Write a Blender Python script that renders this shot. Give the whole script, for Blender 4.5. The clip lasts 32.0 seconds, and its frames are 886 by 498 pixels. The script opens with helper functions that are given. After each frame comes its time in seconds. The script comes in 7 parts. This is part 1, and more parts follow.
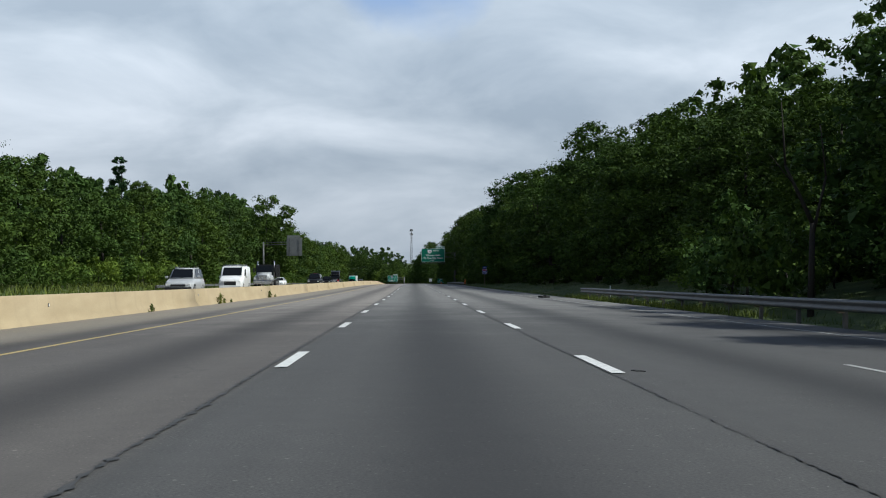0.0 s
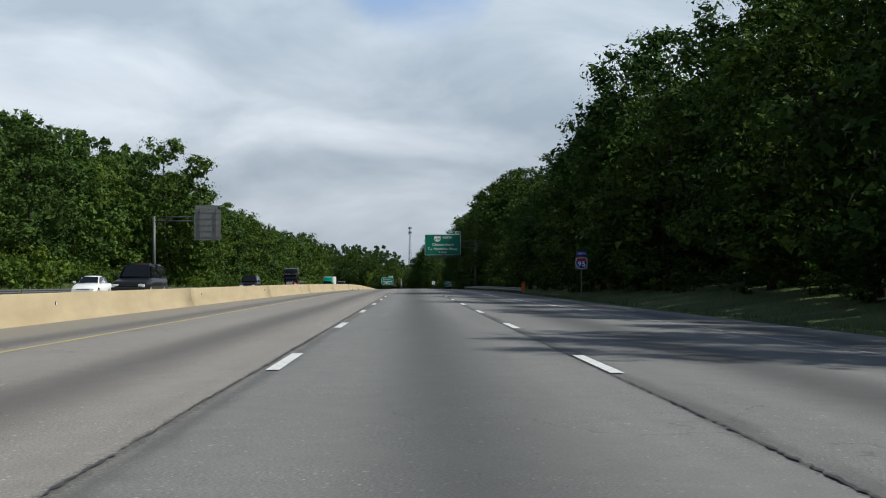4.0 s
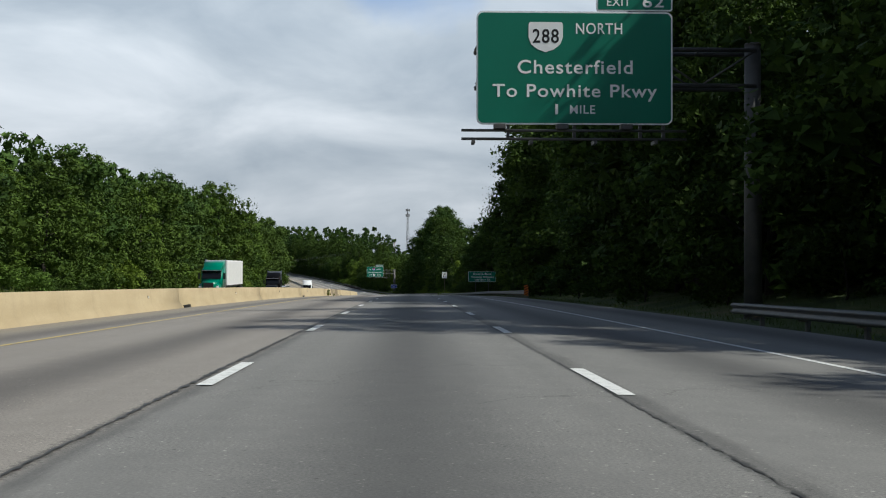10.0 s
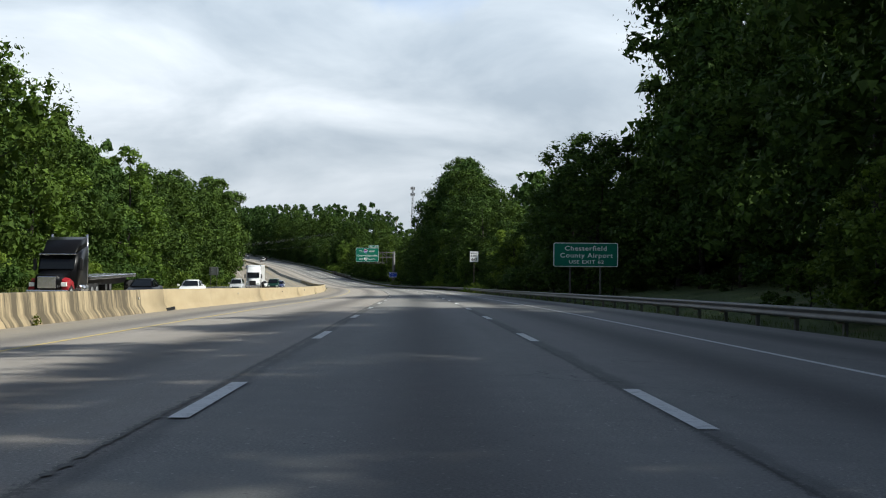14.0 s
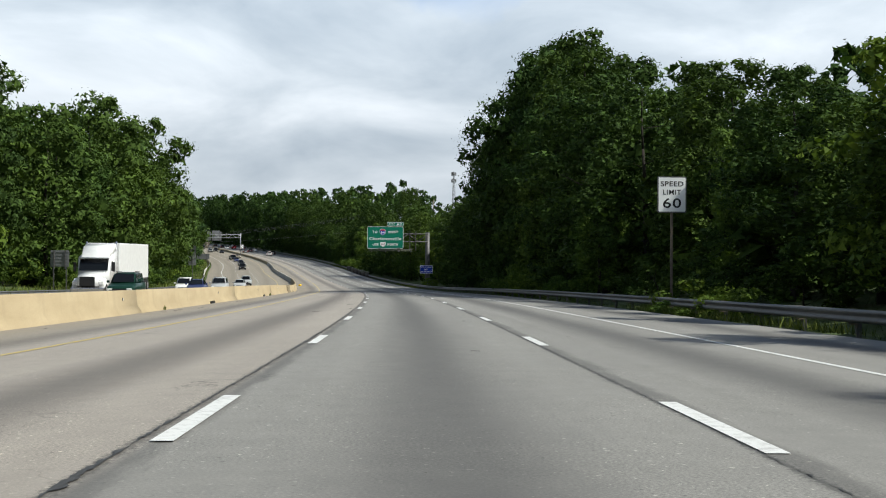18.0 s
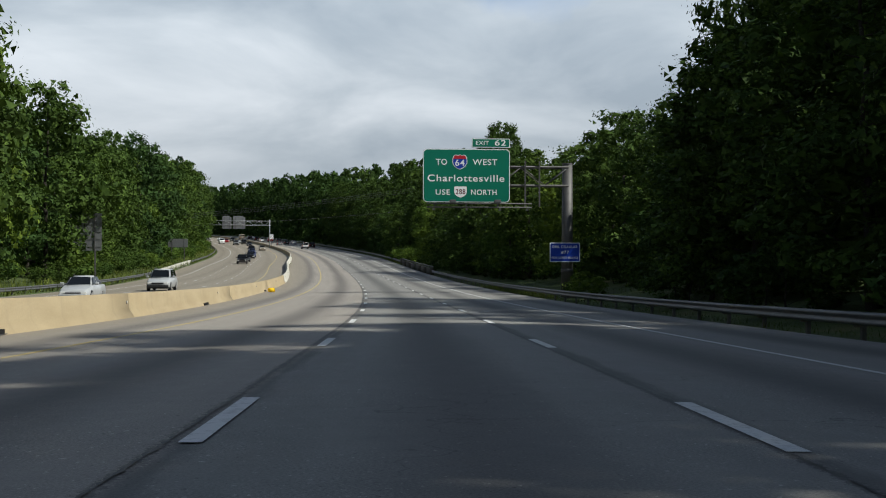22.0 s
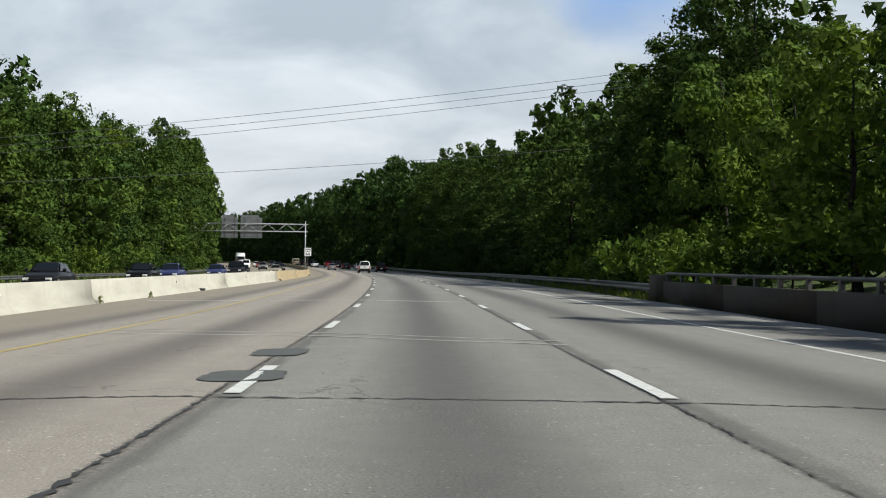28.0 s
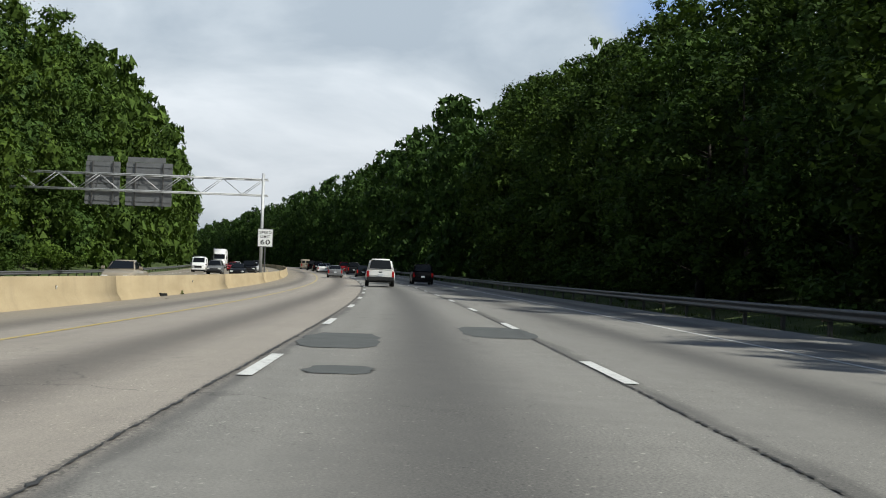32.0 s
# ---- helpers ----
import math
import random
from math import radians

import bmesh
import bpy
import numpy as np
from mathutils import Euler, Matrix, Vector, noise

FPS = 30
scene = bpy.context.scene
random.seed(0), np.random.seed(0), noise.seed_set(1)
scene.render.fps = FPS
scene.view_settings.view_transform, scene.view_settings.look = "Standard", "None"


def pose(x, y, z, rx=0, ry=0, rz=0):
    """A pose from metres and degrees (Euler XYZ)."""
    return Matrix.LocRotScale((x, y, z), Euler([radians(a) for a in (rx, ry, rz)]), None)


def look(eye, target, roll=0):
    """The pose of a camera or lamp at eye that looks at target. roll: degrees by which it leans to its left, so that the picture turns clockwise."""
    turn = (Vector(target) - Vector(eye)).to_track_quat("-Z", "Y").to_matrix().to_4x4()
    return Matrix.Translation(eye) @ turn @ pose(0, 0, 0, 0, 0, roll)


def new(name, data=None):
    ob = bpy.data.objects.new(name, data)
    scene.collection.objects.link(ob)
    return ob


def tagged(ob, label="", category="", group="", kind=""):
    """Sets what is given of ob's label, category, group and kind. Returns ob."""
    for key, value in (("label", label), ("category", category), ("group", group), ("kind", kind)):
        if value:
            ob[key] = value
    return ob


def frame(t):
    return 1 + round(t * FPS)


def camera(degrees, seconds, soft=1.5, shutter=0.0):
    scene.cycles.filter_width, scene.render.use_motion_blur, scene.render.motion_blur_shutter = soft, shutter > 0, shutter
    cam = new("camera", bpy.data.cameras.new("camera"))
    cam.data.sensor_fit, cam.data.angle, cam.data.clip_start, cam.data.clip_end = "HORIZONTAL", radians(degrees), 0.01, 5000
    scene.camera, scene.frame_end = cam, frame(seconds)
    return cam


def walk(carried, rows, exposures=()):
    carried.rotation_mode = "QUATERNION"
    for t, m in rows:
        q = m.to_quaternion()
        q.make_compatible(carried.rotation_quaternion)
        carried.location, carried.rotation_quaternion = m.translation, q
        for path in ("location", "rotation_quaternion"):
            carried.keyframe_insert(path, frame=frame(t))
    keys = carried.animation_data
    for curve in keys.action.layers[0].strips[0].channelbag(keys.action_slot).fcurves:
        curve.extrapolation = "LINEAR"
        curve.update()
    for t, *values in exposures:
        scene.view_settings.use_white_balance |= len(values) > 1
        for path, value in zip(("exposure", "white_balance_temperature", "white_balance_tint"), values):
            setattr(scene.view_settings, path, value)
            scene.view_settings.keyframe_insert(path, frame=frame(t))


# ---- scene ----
cam = camera(39.23, 32.0, 1.1)
# the camera's rows: seconds, place, yaw, pitch, roll
ROWS = [
    (0.0, -0.014, 0.539, 0.966, 0.007, 1.128, -0.219),
    (0.5, -0.398, 15.595, 0.880, 0.048, 0.986, -0.622),
    (1.0, -0.781, 30.652, 0.794, 0.094, 1.140, -0.352),
    (1.5, -1.178, 46.399, 0.706, 0.120, 1.167, 0.149),
    (2.0, -1.570, 62.144, 0.620, 0.062, 0.966, 0.308),
    (2.5, -1.935, 77.118, 0.541, 0.076, 1.195, 0.175),
    (3.0, -2.292, 92.090, 0.467, -0.041, 1.311, 0.110),
    (3.5, -2.652, 107.394, 0.397, -0.123, 1.256, 0.073),
    (4.0, -3.011, 122.696, 0.335, -0.063, 1.254, -0.067),
    (4.5, -3.374, 137.997, 0.280, -0.030, 1.254, -0.091),
    (5.0, -3.741, 153.300, 0.232, -0.006, 1.242, -0.047),
    (5.5, -4.112, 168.610, 0.186, 0.020, 1.197, 0.027),
    (6.0, -4.483, 183.928, 0.142, 0.043, 1.309, 0.516),
    (6.5, -4.848, 199.167, 0.094, 0.018, 1.296, 0.010),
    (7.0, -5.206, 214.415, 0.040, -0.096, 1.306, 0.026),
    (7.5, -5.559, 229.862, -0.025, -0.096, 1.284, 0.105),
    (8.0, -5.903, 245.321, -0.103, -0.181, 1.206, 0.014),
    (8.5, -6.237, 260.783, -0.194, -0.235, 1.106, -0.101),
    (9.0, -6.569, 276.263, -0.299, -0.316, 1.017, -0.243),
    (9.5, -6.910, 292.049, -0.420, -0.214, 1.039, -0.190),
    (10.0, -7.265, 307.857, -0.557, -0.142, 0.864, 0.103),
    (10.5, -7.630, 323.429, -0.706, -0.102, 0.853, 0.121),
    (11.0, -8.008, 339.013, -0.870, -0.167, 0.809, 0.182),
    (11.5, -8.391, 354.411, -1.047, -0.084, 0.769, 0.312),
    (12.0, -8.784, 369.812, -1.241, 0.095, 0.701, 0.574),
    (12.5, -9.183, 385.305, -1.459, 0.176, 0.626, 0.516),
    (13.0, -9.578, 400.790, -1.699, 0.177, 0.412, 0.731),
    (13.5, -9.966, 416.338, -1.966, 0.151, 0.274, 0.317),
    (14.0, -10.341, 431.873, -2.258, 0.085, 0.320, 0.383),
    (14.5, -10.706, 447.365, -2.575, 0.090, 0.363, 1.102),
    (15.0, -11.068, 462.845, -2.913, 0.082, 0.213, 0.790),
    (15.5, -11.444, 478.312, -3.269, 0.160, 0.158, 0.617),
    (16.0, -11.854, 493.761, -3.632, 0.316, 0.163, 0.549),
    (16.5, -12.326, 509.193, -3.997, 0.533, 0.239, 0.567),
    (17.0, -12.886, 524.602, -4.355, 0.740, 0.261, 0.486),
    (17.5, -13.548, 539.805, -4.701, 1.342, 0.338, 0.075),
    (18.0, -14.329, 554.971, -5.040, 1.925, 0.296, 0.229),
    (18.5, -15.252, 570.381, -5.377, 2.386, 0.206, 0.137),
    (19.0, -16.299, 585.744, -5.707, 2.831, 0.366, 0.423),
    (19.5, -17.457, 600.968, -6.026, 3.159, 0.300, 0.590),
    (20.0, -18.729, 616.154, -6.340, 3.497, 0.321, 0.640),
    (20.5, -20.106, 631.222, -6.653, 4.086, 0.168, 1.132),
    (21.0, -21.591, 646.254, -6.973, 4.510, 0.112, 0.997),
    (21.5, -23.197, 661.393, -7.307, 4.824, 0.395, 0.075),
    (22.0, -24.903, 676.496, -7.651, 5.101, 0.303, 0.166),
    (22.5, -26.697, 691.450, -7.996, 5.602, 0.079, 0.298),
    (23.0, -28.588, 706.369, -8.329, 6.036, 0.469, 0.566),
    (23.5, -30.577, 721.301, -8.636, 6.228, 0.426, 0.660),
    (24.0, -32.662, 736.208, -8.909, 6.602, 0.621, 0.512),
    (24.5, -34.855, 751.137, -9.142, 7.047, 0.711, 0.330),
    (25.0, -37.152, 766.049, -9.326, 7.502, 1.091, 0.546),
    (25.5, -39.538, 780.836, -9.453, 8.010, 1.169, 0.198),
    (26.0, -42.026, 795.607, -9.516, 8.368, 1.367, 0.193),
    (26.5, -44.616, 810.363, -9.507, 8.738, 1.563, 0.246),
    (27.0, -47.302, 825.105, -9.427, 9.109, 1.687, 0.351),
    (27.5, -50.083, 839.835, -9.277, 9.484, 1.566, 0.502),
    (28.0, -52.955, 854.551, -9.066, 9.945, 2.059, 0.387),
    (28.5, -55.945, 869.407, -8.807, 10.179, 2.533, 0.872),
    (29.0, -59.017, 884.251, -8.519, 10.504, 2.589, 1.067),
    (29.5, -62.175, 899.110, -8.211, 10.694, 2.523, 0.865),
    (30.0, -65.418, 913.961, -7.894, 10.921, 2.775, 0.812),
    (30.5, -68.698, 928.579, -7.572, 11.374, 2.853, 1.028),
    (31.0, -72.061, 943.188, -7.246, 11.798, 2.896, 1.456),
    (31.5, -75.479, 957.683, -6.922, 11.949, 2.622, 1.760),
    (32.0, -78.969, 972.165, -6.600, 12.168, 2.424, 1.735),
]
walk(cam, [(t, pose(x, y, z, 90 + pitch, -roll, yaw)) for t, x, y, z, yaw, pitch, roll in ROWS],
     exposures=((0.0, 0.0, 5950, 5), (2.0, 0.05, 6150, 5), (6.0, 0.0, 6050, 5), (9.0, 0.0, 6230, 5), (11.0, 0.1, 6130, 5), (13.0, 0.3, 6330, 5), (14.0, 0.36, 6230, 5), (17.0, 0.2, 6230, 5), (18.0, 0.3, 6250, 5), (19.0, 0.1, 6280, 5), (20.0, 0.14, 6250, 5), (22.0, -0.04, 6230, 5), (23.0, 0.28, 6280, 5), (25.0, 0.2, 6260, 5), (28.0, 0.1, 6340, 5), (32.0, 0.05, 6300, 5)))

# ---- light ----
SUN_EL, SUN_AZ = 45.5, 102.0  # degrees; azimuth clockwise from +y
world = bpy.data.worlds.new("sky")
scene.world = world
world.use_nodes = True
wn, wl = world.node_tree.nodes, world.node_tree.links
wn.clear()
w_out = wn.new("ShaderNodeOutputWorld")
sky = wn.new("ShaderNodeTexSky")
sky.sky_type, sky.sun_disc = "NISHITA", False
sky.sun_elevation, sky.sun_rotation = radians(SUN_EL), radians(SUN_AZ)
sky_bg = wn.new("ShaderNodeBackground")
sky_bg.inputs["Strength"].default_value = 0.085
sv = wn.new("ShaderNodeVectorMath"); sv.operation = "ADD"; sv.inputs[1].default_value = (0, 0, 0.45)
wl.new(sky.outputs[0], sky_bg.inputs["Color"])
tc = wn.new("ShaderNodeTexCoord")
wl.new(tc.outputs["Generated"], sv.inputs[0]); wl.new(sv.outputs[0], sky.inputs[0])
sep = wn.new("ShaderNodeSeparateXYZ")
wl.new(tc.outputs["Generated"], sep.inputs[0])
# clouds lie on a flat layer overhead: direction divided by its height
zz = wn.new("ShaderNodeMath"); zz.operation = "MAXIMUM"; zz.inputs[1].default_value = 0.0
wl.new(sep.outputs[2], zz.inputs[0])
za = wn.new("ShaderNodeMath"); za.operation = "ADD"; za.inputs[1].default_value = 0.30
wl.new(zz.outputs[0], za.inputs[0])
dv = wn.new("ShaderNodeVectorMath"); dv.operation = "DIVIDE"
cb = wn.new("ShaderNodeCombineXYZ")
for k in range(3):
    wl.new(za.outputs[0], cb.inputs[k])
wl.new(tc.outputs["Generated"], dv.inputs[0]); wl.new(cb.outputs[0], dv.inputs[1])
n1 = wn.new("ShaderNodeTexNoise")
n1.inputs["Scale"].default_value, n1.inputs["Detail"].default_value, n1.inputs["Roughness"].default_value = 2.1, 7.0, 0.52
n1.inputs["Distortion"].default_value = 0.35
mp = wn.new("ShaderNodeMapping")
mp.inputs["Location"].default_value = (3.58, 0.8, 0.0)
wl.new(dv.outputs[0], mp.inputs[0]); wl.new(mp.outputs[0], n1.inputs["Vector"])
cr = wn.new("ShaderNodeValToRGB")
cr.color_ramp.elements[0].position, cr.color_ramp.elements[0].color = 0.33, (0.42, 0.47, 0.54, 1)
cr.color_ramp.elements[1].position, cr.color_ramp.elements[1].color = 0.66, (0.80, 0.82, 0.87, 1)
mid = cr.color_ramp.elements.new(0.48); mid.color = (0.58, 0.62, 0.68, 1)
wl.new(n1.outputs["Fac"], cr.inputs["Fac"])
cloud_bg = wn.new("ShaderNodeBackground")
cloud_bg.inputs["Strength"].default_value = 1.13
haze = wn.new("ShaderNodeMapRange"); haze.interpolation_type = "SMOOTHSTEP"
haze.inputs["From Min"].default_value, haze.inputs["From Max"].default_value = 0.0, 0.24
haze.inputs["To Min"].default_value, haze.inputs["To Max"].default_value = 0.66, 1.0
wl.new(sep.outputs[2], haze.inputs["Value"])
hz = wn.new("ShaderNodeVectorMath"); hz.operation = "SCALE"
wl.new(cr.outputs["Color"], hz.inputs[0]); wl.new(haze.outputs[0], hz.inputs["Scale"])
wl.new(hz.outputs[0], cloud_bg.inputs["Color"])
# a gap in the cloud ahead, with ragged edges
gap = wn.new("ShaderNodeVectorMath"); gap.operation = "DISTANCE"
gs = wn.new("ShaderNodeVectorMath"); gs.operation = "MULTIPLY"; gs.inputs[1].default_value = (1.0, 1.0, 1.6)
gt = wn.new("ShaderNodeVectorMath"); gt.operation = "MULTIPLY"; gt.inputs[1].default_value = (1.0, 1.0, 1.6)
gt.inputs[0].default_value = (-0.02, 0.966, 0.250)
wl.new(tc.outputs["Generated"], gs.inputs[0]); wl.new(gs.outputs[0], gap.inputs[0]); wl.new(gt.outputs[0], gap.inputs[1])
n2 = wn.new("ShaderNodeTexNoise"); n2.inputs["Scale"].default_value = 9.0; n2.inputs["Detail"].default_value = 6.0
wl.new(tc.outputs["Generated"], n2.inputs["Vector"])
ga = wn.new("ShaderNodeMath"); ga.operation = "MULTIPLY_ADD"; ga.inputs[1].default_value = 0.26; ga.inputs[2].default_value = -0.13
wl.new(n2.outputs["Fac"], ga.inputs[0])
gb = wn.new("ShaderNodeMath"); gb.operation = "ADD"
wl.new(gap.outputs["Value"], gb.inputs[0]); wl.new(ga.outputs[0], gb.inputs[1])
cover = wn.new("ShaderNodeMapRange")
cover.inputs["From Min"].default_value, cover.inputs["From Max"].default_value = 0.0, 0.11
cover.inputs["To Min"].default_value, cover.inputs["To Max"].default_value = 0.12, 1.0
wl.new(gb.outputs[0], cover.inputs["Value"])
# the cloud bank breaks up overhead into clear sky, where the sun stands
hi_n = wn.new("ShaderNodeMath"); hi_n.operation = "MULTIPLY_ADD"; hi_n.inputs[1].default_value = 0.5; hi_n.inputs[2].default_value = -0.25
wl.new(n1.outputs["Fac"], hi_n.inputs[0])
hi_z = wn.new("ShaderNodeMath"); hi_z.operation = "ADD"
wl.new(sep.outputs[2], hi_z.inputs[0]); wl.new(hi_n.outputs[0], hi_z.inputs[1])
clear = wn.new("ShaderNodeMapRange"); clear.interpolation_type = "SMOOTHSTEP"
clear.inputs["From Min"].default_value, clear.inputs["From Max"].default_value = 0.27, 0.46
clear.inputs["To Min"].default_value, clear.inputs["To Max"].default_value = 1.0, 0.08
wl.new(hi_z.outputs[0], clear.inputs["Value"])
gap_bg = wn.new("ShaderNodeBackground")
gap_bg.inputs["Strength"].default_value = 0.27
wl.new(sky.outputs[0], gap_bg.inputs["Color"])
rift = wn.new("ShaderNodeMixShader")
wl.new(cover.outputs[0], rift.inputs[0]); wl.new(gap_bg.outputs[0], rift.inputs[1]); wl.new(cloud_bg.outputs[0], rift.inputs[2])
w_mix = wn.new("ShaderNodeMixShader")
wl.new(clear.outputs[0], w_mix.inputs[0]); wl.new(sky_bg.outputs[0], w_mix.inputs[1]); wl.new(rift.outputs[0], w_mix.inputs[2])
wl.new(w_mix.outputs[0], w_out.inputs[0])
sun = new("sun", bpy.data.lights.new("sun", "SUN"))
sun.data.energy, sun.data.angle, sun.data.color = 5.0, radians(0.8), (1.0, 0.95, 0.86)
el, az = radians(SUN_EL), radians(SUN_AZ)
sun.matrix_basis = look((0, 0, 80), (-math.sin(az) * math.cos(el), -math.cos(az) * math.cos(el), 80 - math.sin(el)))

# ---- materials ----


class Nodes:
    """A small builder of node materials."""

    def __init__(self, name, rough=0.7, metal=0.0):
        self.m = bpy.data.materials.new(name)
        self.m.use_nodes = True
        self.n, self.l = self.m.node_tree.nodes, self.m.node_tree.links
        self.b = self.n["Principled BSDF"]
        self.b.inputs["Roughness"].default_value, self.b.inputs["Metallic"].default_value = rough, metal
        self.b.inputs["Specular IOR Level"].default_value = 0.3

    def coord(self, kind="Object", scale=(1, 1, 1)):
        tc, mp = self.n.new("ShaderNodeTexCoord"), self.n.new("ShaderNodeMapping")
        mp.inputs["Scale"].default_value = scale
        self.l.new(tc.outputs[kind], mp.inputs[0])
        return mp.outputs[0]

    def noise(self, vec, scale, detail=4.0, rough=0.55):
        t = self.n.new("ShaderNodeTexNoise")
        t.inputs["Scale"].default_value, t.inputs["Detail"].default_value, t.inputs["Roughness"].default_value = scale, detail, rough
        self.l.new(vec, t.inputs["Vector"])
        return t.outputs["Fac"]

    def ramp(self, fac, *stops):
        r = self.n.new("ShaderNodeValToRGB")
        e = r.color_ramp.elements
        while len(e) < len(stops):
            e.new(0.5)
        for k, (p, c) in enumerate(stops):
            e[k].position = p
            e[k].color = (*c, 1) if len(c) == 3 else c
        self.l.new(fac, r.inputs[0])
        return r.outputs[0]

    def mix(self, fac, a, b, mode="MIX"):
        x = self.n.new("ShaderNodeMix")
        x.data_type, x.blend_type = "RGBA", mode
        for sock, val in ((x.inputs[0], fac), (x.inputs[6], a), (x.inputs[7], b)):
            if hasattr(val, "links"):
                self.l.new(val, sock)
            else:
                sock.default_value = val if not isinstance(val, tuple) else (*val, 1)
        return x.outputs[2]

    def math(self, op, a, b=0.0, c=0.0):
        x = self.n.new("ShaderNodeMath")
        x.operation = op
        for k, val in enumerate((a, b, c)):
            if hasattr(val, "links"):
                self.l.new(val, x.inputs[k])
            else:
                x.inputs[k].default_value = val
        return x.outputs[0]

    def color(self, out):
        self.l.new(out, self.b.inputs["Base Color"])
        return self

    def bump(self, fac, strength=0.3, dist=0.01):
        x = self.n.new("ShaderNodeBump")
        x.inputs["Strength"].default_value, x.inputs["Distance"].default_value = strength, dist
        self.l.new(fac, x.inputs["Height"])
        self.l.new(x.outputs[0], self.b.inputs["Normal"])
        return self


def mottled(name, c, spread=0.15, scale=3.0, rough=0.7, metal=0.0, fine=40.0, bump=0.15):
    k = Nodes(name, rough, metal)
    v = k.coord()
    a, b = k.noise(v, scale), k.noise(v, fine, 3)
    lo, hi = tuple(x * (1 - spread) for x in c), tuple(min(1, x * (1 + spread)) for x in c)
    base = k.ramp(a, (0.3, lo), (0.7, hi))
    k.color(k.mix(0.25, base, k.ramp(b, (0.3, lo), (0.7, hi))))
    if bump:
        k.bump(b, bump, 0.004)
    return k.m


def plain(name, c, rough=0.5, metal=0.0):
    k = Nodes(name, rough, metal)
    k.b.inputs["Base Color"].default_value = (*c, 1)
    return k.m


def road_material():
    k = Nodes("worn_pavement", 0.78)
    uv = k.coord("UV")
    sp = k.n.new("ShaderNodeSeparateXYZ")
    k.l.new(uv, sp.inputs[0])
    s, d = sp.outputs[0], sp.outputs[1]
    long = k.noise(k.coord("UV", (0.05, 1.6, 1)), 1.0, 5)
    blot = k.noise(uv, 0.35, 6, 0.6)
    grain = k.noise(uv, 22.0, 3, 0.7)
    base = k.ramp(blot, (0.3, (0.176, 0.171, 0.161)), (0.7, (0.200, 0.194, 0.183)))
    base = k.mix(0.4, base, k.ramp(long, (0.3, (0.152, 0.148, 0.140)), (0.7, (0.224, 0.217, 0.204))))
    # oil-darkened band along the middle of every lane (lanes 3.7 m wide, counted from the left lane line)
    ph = k.math("FRACT", k.math("DIVIDE", k.math("ADD", d, 1.62 + 37.0), 3.7))
    band = k.math("ABSOLUTE", k.math("SUBTRACT", ph, 0.5))
    wob = k.math("MULTIPLY_ADD", k.noise(k.coord("UV", (0.03, 0.3, 1)), 1.0, 3), 0.16, -0.08)
    fac = k.n.new("ShaderNodeMapRange")
    fac.interpolation_type = "SMOOTHSTEP"
    k.l.new(k.math("ADD", band, wob), fac.inputs[0])
    fac.inputs[1].default_value, fac.inputs[2].default_value = 0.0, 0.30
    fac.inputs[3].default_value, fac.inputs[4].default_value = 0.8, 0.0
    base = k.mix(fac.outputs[0], base, (0.075, 0.073, 0.071))
    # the lane beside the median is paler and browner
    inner = k.n.new("ShaderNodeMapRange")
    inner.interpolation_type = "SMOOTHSTEP"
    k.l.new(d, inner.inputs[0])
    inner.inputs[1].default_value, inner.inputs[2].default_value = -1.75, -1.6
    inner.inputs[3].default_value, inner.inputs[4].default_value = 1.0, 0.0
    base = k.mix(inner.outputs[0], base, k.mix(1.0, base, (1.36, 1.27, 1.2), "MULTIPLY"))
    # the first stretch is darkened: cloud shade there is put into the colour
    start_shade = k.n.new("ShaderNodeMapRange")
    start_shade.interpolation_type = "SMOOTHSTEP"
    k.l.new(k.math("ADD", s, k.math("MULTIPLY", blot, 60.0)), start_shade.inputs[0])
    start_shade.inputs[1].default_value, start_shade.inputs[2].default_value = 50.0, 98.0
    base = k.mix(start_shade.outputs[0], k.mix(1.0, base, (0.42, 0.42, 0.43), "MULTIPLY"), base)
    pale = k.n.new("ShaderNodeMapRange")
    pale.interpolation_type = "SMOOTHSTEP"
    k.l.new(s, pale.inputs[0])
    pale.inputs[1].default_value, pale.inputs[2].default_value = 330.0, 620.0
    base = k.mix(pale.outputs[0], k.mix(1.0, base, (0.88, 0.88, 0.89), "MULTIPLY"), k.mix(1.0, base, (1.16, 1.15, 1.13), "MULTIPLY"))
    # dark seepage beside the joints between lanes
    side = k.math("SUBTRACT", 0.5, band)
    seep = k.n.new("ShaderNodeMapRange")
    seep.interpolation_type = "SMOOTHSTEP"
    k.l.new(k.math("ADD", side, k.math("MULTIPLY_ADD", k.noise(k.coord("UV", (0.6, 3.0, 1)), 1.0, 5, 0.7), 0.11, -0.055)), seep.inputs[0])
    seep.inputs[1].default_value, seep.inputs[2].default_value = 0.0, 0.05
    seep.inputs[3].default_value, seep.inputs[4].default_value = 0.55, 0.0
    lanes = k.math("MULTIPLY", k.math("GREATER_THAN", d, -3.4), k.math("LESS_THAN", d, 4.0))
    base = k.mix(k.math("MULTIPLY", seep.outputs[0], lanes), base, (0.06, 0.058, 0.056))
    # crumbled, tar-stained edges of the two sealed joints
    crumb = k.noise(uv, 16.0, 4, 0.75)
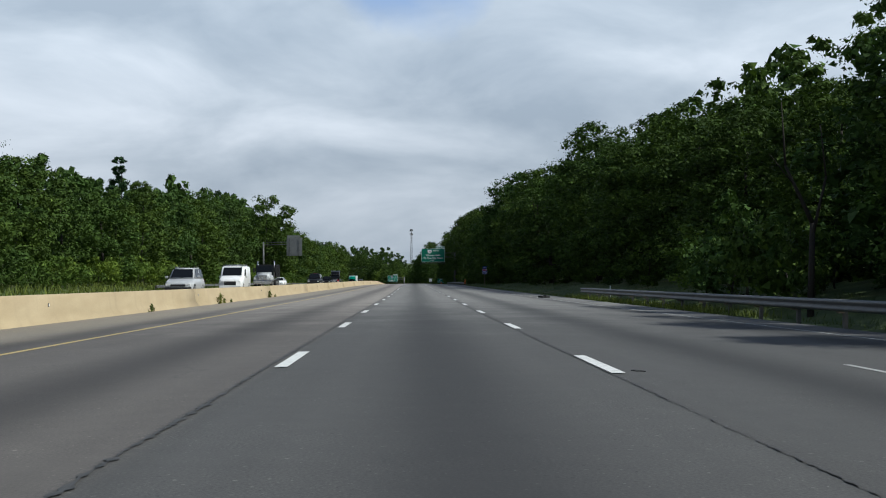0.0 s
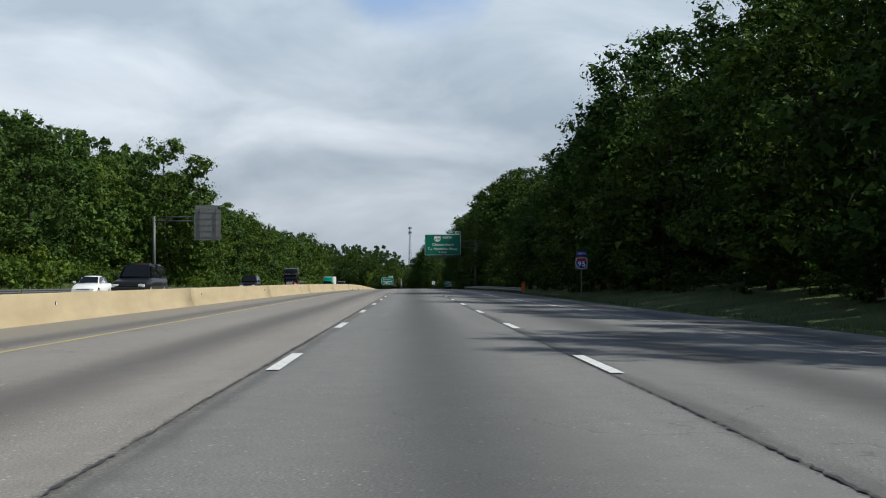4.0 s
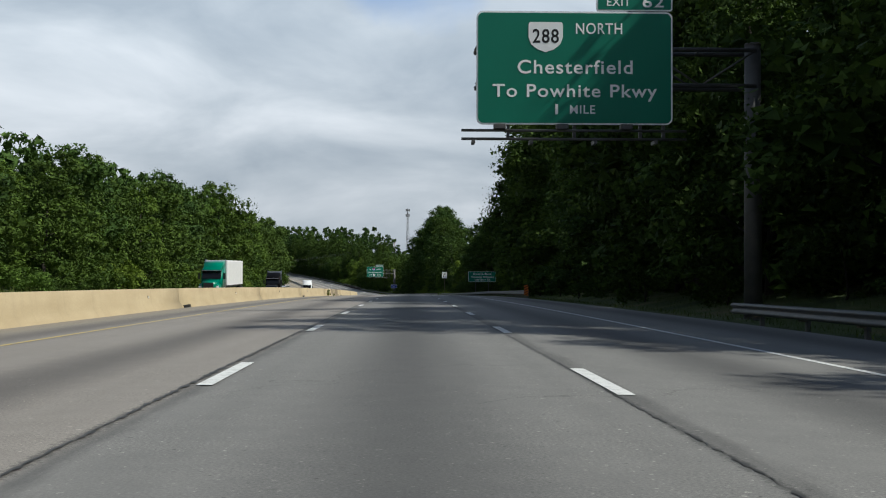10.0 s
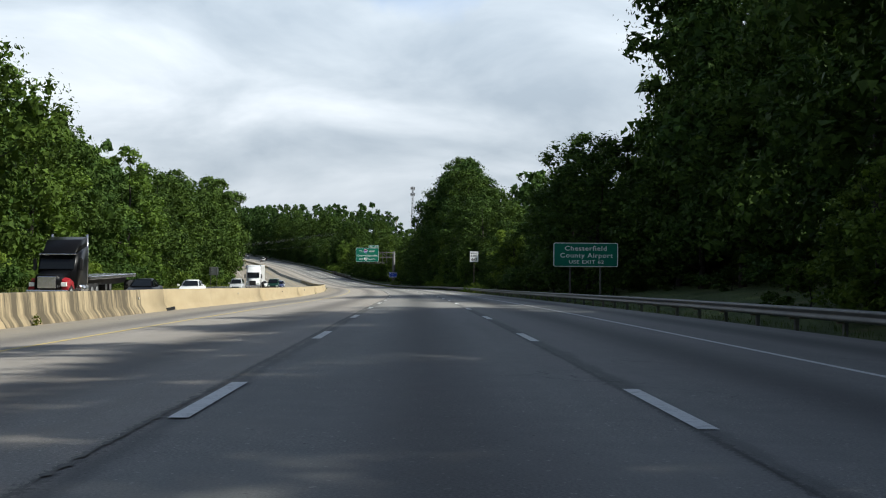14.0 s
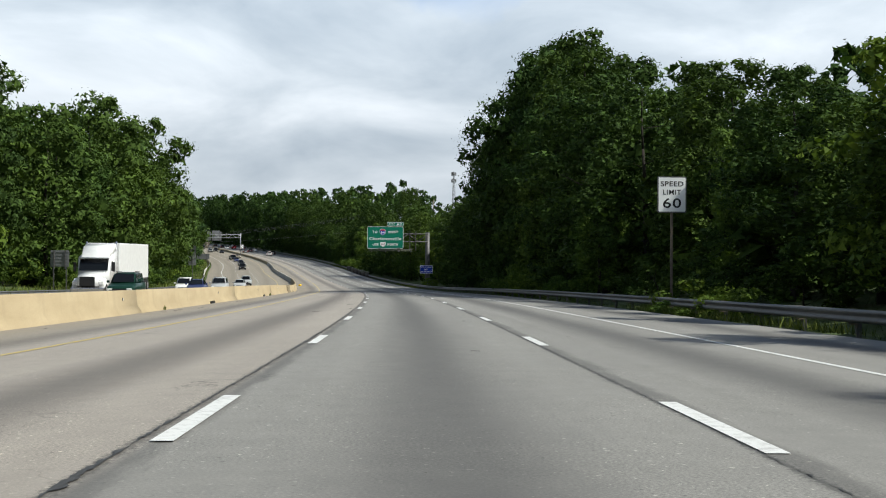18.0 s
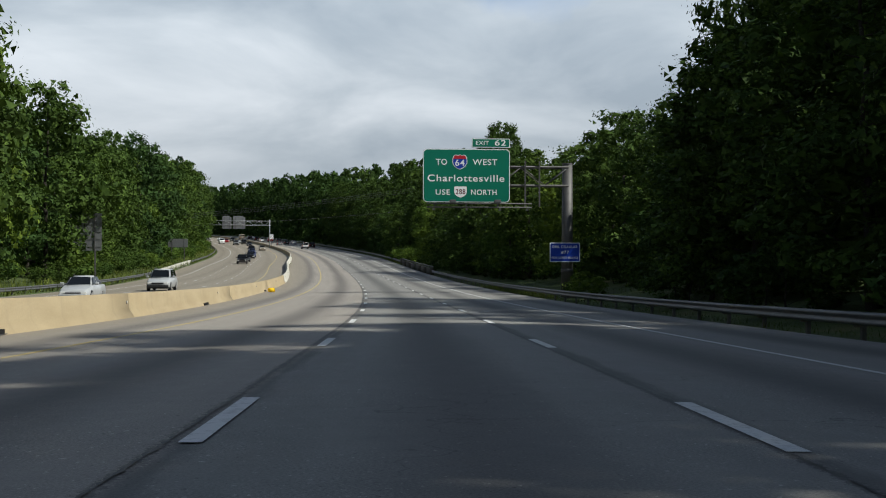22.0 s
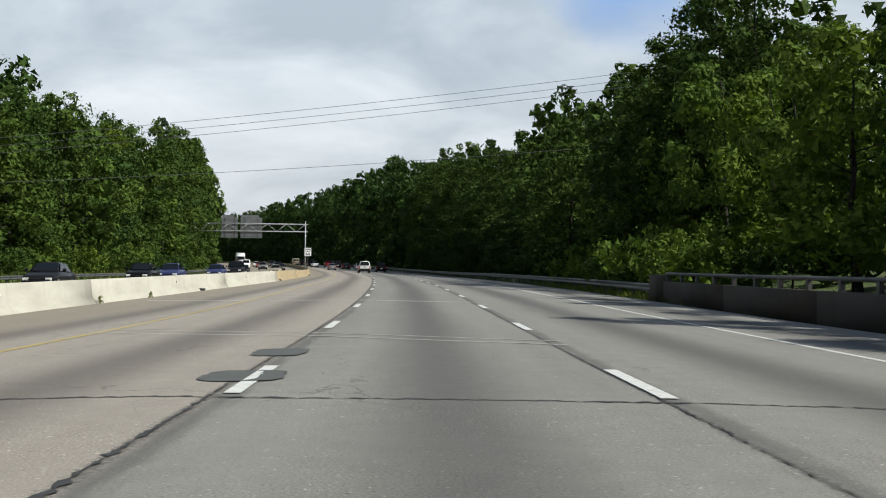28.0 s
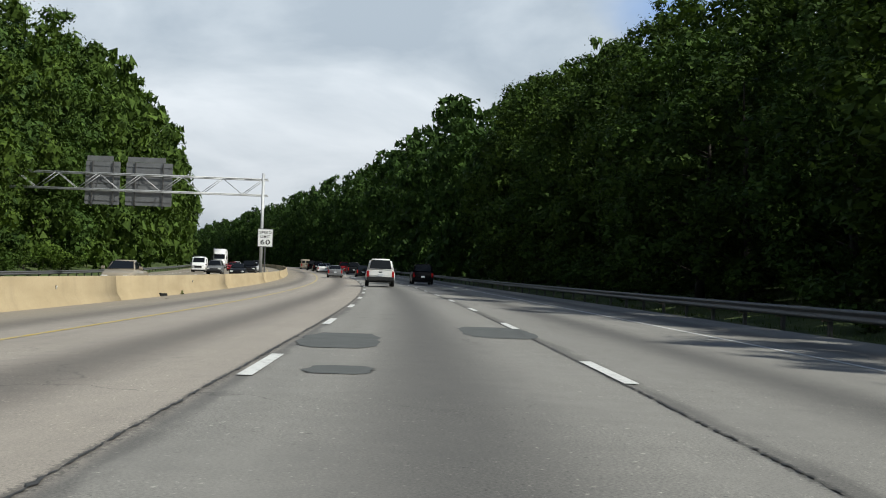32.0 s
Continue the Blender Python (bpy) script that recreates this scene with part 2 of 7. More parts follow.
    for d0, reach in ((-1.75, 0.11), (1.99, 0.08)):
        off = k.math("DIVIDE", k.math("ABSOLUTE", k.math("SUBTRACT", d, d0)), reach)
        near = k.n.new("ShaderNodeMapRange")
        k.l.new(k.math("ADD", off, k.math("MULTIPLY_ADD", crumb, 3.0, -1.5)), near.inputs[0])
        near.inputs[1].default_value, near.inputs[2].default_value = 0.25, 0.55
        near.inputs[3].default_value, near.inputs[4].default_value = 0.6, 0.0
        base = k.mix(near.outputs[0], base, (0.05, 0.049, 0.047))
    # cracks
    vo = k.n.new("ShaderNodeTexVoronoi")
    vo.feature = "DISTANCE_TO_EDGE"
    vo.inputs["Scale"].default_value = 0.22
    dist = k.n.new("ShaderNodeVectorMath"); dist.operation = "MULTIPLY_ADD"
    nz = k.n.new("ShaderNodeTexNoise"); nz.inputs["Scale"].default_value = 0.9; nz.inputs["Detail"].default_value = 5
    k.l.new(uv, nz.inputs["Vector"])
    k.l.new(nz.outputs["Color"], dist.inputs[0]); dist.inputs[1].default_value = (2.2, 2.2, 0); k.l.new(uv, dist.inputs[2])
    k.l.new(dist.outputs[0], vo.inputs["Vector"])
    crack = k.ramp(vo.outputs["Distance"], (0.0, (1, 1, 1)), (0.004, (0, 0, 0)))
    gate = k.ramp(k.noise(uv, 0.09, 2), (0.50, (0, 0, 0)), (0.58, (1, 1, 1)))
    crk = k.mix(1.0, crack, gate, "MULTIPLY")
    base = k.mix(k.math("MULTIPLY", crk, 0.75), base, (0.06, 0.058, 0.055))
    dust = k.n.new("ShaderNodeMapRange")
    dust.interpolation_type = "SMOOTHSTEP"
    k.l.new(k.math("ADD", d, k.math("MULTIPLY_ADD", blot, 1.4, -0.7)), dust.inputs[0])
    dust.inputs[1].default_value, dust.inputs[2].default_value = -8.6, -6.6
    dust.inputs[3].default_value, dust.inputs[4].default_value = 0.75, 0.0
    base = k.mix(dust.outputs[0], base, (0.225, 0.195, 0.15))
    # stones: light and dark specks
    speck = k.ramp(k.noise(uv, 46.0, 3, 0.8), (0.30, (0.6, 0.6, 0.6)), (0.5, (1, 1, 1)), (0.68, (1.45, 1.45, 1.4)))
    stone = k.ramp(k.noise(uv, 17.0, 2, 0.6), (0.24, (0.3, 0.3, 0.3)), (0.34, (1, 1, 1)), (0.66, (1, 1, 1)), (0.72, (2.2, 2.2, 2.1)))
    speck = k.mix(1.0, speck, stone, "MULTIPLY")
    worn = k.ramp(k.noise(uv, 0.5, 4), (0.36, (0.35, 0.35, 0.35)), (0.6, (1, 1, 1)))
    base = k.mix(worn, base, k.mix(1.0, base, speck, "MULTIPLY"))
    blotch = k.ramp(k.noise(uv, 2.6, 5, 0.65), (0.34, (0.94, 0.94, 0.94)), (0.66, (1.06, 1.06, 1.05)))
    base = k.mix(1.0, base, blotch, "MULTIPLY")
    # short open chips and hairline breaks across the lane
    chip = k.ramp(k.noise(k.coord("UV", (5.0, 1.3, 1)), 1.0, 4, 0.7), (0.235, (0.35, 0.35, 0.34)), (0.27, (1, 1, 1)))
    base = k.mix(1.0, base, chip, "MULTIPLY")
    k.color(base)
    k.bump(grain, 0.14, 0.006)
    return k.m


def barrier_material(name, lo, hi, stain, soot=()):
    k = Nodes(name, 0.85)
    uv = k.coord("UV")
    a = k.noise(k.coord("UV", (0.35, 1.5, 1)), 1.0, 5)
    c = k.ramp(a, (0.3, lo), (0.7, hi))
    streak = k.ramp(k.noise(k.coord("UV", (1.6, 0.25, 1)), 1.3, 4), (0.52, (0, 0, 0)), (0.74, (1, 1, 1)))
    c = k.mix(k.math("MULTIPLY", streak, 0.3), c, stain)
    fine = k.noise(uv, 18.0, 4, 0.7)
    c = k.mix(0.35, c, k.ramp(fine, (0.3, (0.75, 0.75, 0.75)), (0.7, (1.2, 1.2, 1.2))), "MULTIPLY")
    sep_ = k.n.new("ShaderNodeSeparateXYZ")
    k.l.new(uv, sep_.inputs[0])
    # lengths where dark run-off has streaked the face
    for s0, s1 in soot:
        zone = k.math("MULTIPLY", k.math("GREATER_THAN", sep_.outputs[0], s0), k.math("LESS_THAN", sep_.outputs[0], s1))
        run = k.ramp(k.noise(k.coord("UV", (1.3, 0.18, 1)), 1.0, 5, 0.7), (0.40, (0, 0, 0)), (0.54, (1, 1, 1)))
        c = k.mix(k.math("MULTIPLY", k.math("MULTIPLY", zone, run), 0.85), c, (0.05, 0.042, 0.03))
    # pale scrapes left by vehicles
    scrape = k.ramp(k.noise(k.coord("UV", (0.12, 2.6, 1)), 1.0, 4, 0.6), (0.70, (0, 0, 0)), (0.75, (1, 1, 1)))
    c = k.mix(k.math("MULTIPLY", scrape, 0.45), c, (0.5, 0.46, 0.36))
    k.color(c)
    k.bump(fine, 0.35, 0.006)
    return k.m


def leaf_material(name, dark, light, trans=0.04):
    k = Nodes(name, 0.65)
    k.b.inputs["Specular IOR Level"].default_value = 0.06
    geo, info = k.n.new("ShaderNodeNewGeometry"), k.n.new("ShaderNodeObjectInfo")
    per = k.ramp(geo.outputs["Random Per Island"], (0.0, dark), (0.75, light), (1.0, tuple(min(1, x * 1.35) for x in light)))
    tree = k.ramp(info.outputs["Random"], (0.0, (0.78, 0.88, 0.95)), (0.45, (1.0, 1.0, 0.95)), (0.8, (1.14, 1.1, 0.9)), (1.0, (0.85, 0.85, 0.82)))
    patch = k.ramp(k.noise(k.coord(), 0.35, 3), (0.35, (0.75, 0.78, 0.8)), (0.65, (1.2, 1.17, 1.05)))
    fleck = k.ramp(k.noise(k.coord(), 3.2, 3, 0.65), (0.32, (0.7, 0.72, 0.75)), (0.68, (1.25, 1.22, 1.1)))
    patch = k.mix(1.0, patch, fleck, "MULTIPLY")
    c = k.mix(1.0, k.mix(1.0, per, tree, "MULTIPLY"), patch, "MULTIPLY")
    k.color(c)
    tr = k.n.new("ShaderNodeBsdfTranslucent")
    k.l.new(k.mix(1.0, c, (1.1, 1.2, 0.5), "MULTIPLY"), tr.inputs["Color"])
    mx = k.n.new("ShaderNodeMixShader")
    mx.inputs[0].default_value = trans
    k.l.new(k.b.outputs[0], mx.inputs[1]); k.l.new(tr.outputs[0], mx.inputs[2])
    k.l.new(mx.outputs[0], k.n["Material Output"].inputs[0])
    return k.m


def ground_material():
    k = Nodes("grass_and_earth", 0.95)
    v = k.coord()
    a, b = k.noise(v, 0.22, 5), k.noise(v, 6.0, 5, 0.7)
    c = k.ramp(a, (0.32, (0.035, 0.055, 0.018)), (0.55, (0.07, 0.10, 0.03)), (0.72, (0.13, 0.12, 0.06)))
    c = k.mix(0.6, c, k.ramp(b, (0.3, (0.5, 0.5, 0.45)), (0.7, (1.4, 1.4, 1.2))), "MULTIPLY")
    k.color(c)
    k.bump(b, 0.8, 0.08)
    return k.m


ROAD = road_material()
TAN = barrier_material("tan_concrete", (0.35, 0.275, 0.165), (0.43, 0.345, 0.215), (0.25, 0.2, 0.13), ((461, 476), (689, 699)))
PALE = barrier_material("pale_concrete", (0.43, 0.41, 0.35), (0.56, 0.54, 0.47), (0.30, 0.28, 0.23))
BROWN = barrier_material("dark_brown_concrete", (0.05, 0.042, 0.034), (0.08, 0.068, 0.054), (0.03, 0.026, 0.022))
GROUND = ground_material()
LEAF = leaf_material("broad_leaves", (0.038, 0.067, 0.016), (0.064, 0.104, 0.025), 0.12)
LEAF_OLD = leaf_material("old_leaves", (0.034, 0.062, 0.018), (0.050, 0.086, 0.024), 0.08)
# darker copy of LEAF for the right side: shade is put into the colour
LEAF_SHADED = leaf_material("shaded_leaves", (0.026, 0.047, 0.012), (0.052, 0.088, 0.021), 0.12)
LEAF_FRESH = leaf_material("fresh_leaves", (0.070, 0.115, 0.022), (0.105, 0.155, 0.032), 0.2)
NEEDLE = leaf_material("pine_needles", (0.014, 0.032, 0.014), (0.035, 0.065, 0.026), 0.08)
BARK = mottled("bark", (0.026, 0.022, 0.018), 0.35, 2.0, 0.95, fine=14.0, bump=0.8)
STEEL = mottled("galvanised_steel", (0.11, 0.113, 0.116), 0.2, 2.5, 0.55, 0.3, 25.0, 0.05)
OLD_STEEL = mottled("weathered_steel", (0.11, 0.107, 0.104), 0.2, 2.0, 0.6, 0.5, 20.0, 0.05)
GALV = mottled("bright_galvanised_steel", (0.42, 0.43, 0.44), 0.15, 2.5, 0.5, 0.3, 25.0, 0.05)
POST_WOOD = mottled("weathered_post", (0.16, 0.13, 0.10), 0.3, 3.0, 0.9, fine=30.0, bump=0.5)
ALU = mottled("sign_back_aluminium", (0.2, 0.205, 0.21), 0.15, 1.5, 0.5, 0.4, 30.0, 0)
GREEN = mottled("sign_green", (0.004, 0.16, 0.10), 0.06, 0.8, 0.45, 0, 60.0, 0)
BLUE = mottled("sign_blue", (0.010, 0.045, 0.36), 0.06, 0.8, 0.45, 0, 60.0, 0)
RED = plain("sign_red", (0.45, 0.02, 0.03), 0.45)
SIGN_WHITE = mottled("sign_white", (0.86, 0.87, 0.86), 0.04, 2.0, 0.45, 0, 60.0, 0)
BLACK = plain("sign_black", (0.012, 0.012, 0.012), 0.5)
ORANGE = plain("marker_orange", (0.75, 0.17, 0.01), 0.5)

# ---- the road's line: heading and grade at stations, in metres along the middle lane ----
KNOTS = (-600, 0, 100, 200, 300, 400, 500, 600, 700, 800, 900, 1000, 1150, 1300, 1500, 1800, 4000)
HEADING = (1.466, 1.466, 1.381, 1.321, 1.298, 1.43, 1.494, 4.587, 7.216, 9.835, 12.161, 14.107, 19.0, 23.0, 27.5, 32.0, 32.0)
GRADE = (0.0, -0.00662, -0.00416, -0.00299, -0.00813, -0.01648, -0.02462, -0.01996, -0.02429, -0.00074, 0.02351, 0.01976, 0.03, 0.028, 0.018, 0.005, 0.0)
ST = np.arange(-600.0, 4001.0, 2.0)
HR = np.radians(np.interp(ST, KNOTS, HEADING))
GR = np.interp(ST, KNOTS, GRADE)


def run(v):
    c = np.concatenate([[0], np.cumsum((v[1:] + v[:-1]) / 2 * 2.0)])
    return c - np.interp(0.0, ST, c)


RX, RY, RZ = run(-np.sin(HR)), run(np.cos(HR)), run(GR)


# sideways shift of the lanes about the line, fitted to the camera's view
WAY_S = (15, 46, 76, 107, 199, 230, 261, 292, 323, 354, 385, 416, 447, 540, 570, 601, 631, 662, 692, 722, 752, 782, 873, 903, 933, 963, 993)
WAY_D = (0.10, 0.09, 0.15, 0.14, -0.01, -0.03, -0.06, -0.14, -0.25, -0.33, -0.35, -0.21, -0.08, 0.06, 0.03, 0.12, 0.20, 0.21, 0.24, 0.32, 0.22, 0.17, 0.04, 0.16, 0.15, 0.13, 0.09)


def pt(s, d, h=0.0):
    """World place at station s, d metres to the right of the line, h over the road's middle. Arrays work too."""
    a = np.interp(s, ST, HR)
    d = d + np.interp(s, WAY_S, WAY_D)
    return np.stack(np.broadcast_arrays(np.interp(s, ST, RX) + d * np.cos(a), np.interp(s, ST, RY) + d * np.sin(a), np.interp(s, ST, RZ) + h), -1)


def facing(s, d, h=0.0, turn=0.0):
    """Pose at a station: x to the right across the road, y along it."""
    x, y, z = pt(s, d, h)
    return pose(x, y, z, 0, 0, math.degrees(np.interp(s, ST, HR)) + turn)


BAR_S = (-600, 0, 200, 310, 400, 700, 810, 895, 960, 1010, 4000)
BAR_D = (-10.4, -10.4, -9.9, -8.7, -9.4, -9.3, -9.3, -10.7, -9.4, -9.4, -9.4)


def bar_d(s):
    return np.interp(s, BAR_S, BAR_D)


def edge_d(s):
    """The right edge line: a merging lane tapers away at the start."""
    return np.interp(s, (-600, 20, 120, 200, 600, 800, 880, 4000), (8.8, 8.6, 7.1, 5.4, 5.45, 5.6, 6.2, 6.2))


def pave_d(s):
    """The outer edge of the paved shoulder."""
    return np.interp(s, (-600, 60, 200, 300, 430, 800, 880, 1000, 4000), (10.0, 10.0, 8.9, 8.7, 9.4, 9.4, 9.6, 10.0, 10.0))


def crown(d, s=0.0):
    """Cross fall of our carriageway."""
    return -0.022 * np.maximum(0, np.abs(d - 0.2) - 1.9)


def cross(s, d):
    """Height of the paved surface and ground over the line, all across."""
    b = bar_d(s)
    e = pave_d(s)
    right = np.where(d > e, crown(e) - 0.07 * np.minimum(d - e, 3.0), crown(np.minimum(d, e)))
    rise = np.interp(d - e, (0, 3, 6, 12, 25, 60, 200, 3000), (0, 0, 0.5, 1.3, 2.6, 4.0, 8.0, 8.0))
    left = crown(b) - 0.0 * d
    opp = np.interp(b - d, (0, 3.2, 14.5, 18.0, 19.5, 24, 40, 80, 250, 3000), (0, 0.03, -0.15, -0.24, -0.35, 0.35, 1.6, 3.0, 8.0, 8.0))
    # the opposite carriageway is raised at first to fit its cars to the camera's view
    opp = opp + np.interp(s, (150, 300), (0.28, 0.0)) * np.clip((b - d - 0.6) / 1.5, 0, 1)
    return np.where(d >= b, right + np.where(d > e, rise, 0), left + opp)


# ---- mesh helpers ----
def mesh_of(name, verts, faces, mat, uv=None, smooth=False):
    me = bpy.data.meshes.new(name)
    verts, faces = np.asarray(verts, np.float32), np.asarray(faces, np.int32)
    n, k = faces.shape
    me.vertices.add(len(verts)); me.vertices.foreach_set("co", verts.ravel())
    me.loops.add(n * k); me.loops.foreach_set("vertex_index", faces.ravel())
    me.polygons.add(n); me.polygons.foreach_set("loop_start", np.arange(0, n * k, k, dtype=np.int32))
    if smooth:
        me.polygons.foreach_set("use_smooth", np.ones(n, bool))
    if uv is not None:
        me.uv_layers.new(name="metres").data.foreach_set("uv", np.asarray(uv, np.float32)[faces.ravel()].ravel())
    me.update(calc_edges=True); me.validate()
    me.materials.append(mat)
    return me


def part(name, data, mat=None, parent=None, label="", m=None):
    """Links a bmesh or mesh as one object under a thing or a part."""
    if isinstance(data, bmesh.types.BMesh):
        me = bpy.data.meshes.new(name)
        data.to_mesh(me); data.free()
        me.materials.append(mat)
    else:
        me = data
    ob = new(name, me)
    ob.parent = parent
    if m is not None:
        ob.matrix_basis = m
    return tagged(ob, label)


def thing(name, label, category, m=None, group=""):
    ob = new(name)
    ob.empty_display_size = 0.3
    if m is not None:
        ob.matrix_basis = m
    return tagged(ob, label, category, group)


def box(bm, x0, y0, z0, x1, y1, z1, bevel=0.0):
    v = [bm.verts.new(p) for p in ((x0, y0, z0), (x1, y0, z0), (x1, y1, z0), (x0, y1, z0), (x0, y0, z1), (x1, y0, z1), (x1, y1, z1), (x0, y1, z1))]
    fs = [bm.faces.new([v[k] for k in q]) for q in ((3, 2, 1, 0), (4, 5, 6, 7), (0, 1, 5, 4), (1, 2, 6, 5), (2, 3, 7, 6), (3, 0, 4, 7))]
    if bevel:
        bmesh.ops.bevel(bm, geom=list({e for f in fs for e in f.edges}), offset=bevel, segments=2, profile=0.5, affect="EDGES")
    return bm


def slab(x0, y0, z0, x1, y1, z1, bevel=0.0):
    return box(bmesh.new(), x0, y0, z0, x1, y1, z1, bevel)


def tube(bm, a, b, r0, r1=None, n=10):
    """A tapered round bar from a to b."""
    r1 = r0 if r1 is None else r1
    a, b = Vector(a), Vector(b)
    q = (b - a).to_track_quat("Z", "Y").to_matrix()
    rings = [[bm.verts.new(c + q @ Vector((math.cos(t) * r, math.sin(t) * r, 0))) for t in (2 * math.pi * k / n for k in range(n))] for c, r in ((a, r0), (b, r1))]
    for k in range(n):
        f = bm.faces.new((rings[0][k], rings[0][(k + 1) % n], rings[1][(k + 1) % n], rings[1][k]))
        f.smooth = True
    bm.faces.new(rings[0][::-1]); bm.faces.new(rings[1])
    return bm


def bar(a, b, r0, r1=None, n=10):
    return tube(bmesh.new(), a, b, r0, r1, n)


def sweep(name, mat, profile, stations, closed=False, smooth=False, caps=False):
    """A section carried along the road. profile(s) gives rows of (d, h); UV in metres along and round the section."""
    vs, uv = [], []
    for s in stations:
        pr = np.asarray(profile(s), float)
        vs.append(pt(s, pr[:, 0], pr[:, 1]))
        r = np.concatenate([[0], np.cumsum(np.hypot(*np.diff(pr, axis=0).T))])
        uv.append(np.stack([np.full(len(pr), s), r], -1))
    n, k = len(stations), len(vs[0])
    i, j = np.meshgrid(np.arange(n - 1), np.arange(k if closed else k - 1), indexing="ij")
    j2 = (j + 1) % k
    f = np.stack([i * k + j, i * k + j2, (i + 1) * k + j2, (i + 1) * k + j], -1).reshape(-1, 4)
    if caps and closed:
        for e in (0, n - 1):
            q = [[e * k + a, e * k + a + 1, e * k + k - 2 - a, e * k + k - 1 - a] for a in range(k // 2 - 1)]
            f = np.concatenate([f, np.asarray(q if e else [x[::-1] for x in q])])
    return mesh_of(name, np.concatenate(vs), f, mat, np.concatenate(uv), smooth)


def lettering(text, size, mat, name="lettering", extrude=0.004):
    """Words as a mesh, centred on the origin, in the x-z plane, readable from -y."""
    cu = bpy.data.curves.new(name, "FONT")
    cu.body, cu.size, cu.align_x, cu.align_y, cu.extrude = text, size, "CENTER", "CENTER", extrude
    cu.offset = size * 0.012
    cu.space_character = 1.12
    ob = bpy.data.objects.new(name, cu)
    scene.collection.objects.link(ob)
    bpy.context.view_layer.update()
    me = bpy.data.meshes.new_from_object(ob.evaluated_get(bpy.context.evaluated_depsgraph_get()))
    bpy.data.objects.remove(ob)
    me.transform(pose(0, 0, 0, 90))
    me.materials.clear(); me.materials.append(mat)
    return me


def rounded(w, h, r, depth, mat, name="panel", n=5, y=0.0):
    """A flat plate with rounded corners, centred, in the x-z plane, front at y - depth."""
    pts = []
    for cx, cz, a0 in ((w / 2 - r, h / 2 - r, 0), (-w / 2 + r, h / 2 - r, 90), (-w / 2 + r, -h / 2 + r, 180), (w / 2 - r, -h / 2 + r, 270)):
        for k in range(n + 1):
            a = radians(a0 + 90 * k / n)
            pts.append((cx + r * math.cos(a), cz + r * math.sin(a)))
    return outline(pts, depth, y)


def outline(pts, depth, y=0.0):
    bm = bmesh.new()
    back = [bm.verts.new((px, y, pz)) for px, pz in pts]
    front = [bm.verts.new((px, y - depth, pz)) for px, pz in pts]
    bm.faces.new(front); bm.faces.new(back[::-1])
    for k in range(len(pts)):
        k2 = (k + 1) % len(pts)
        bm.faces.new((front[k], back[k], back[k2], front[k2]))
    bmesh.ops.recalc_face_normals(bm, faces=bm.faces)
    return bm


# ---- ground, road, markings ----
def strip(name, mat, stations, ds, lift=0.0):
    """A flat ribbon laid on the cross section; ds(s) gives offsets from left to right."""
    def prof(s):
        d = np.asarray(ds(s), float)
        return np.stack([d, cross(s, d) + lift], -1)
    me = sweep(name, mat, prof, stations)
    lay = me.uv_layers[0].data
    co = np.empty(len(me.vertices) * 3, np.float32); me.vertices.foreach_get("co", co)
    vi = np.empty(len(me.loops), np.int32); me.loops.foreach_get("vertex_index", vi)
    k = len(ds(stations[0]))
    uv = np.concatenate([np.stack([np.full(k, s), np.asarray(ds(s), float)], -1) for s in stations])
    lay.foreach_set("uv", uv[vi].astype(np.float32).ravel())
    return me


far_st = np.concatenate([np.arange(-500, 1500, 10.0), np.arange(1500, 3900, 60.0)])


def ground_ds(s):
    b, e = bar_d(s), pave_d(s)
    return np.concatenate([[-2500, -700, -250, -120], b - np.array([80, 60, 40, 32, 26, 23, 20.5, 19.5, 18.2, 17.6]), [0.0], e + np.array([-0.6, 0.0, 1.5, 3, 4.5, 6, 9, 12, 18, 25, 40, 60]), [120, 250, 700, 2500]])


def ground_mesh():
    rough = np.random.RandomState(3)
    vs, uv = [], []
    for s in far_st:
        d = ground_ds(s)
        h = cross(s, d)
        b, e = bar_d(s), pave_d(s)
        paved = (d > b - 18.0) & (d < e + 0.01)
        h = np.where(paved, h - 0.25, h + rough.uniform(-0.12, 0.12, len(d)) * np.clip(np.abs(d - e) / 8, 0, 1))
        h = np.where((d > b - 17.7) & (d < e - 0.5), h - 0.6, h)
        vs.append(pt(s, d, h)); uv.append(np.stack([np.full(len(d), s), d], -1))
    n, k = len(far_st), len(vs[0])
    i, j = np.meshgrid(np.arange(n - 1), np.arange(k - 1), indexing="ij")
    f = np.stack([i * k + j, i * k + j + 1, (i + 1) * k + j + 1, (i + 1) * k + j], -1).reshape(-1, 4)
    return mesh_of("ground", np.concatenate(vs), f, GROUND, np.concatenate(uv), True)


tagged(part("ground", ground_mesh()), "grass verge and dark forest floor", "ground", kind="structure")
road_st = np.concatenate([np.arange(-200, 1500, 4.0), np.arange(1500, 2100, 20.0)])
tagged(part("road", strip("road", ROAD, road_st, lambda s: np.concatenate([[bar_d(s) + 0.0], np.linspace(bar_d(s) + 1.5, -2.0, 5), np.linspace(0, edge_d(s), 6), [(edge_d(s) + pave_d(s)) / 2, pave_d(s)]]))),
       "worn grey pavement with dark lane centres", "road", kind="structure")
tagged(part("road_opposite", strip("road_opposite", ROAD, road_st, lambda s: bar_d(s) - 0.6 - np.array([17.4, 15.5, 14.0, 11, 8, 5, 2.6, 0.0]))),
       "worn grey pavement of the opposite carriageway", "road", kind="structure")



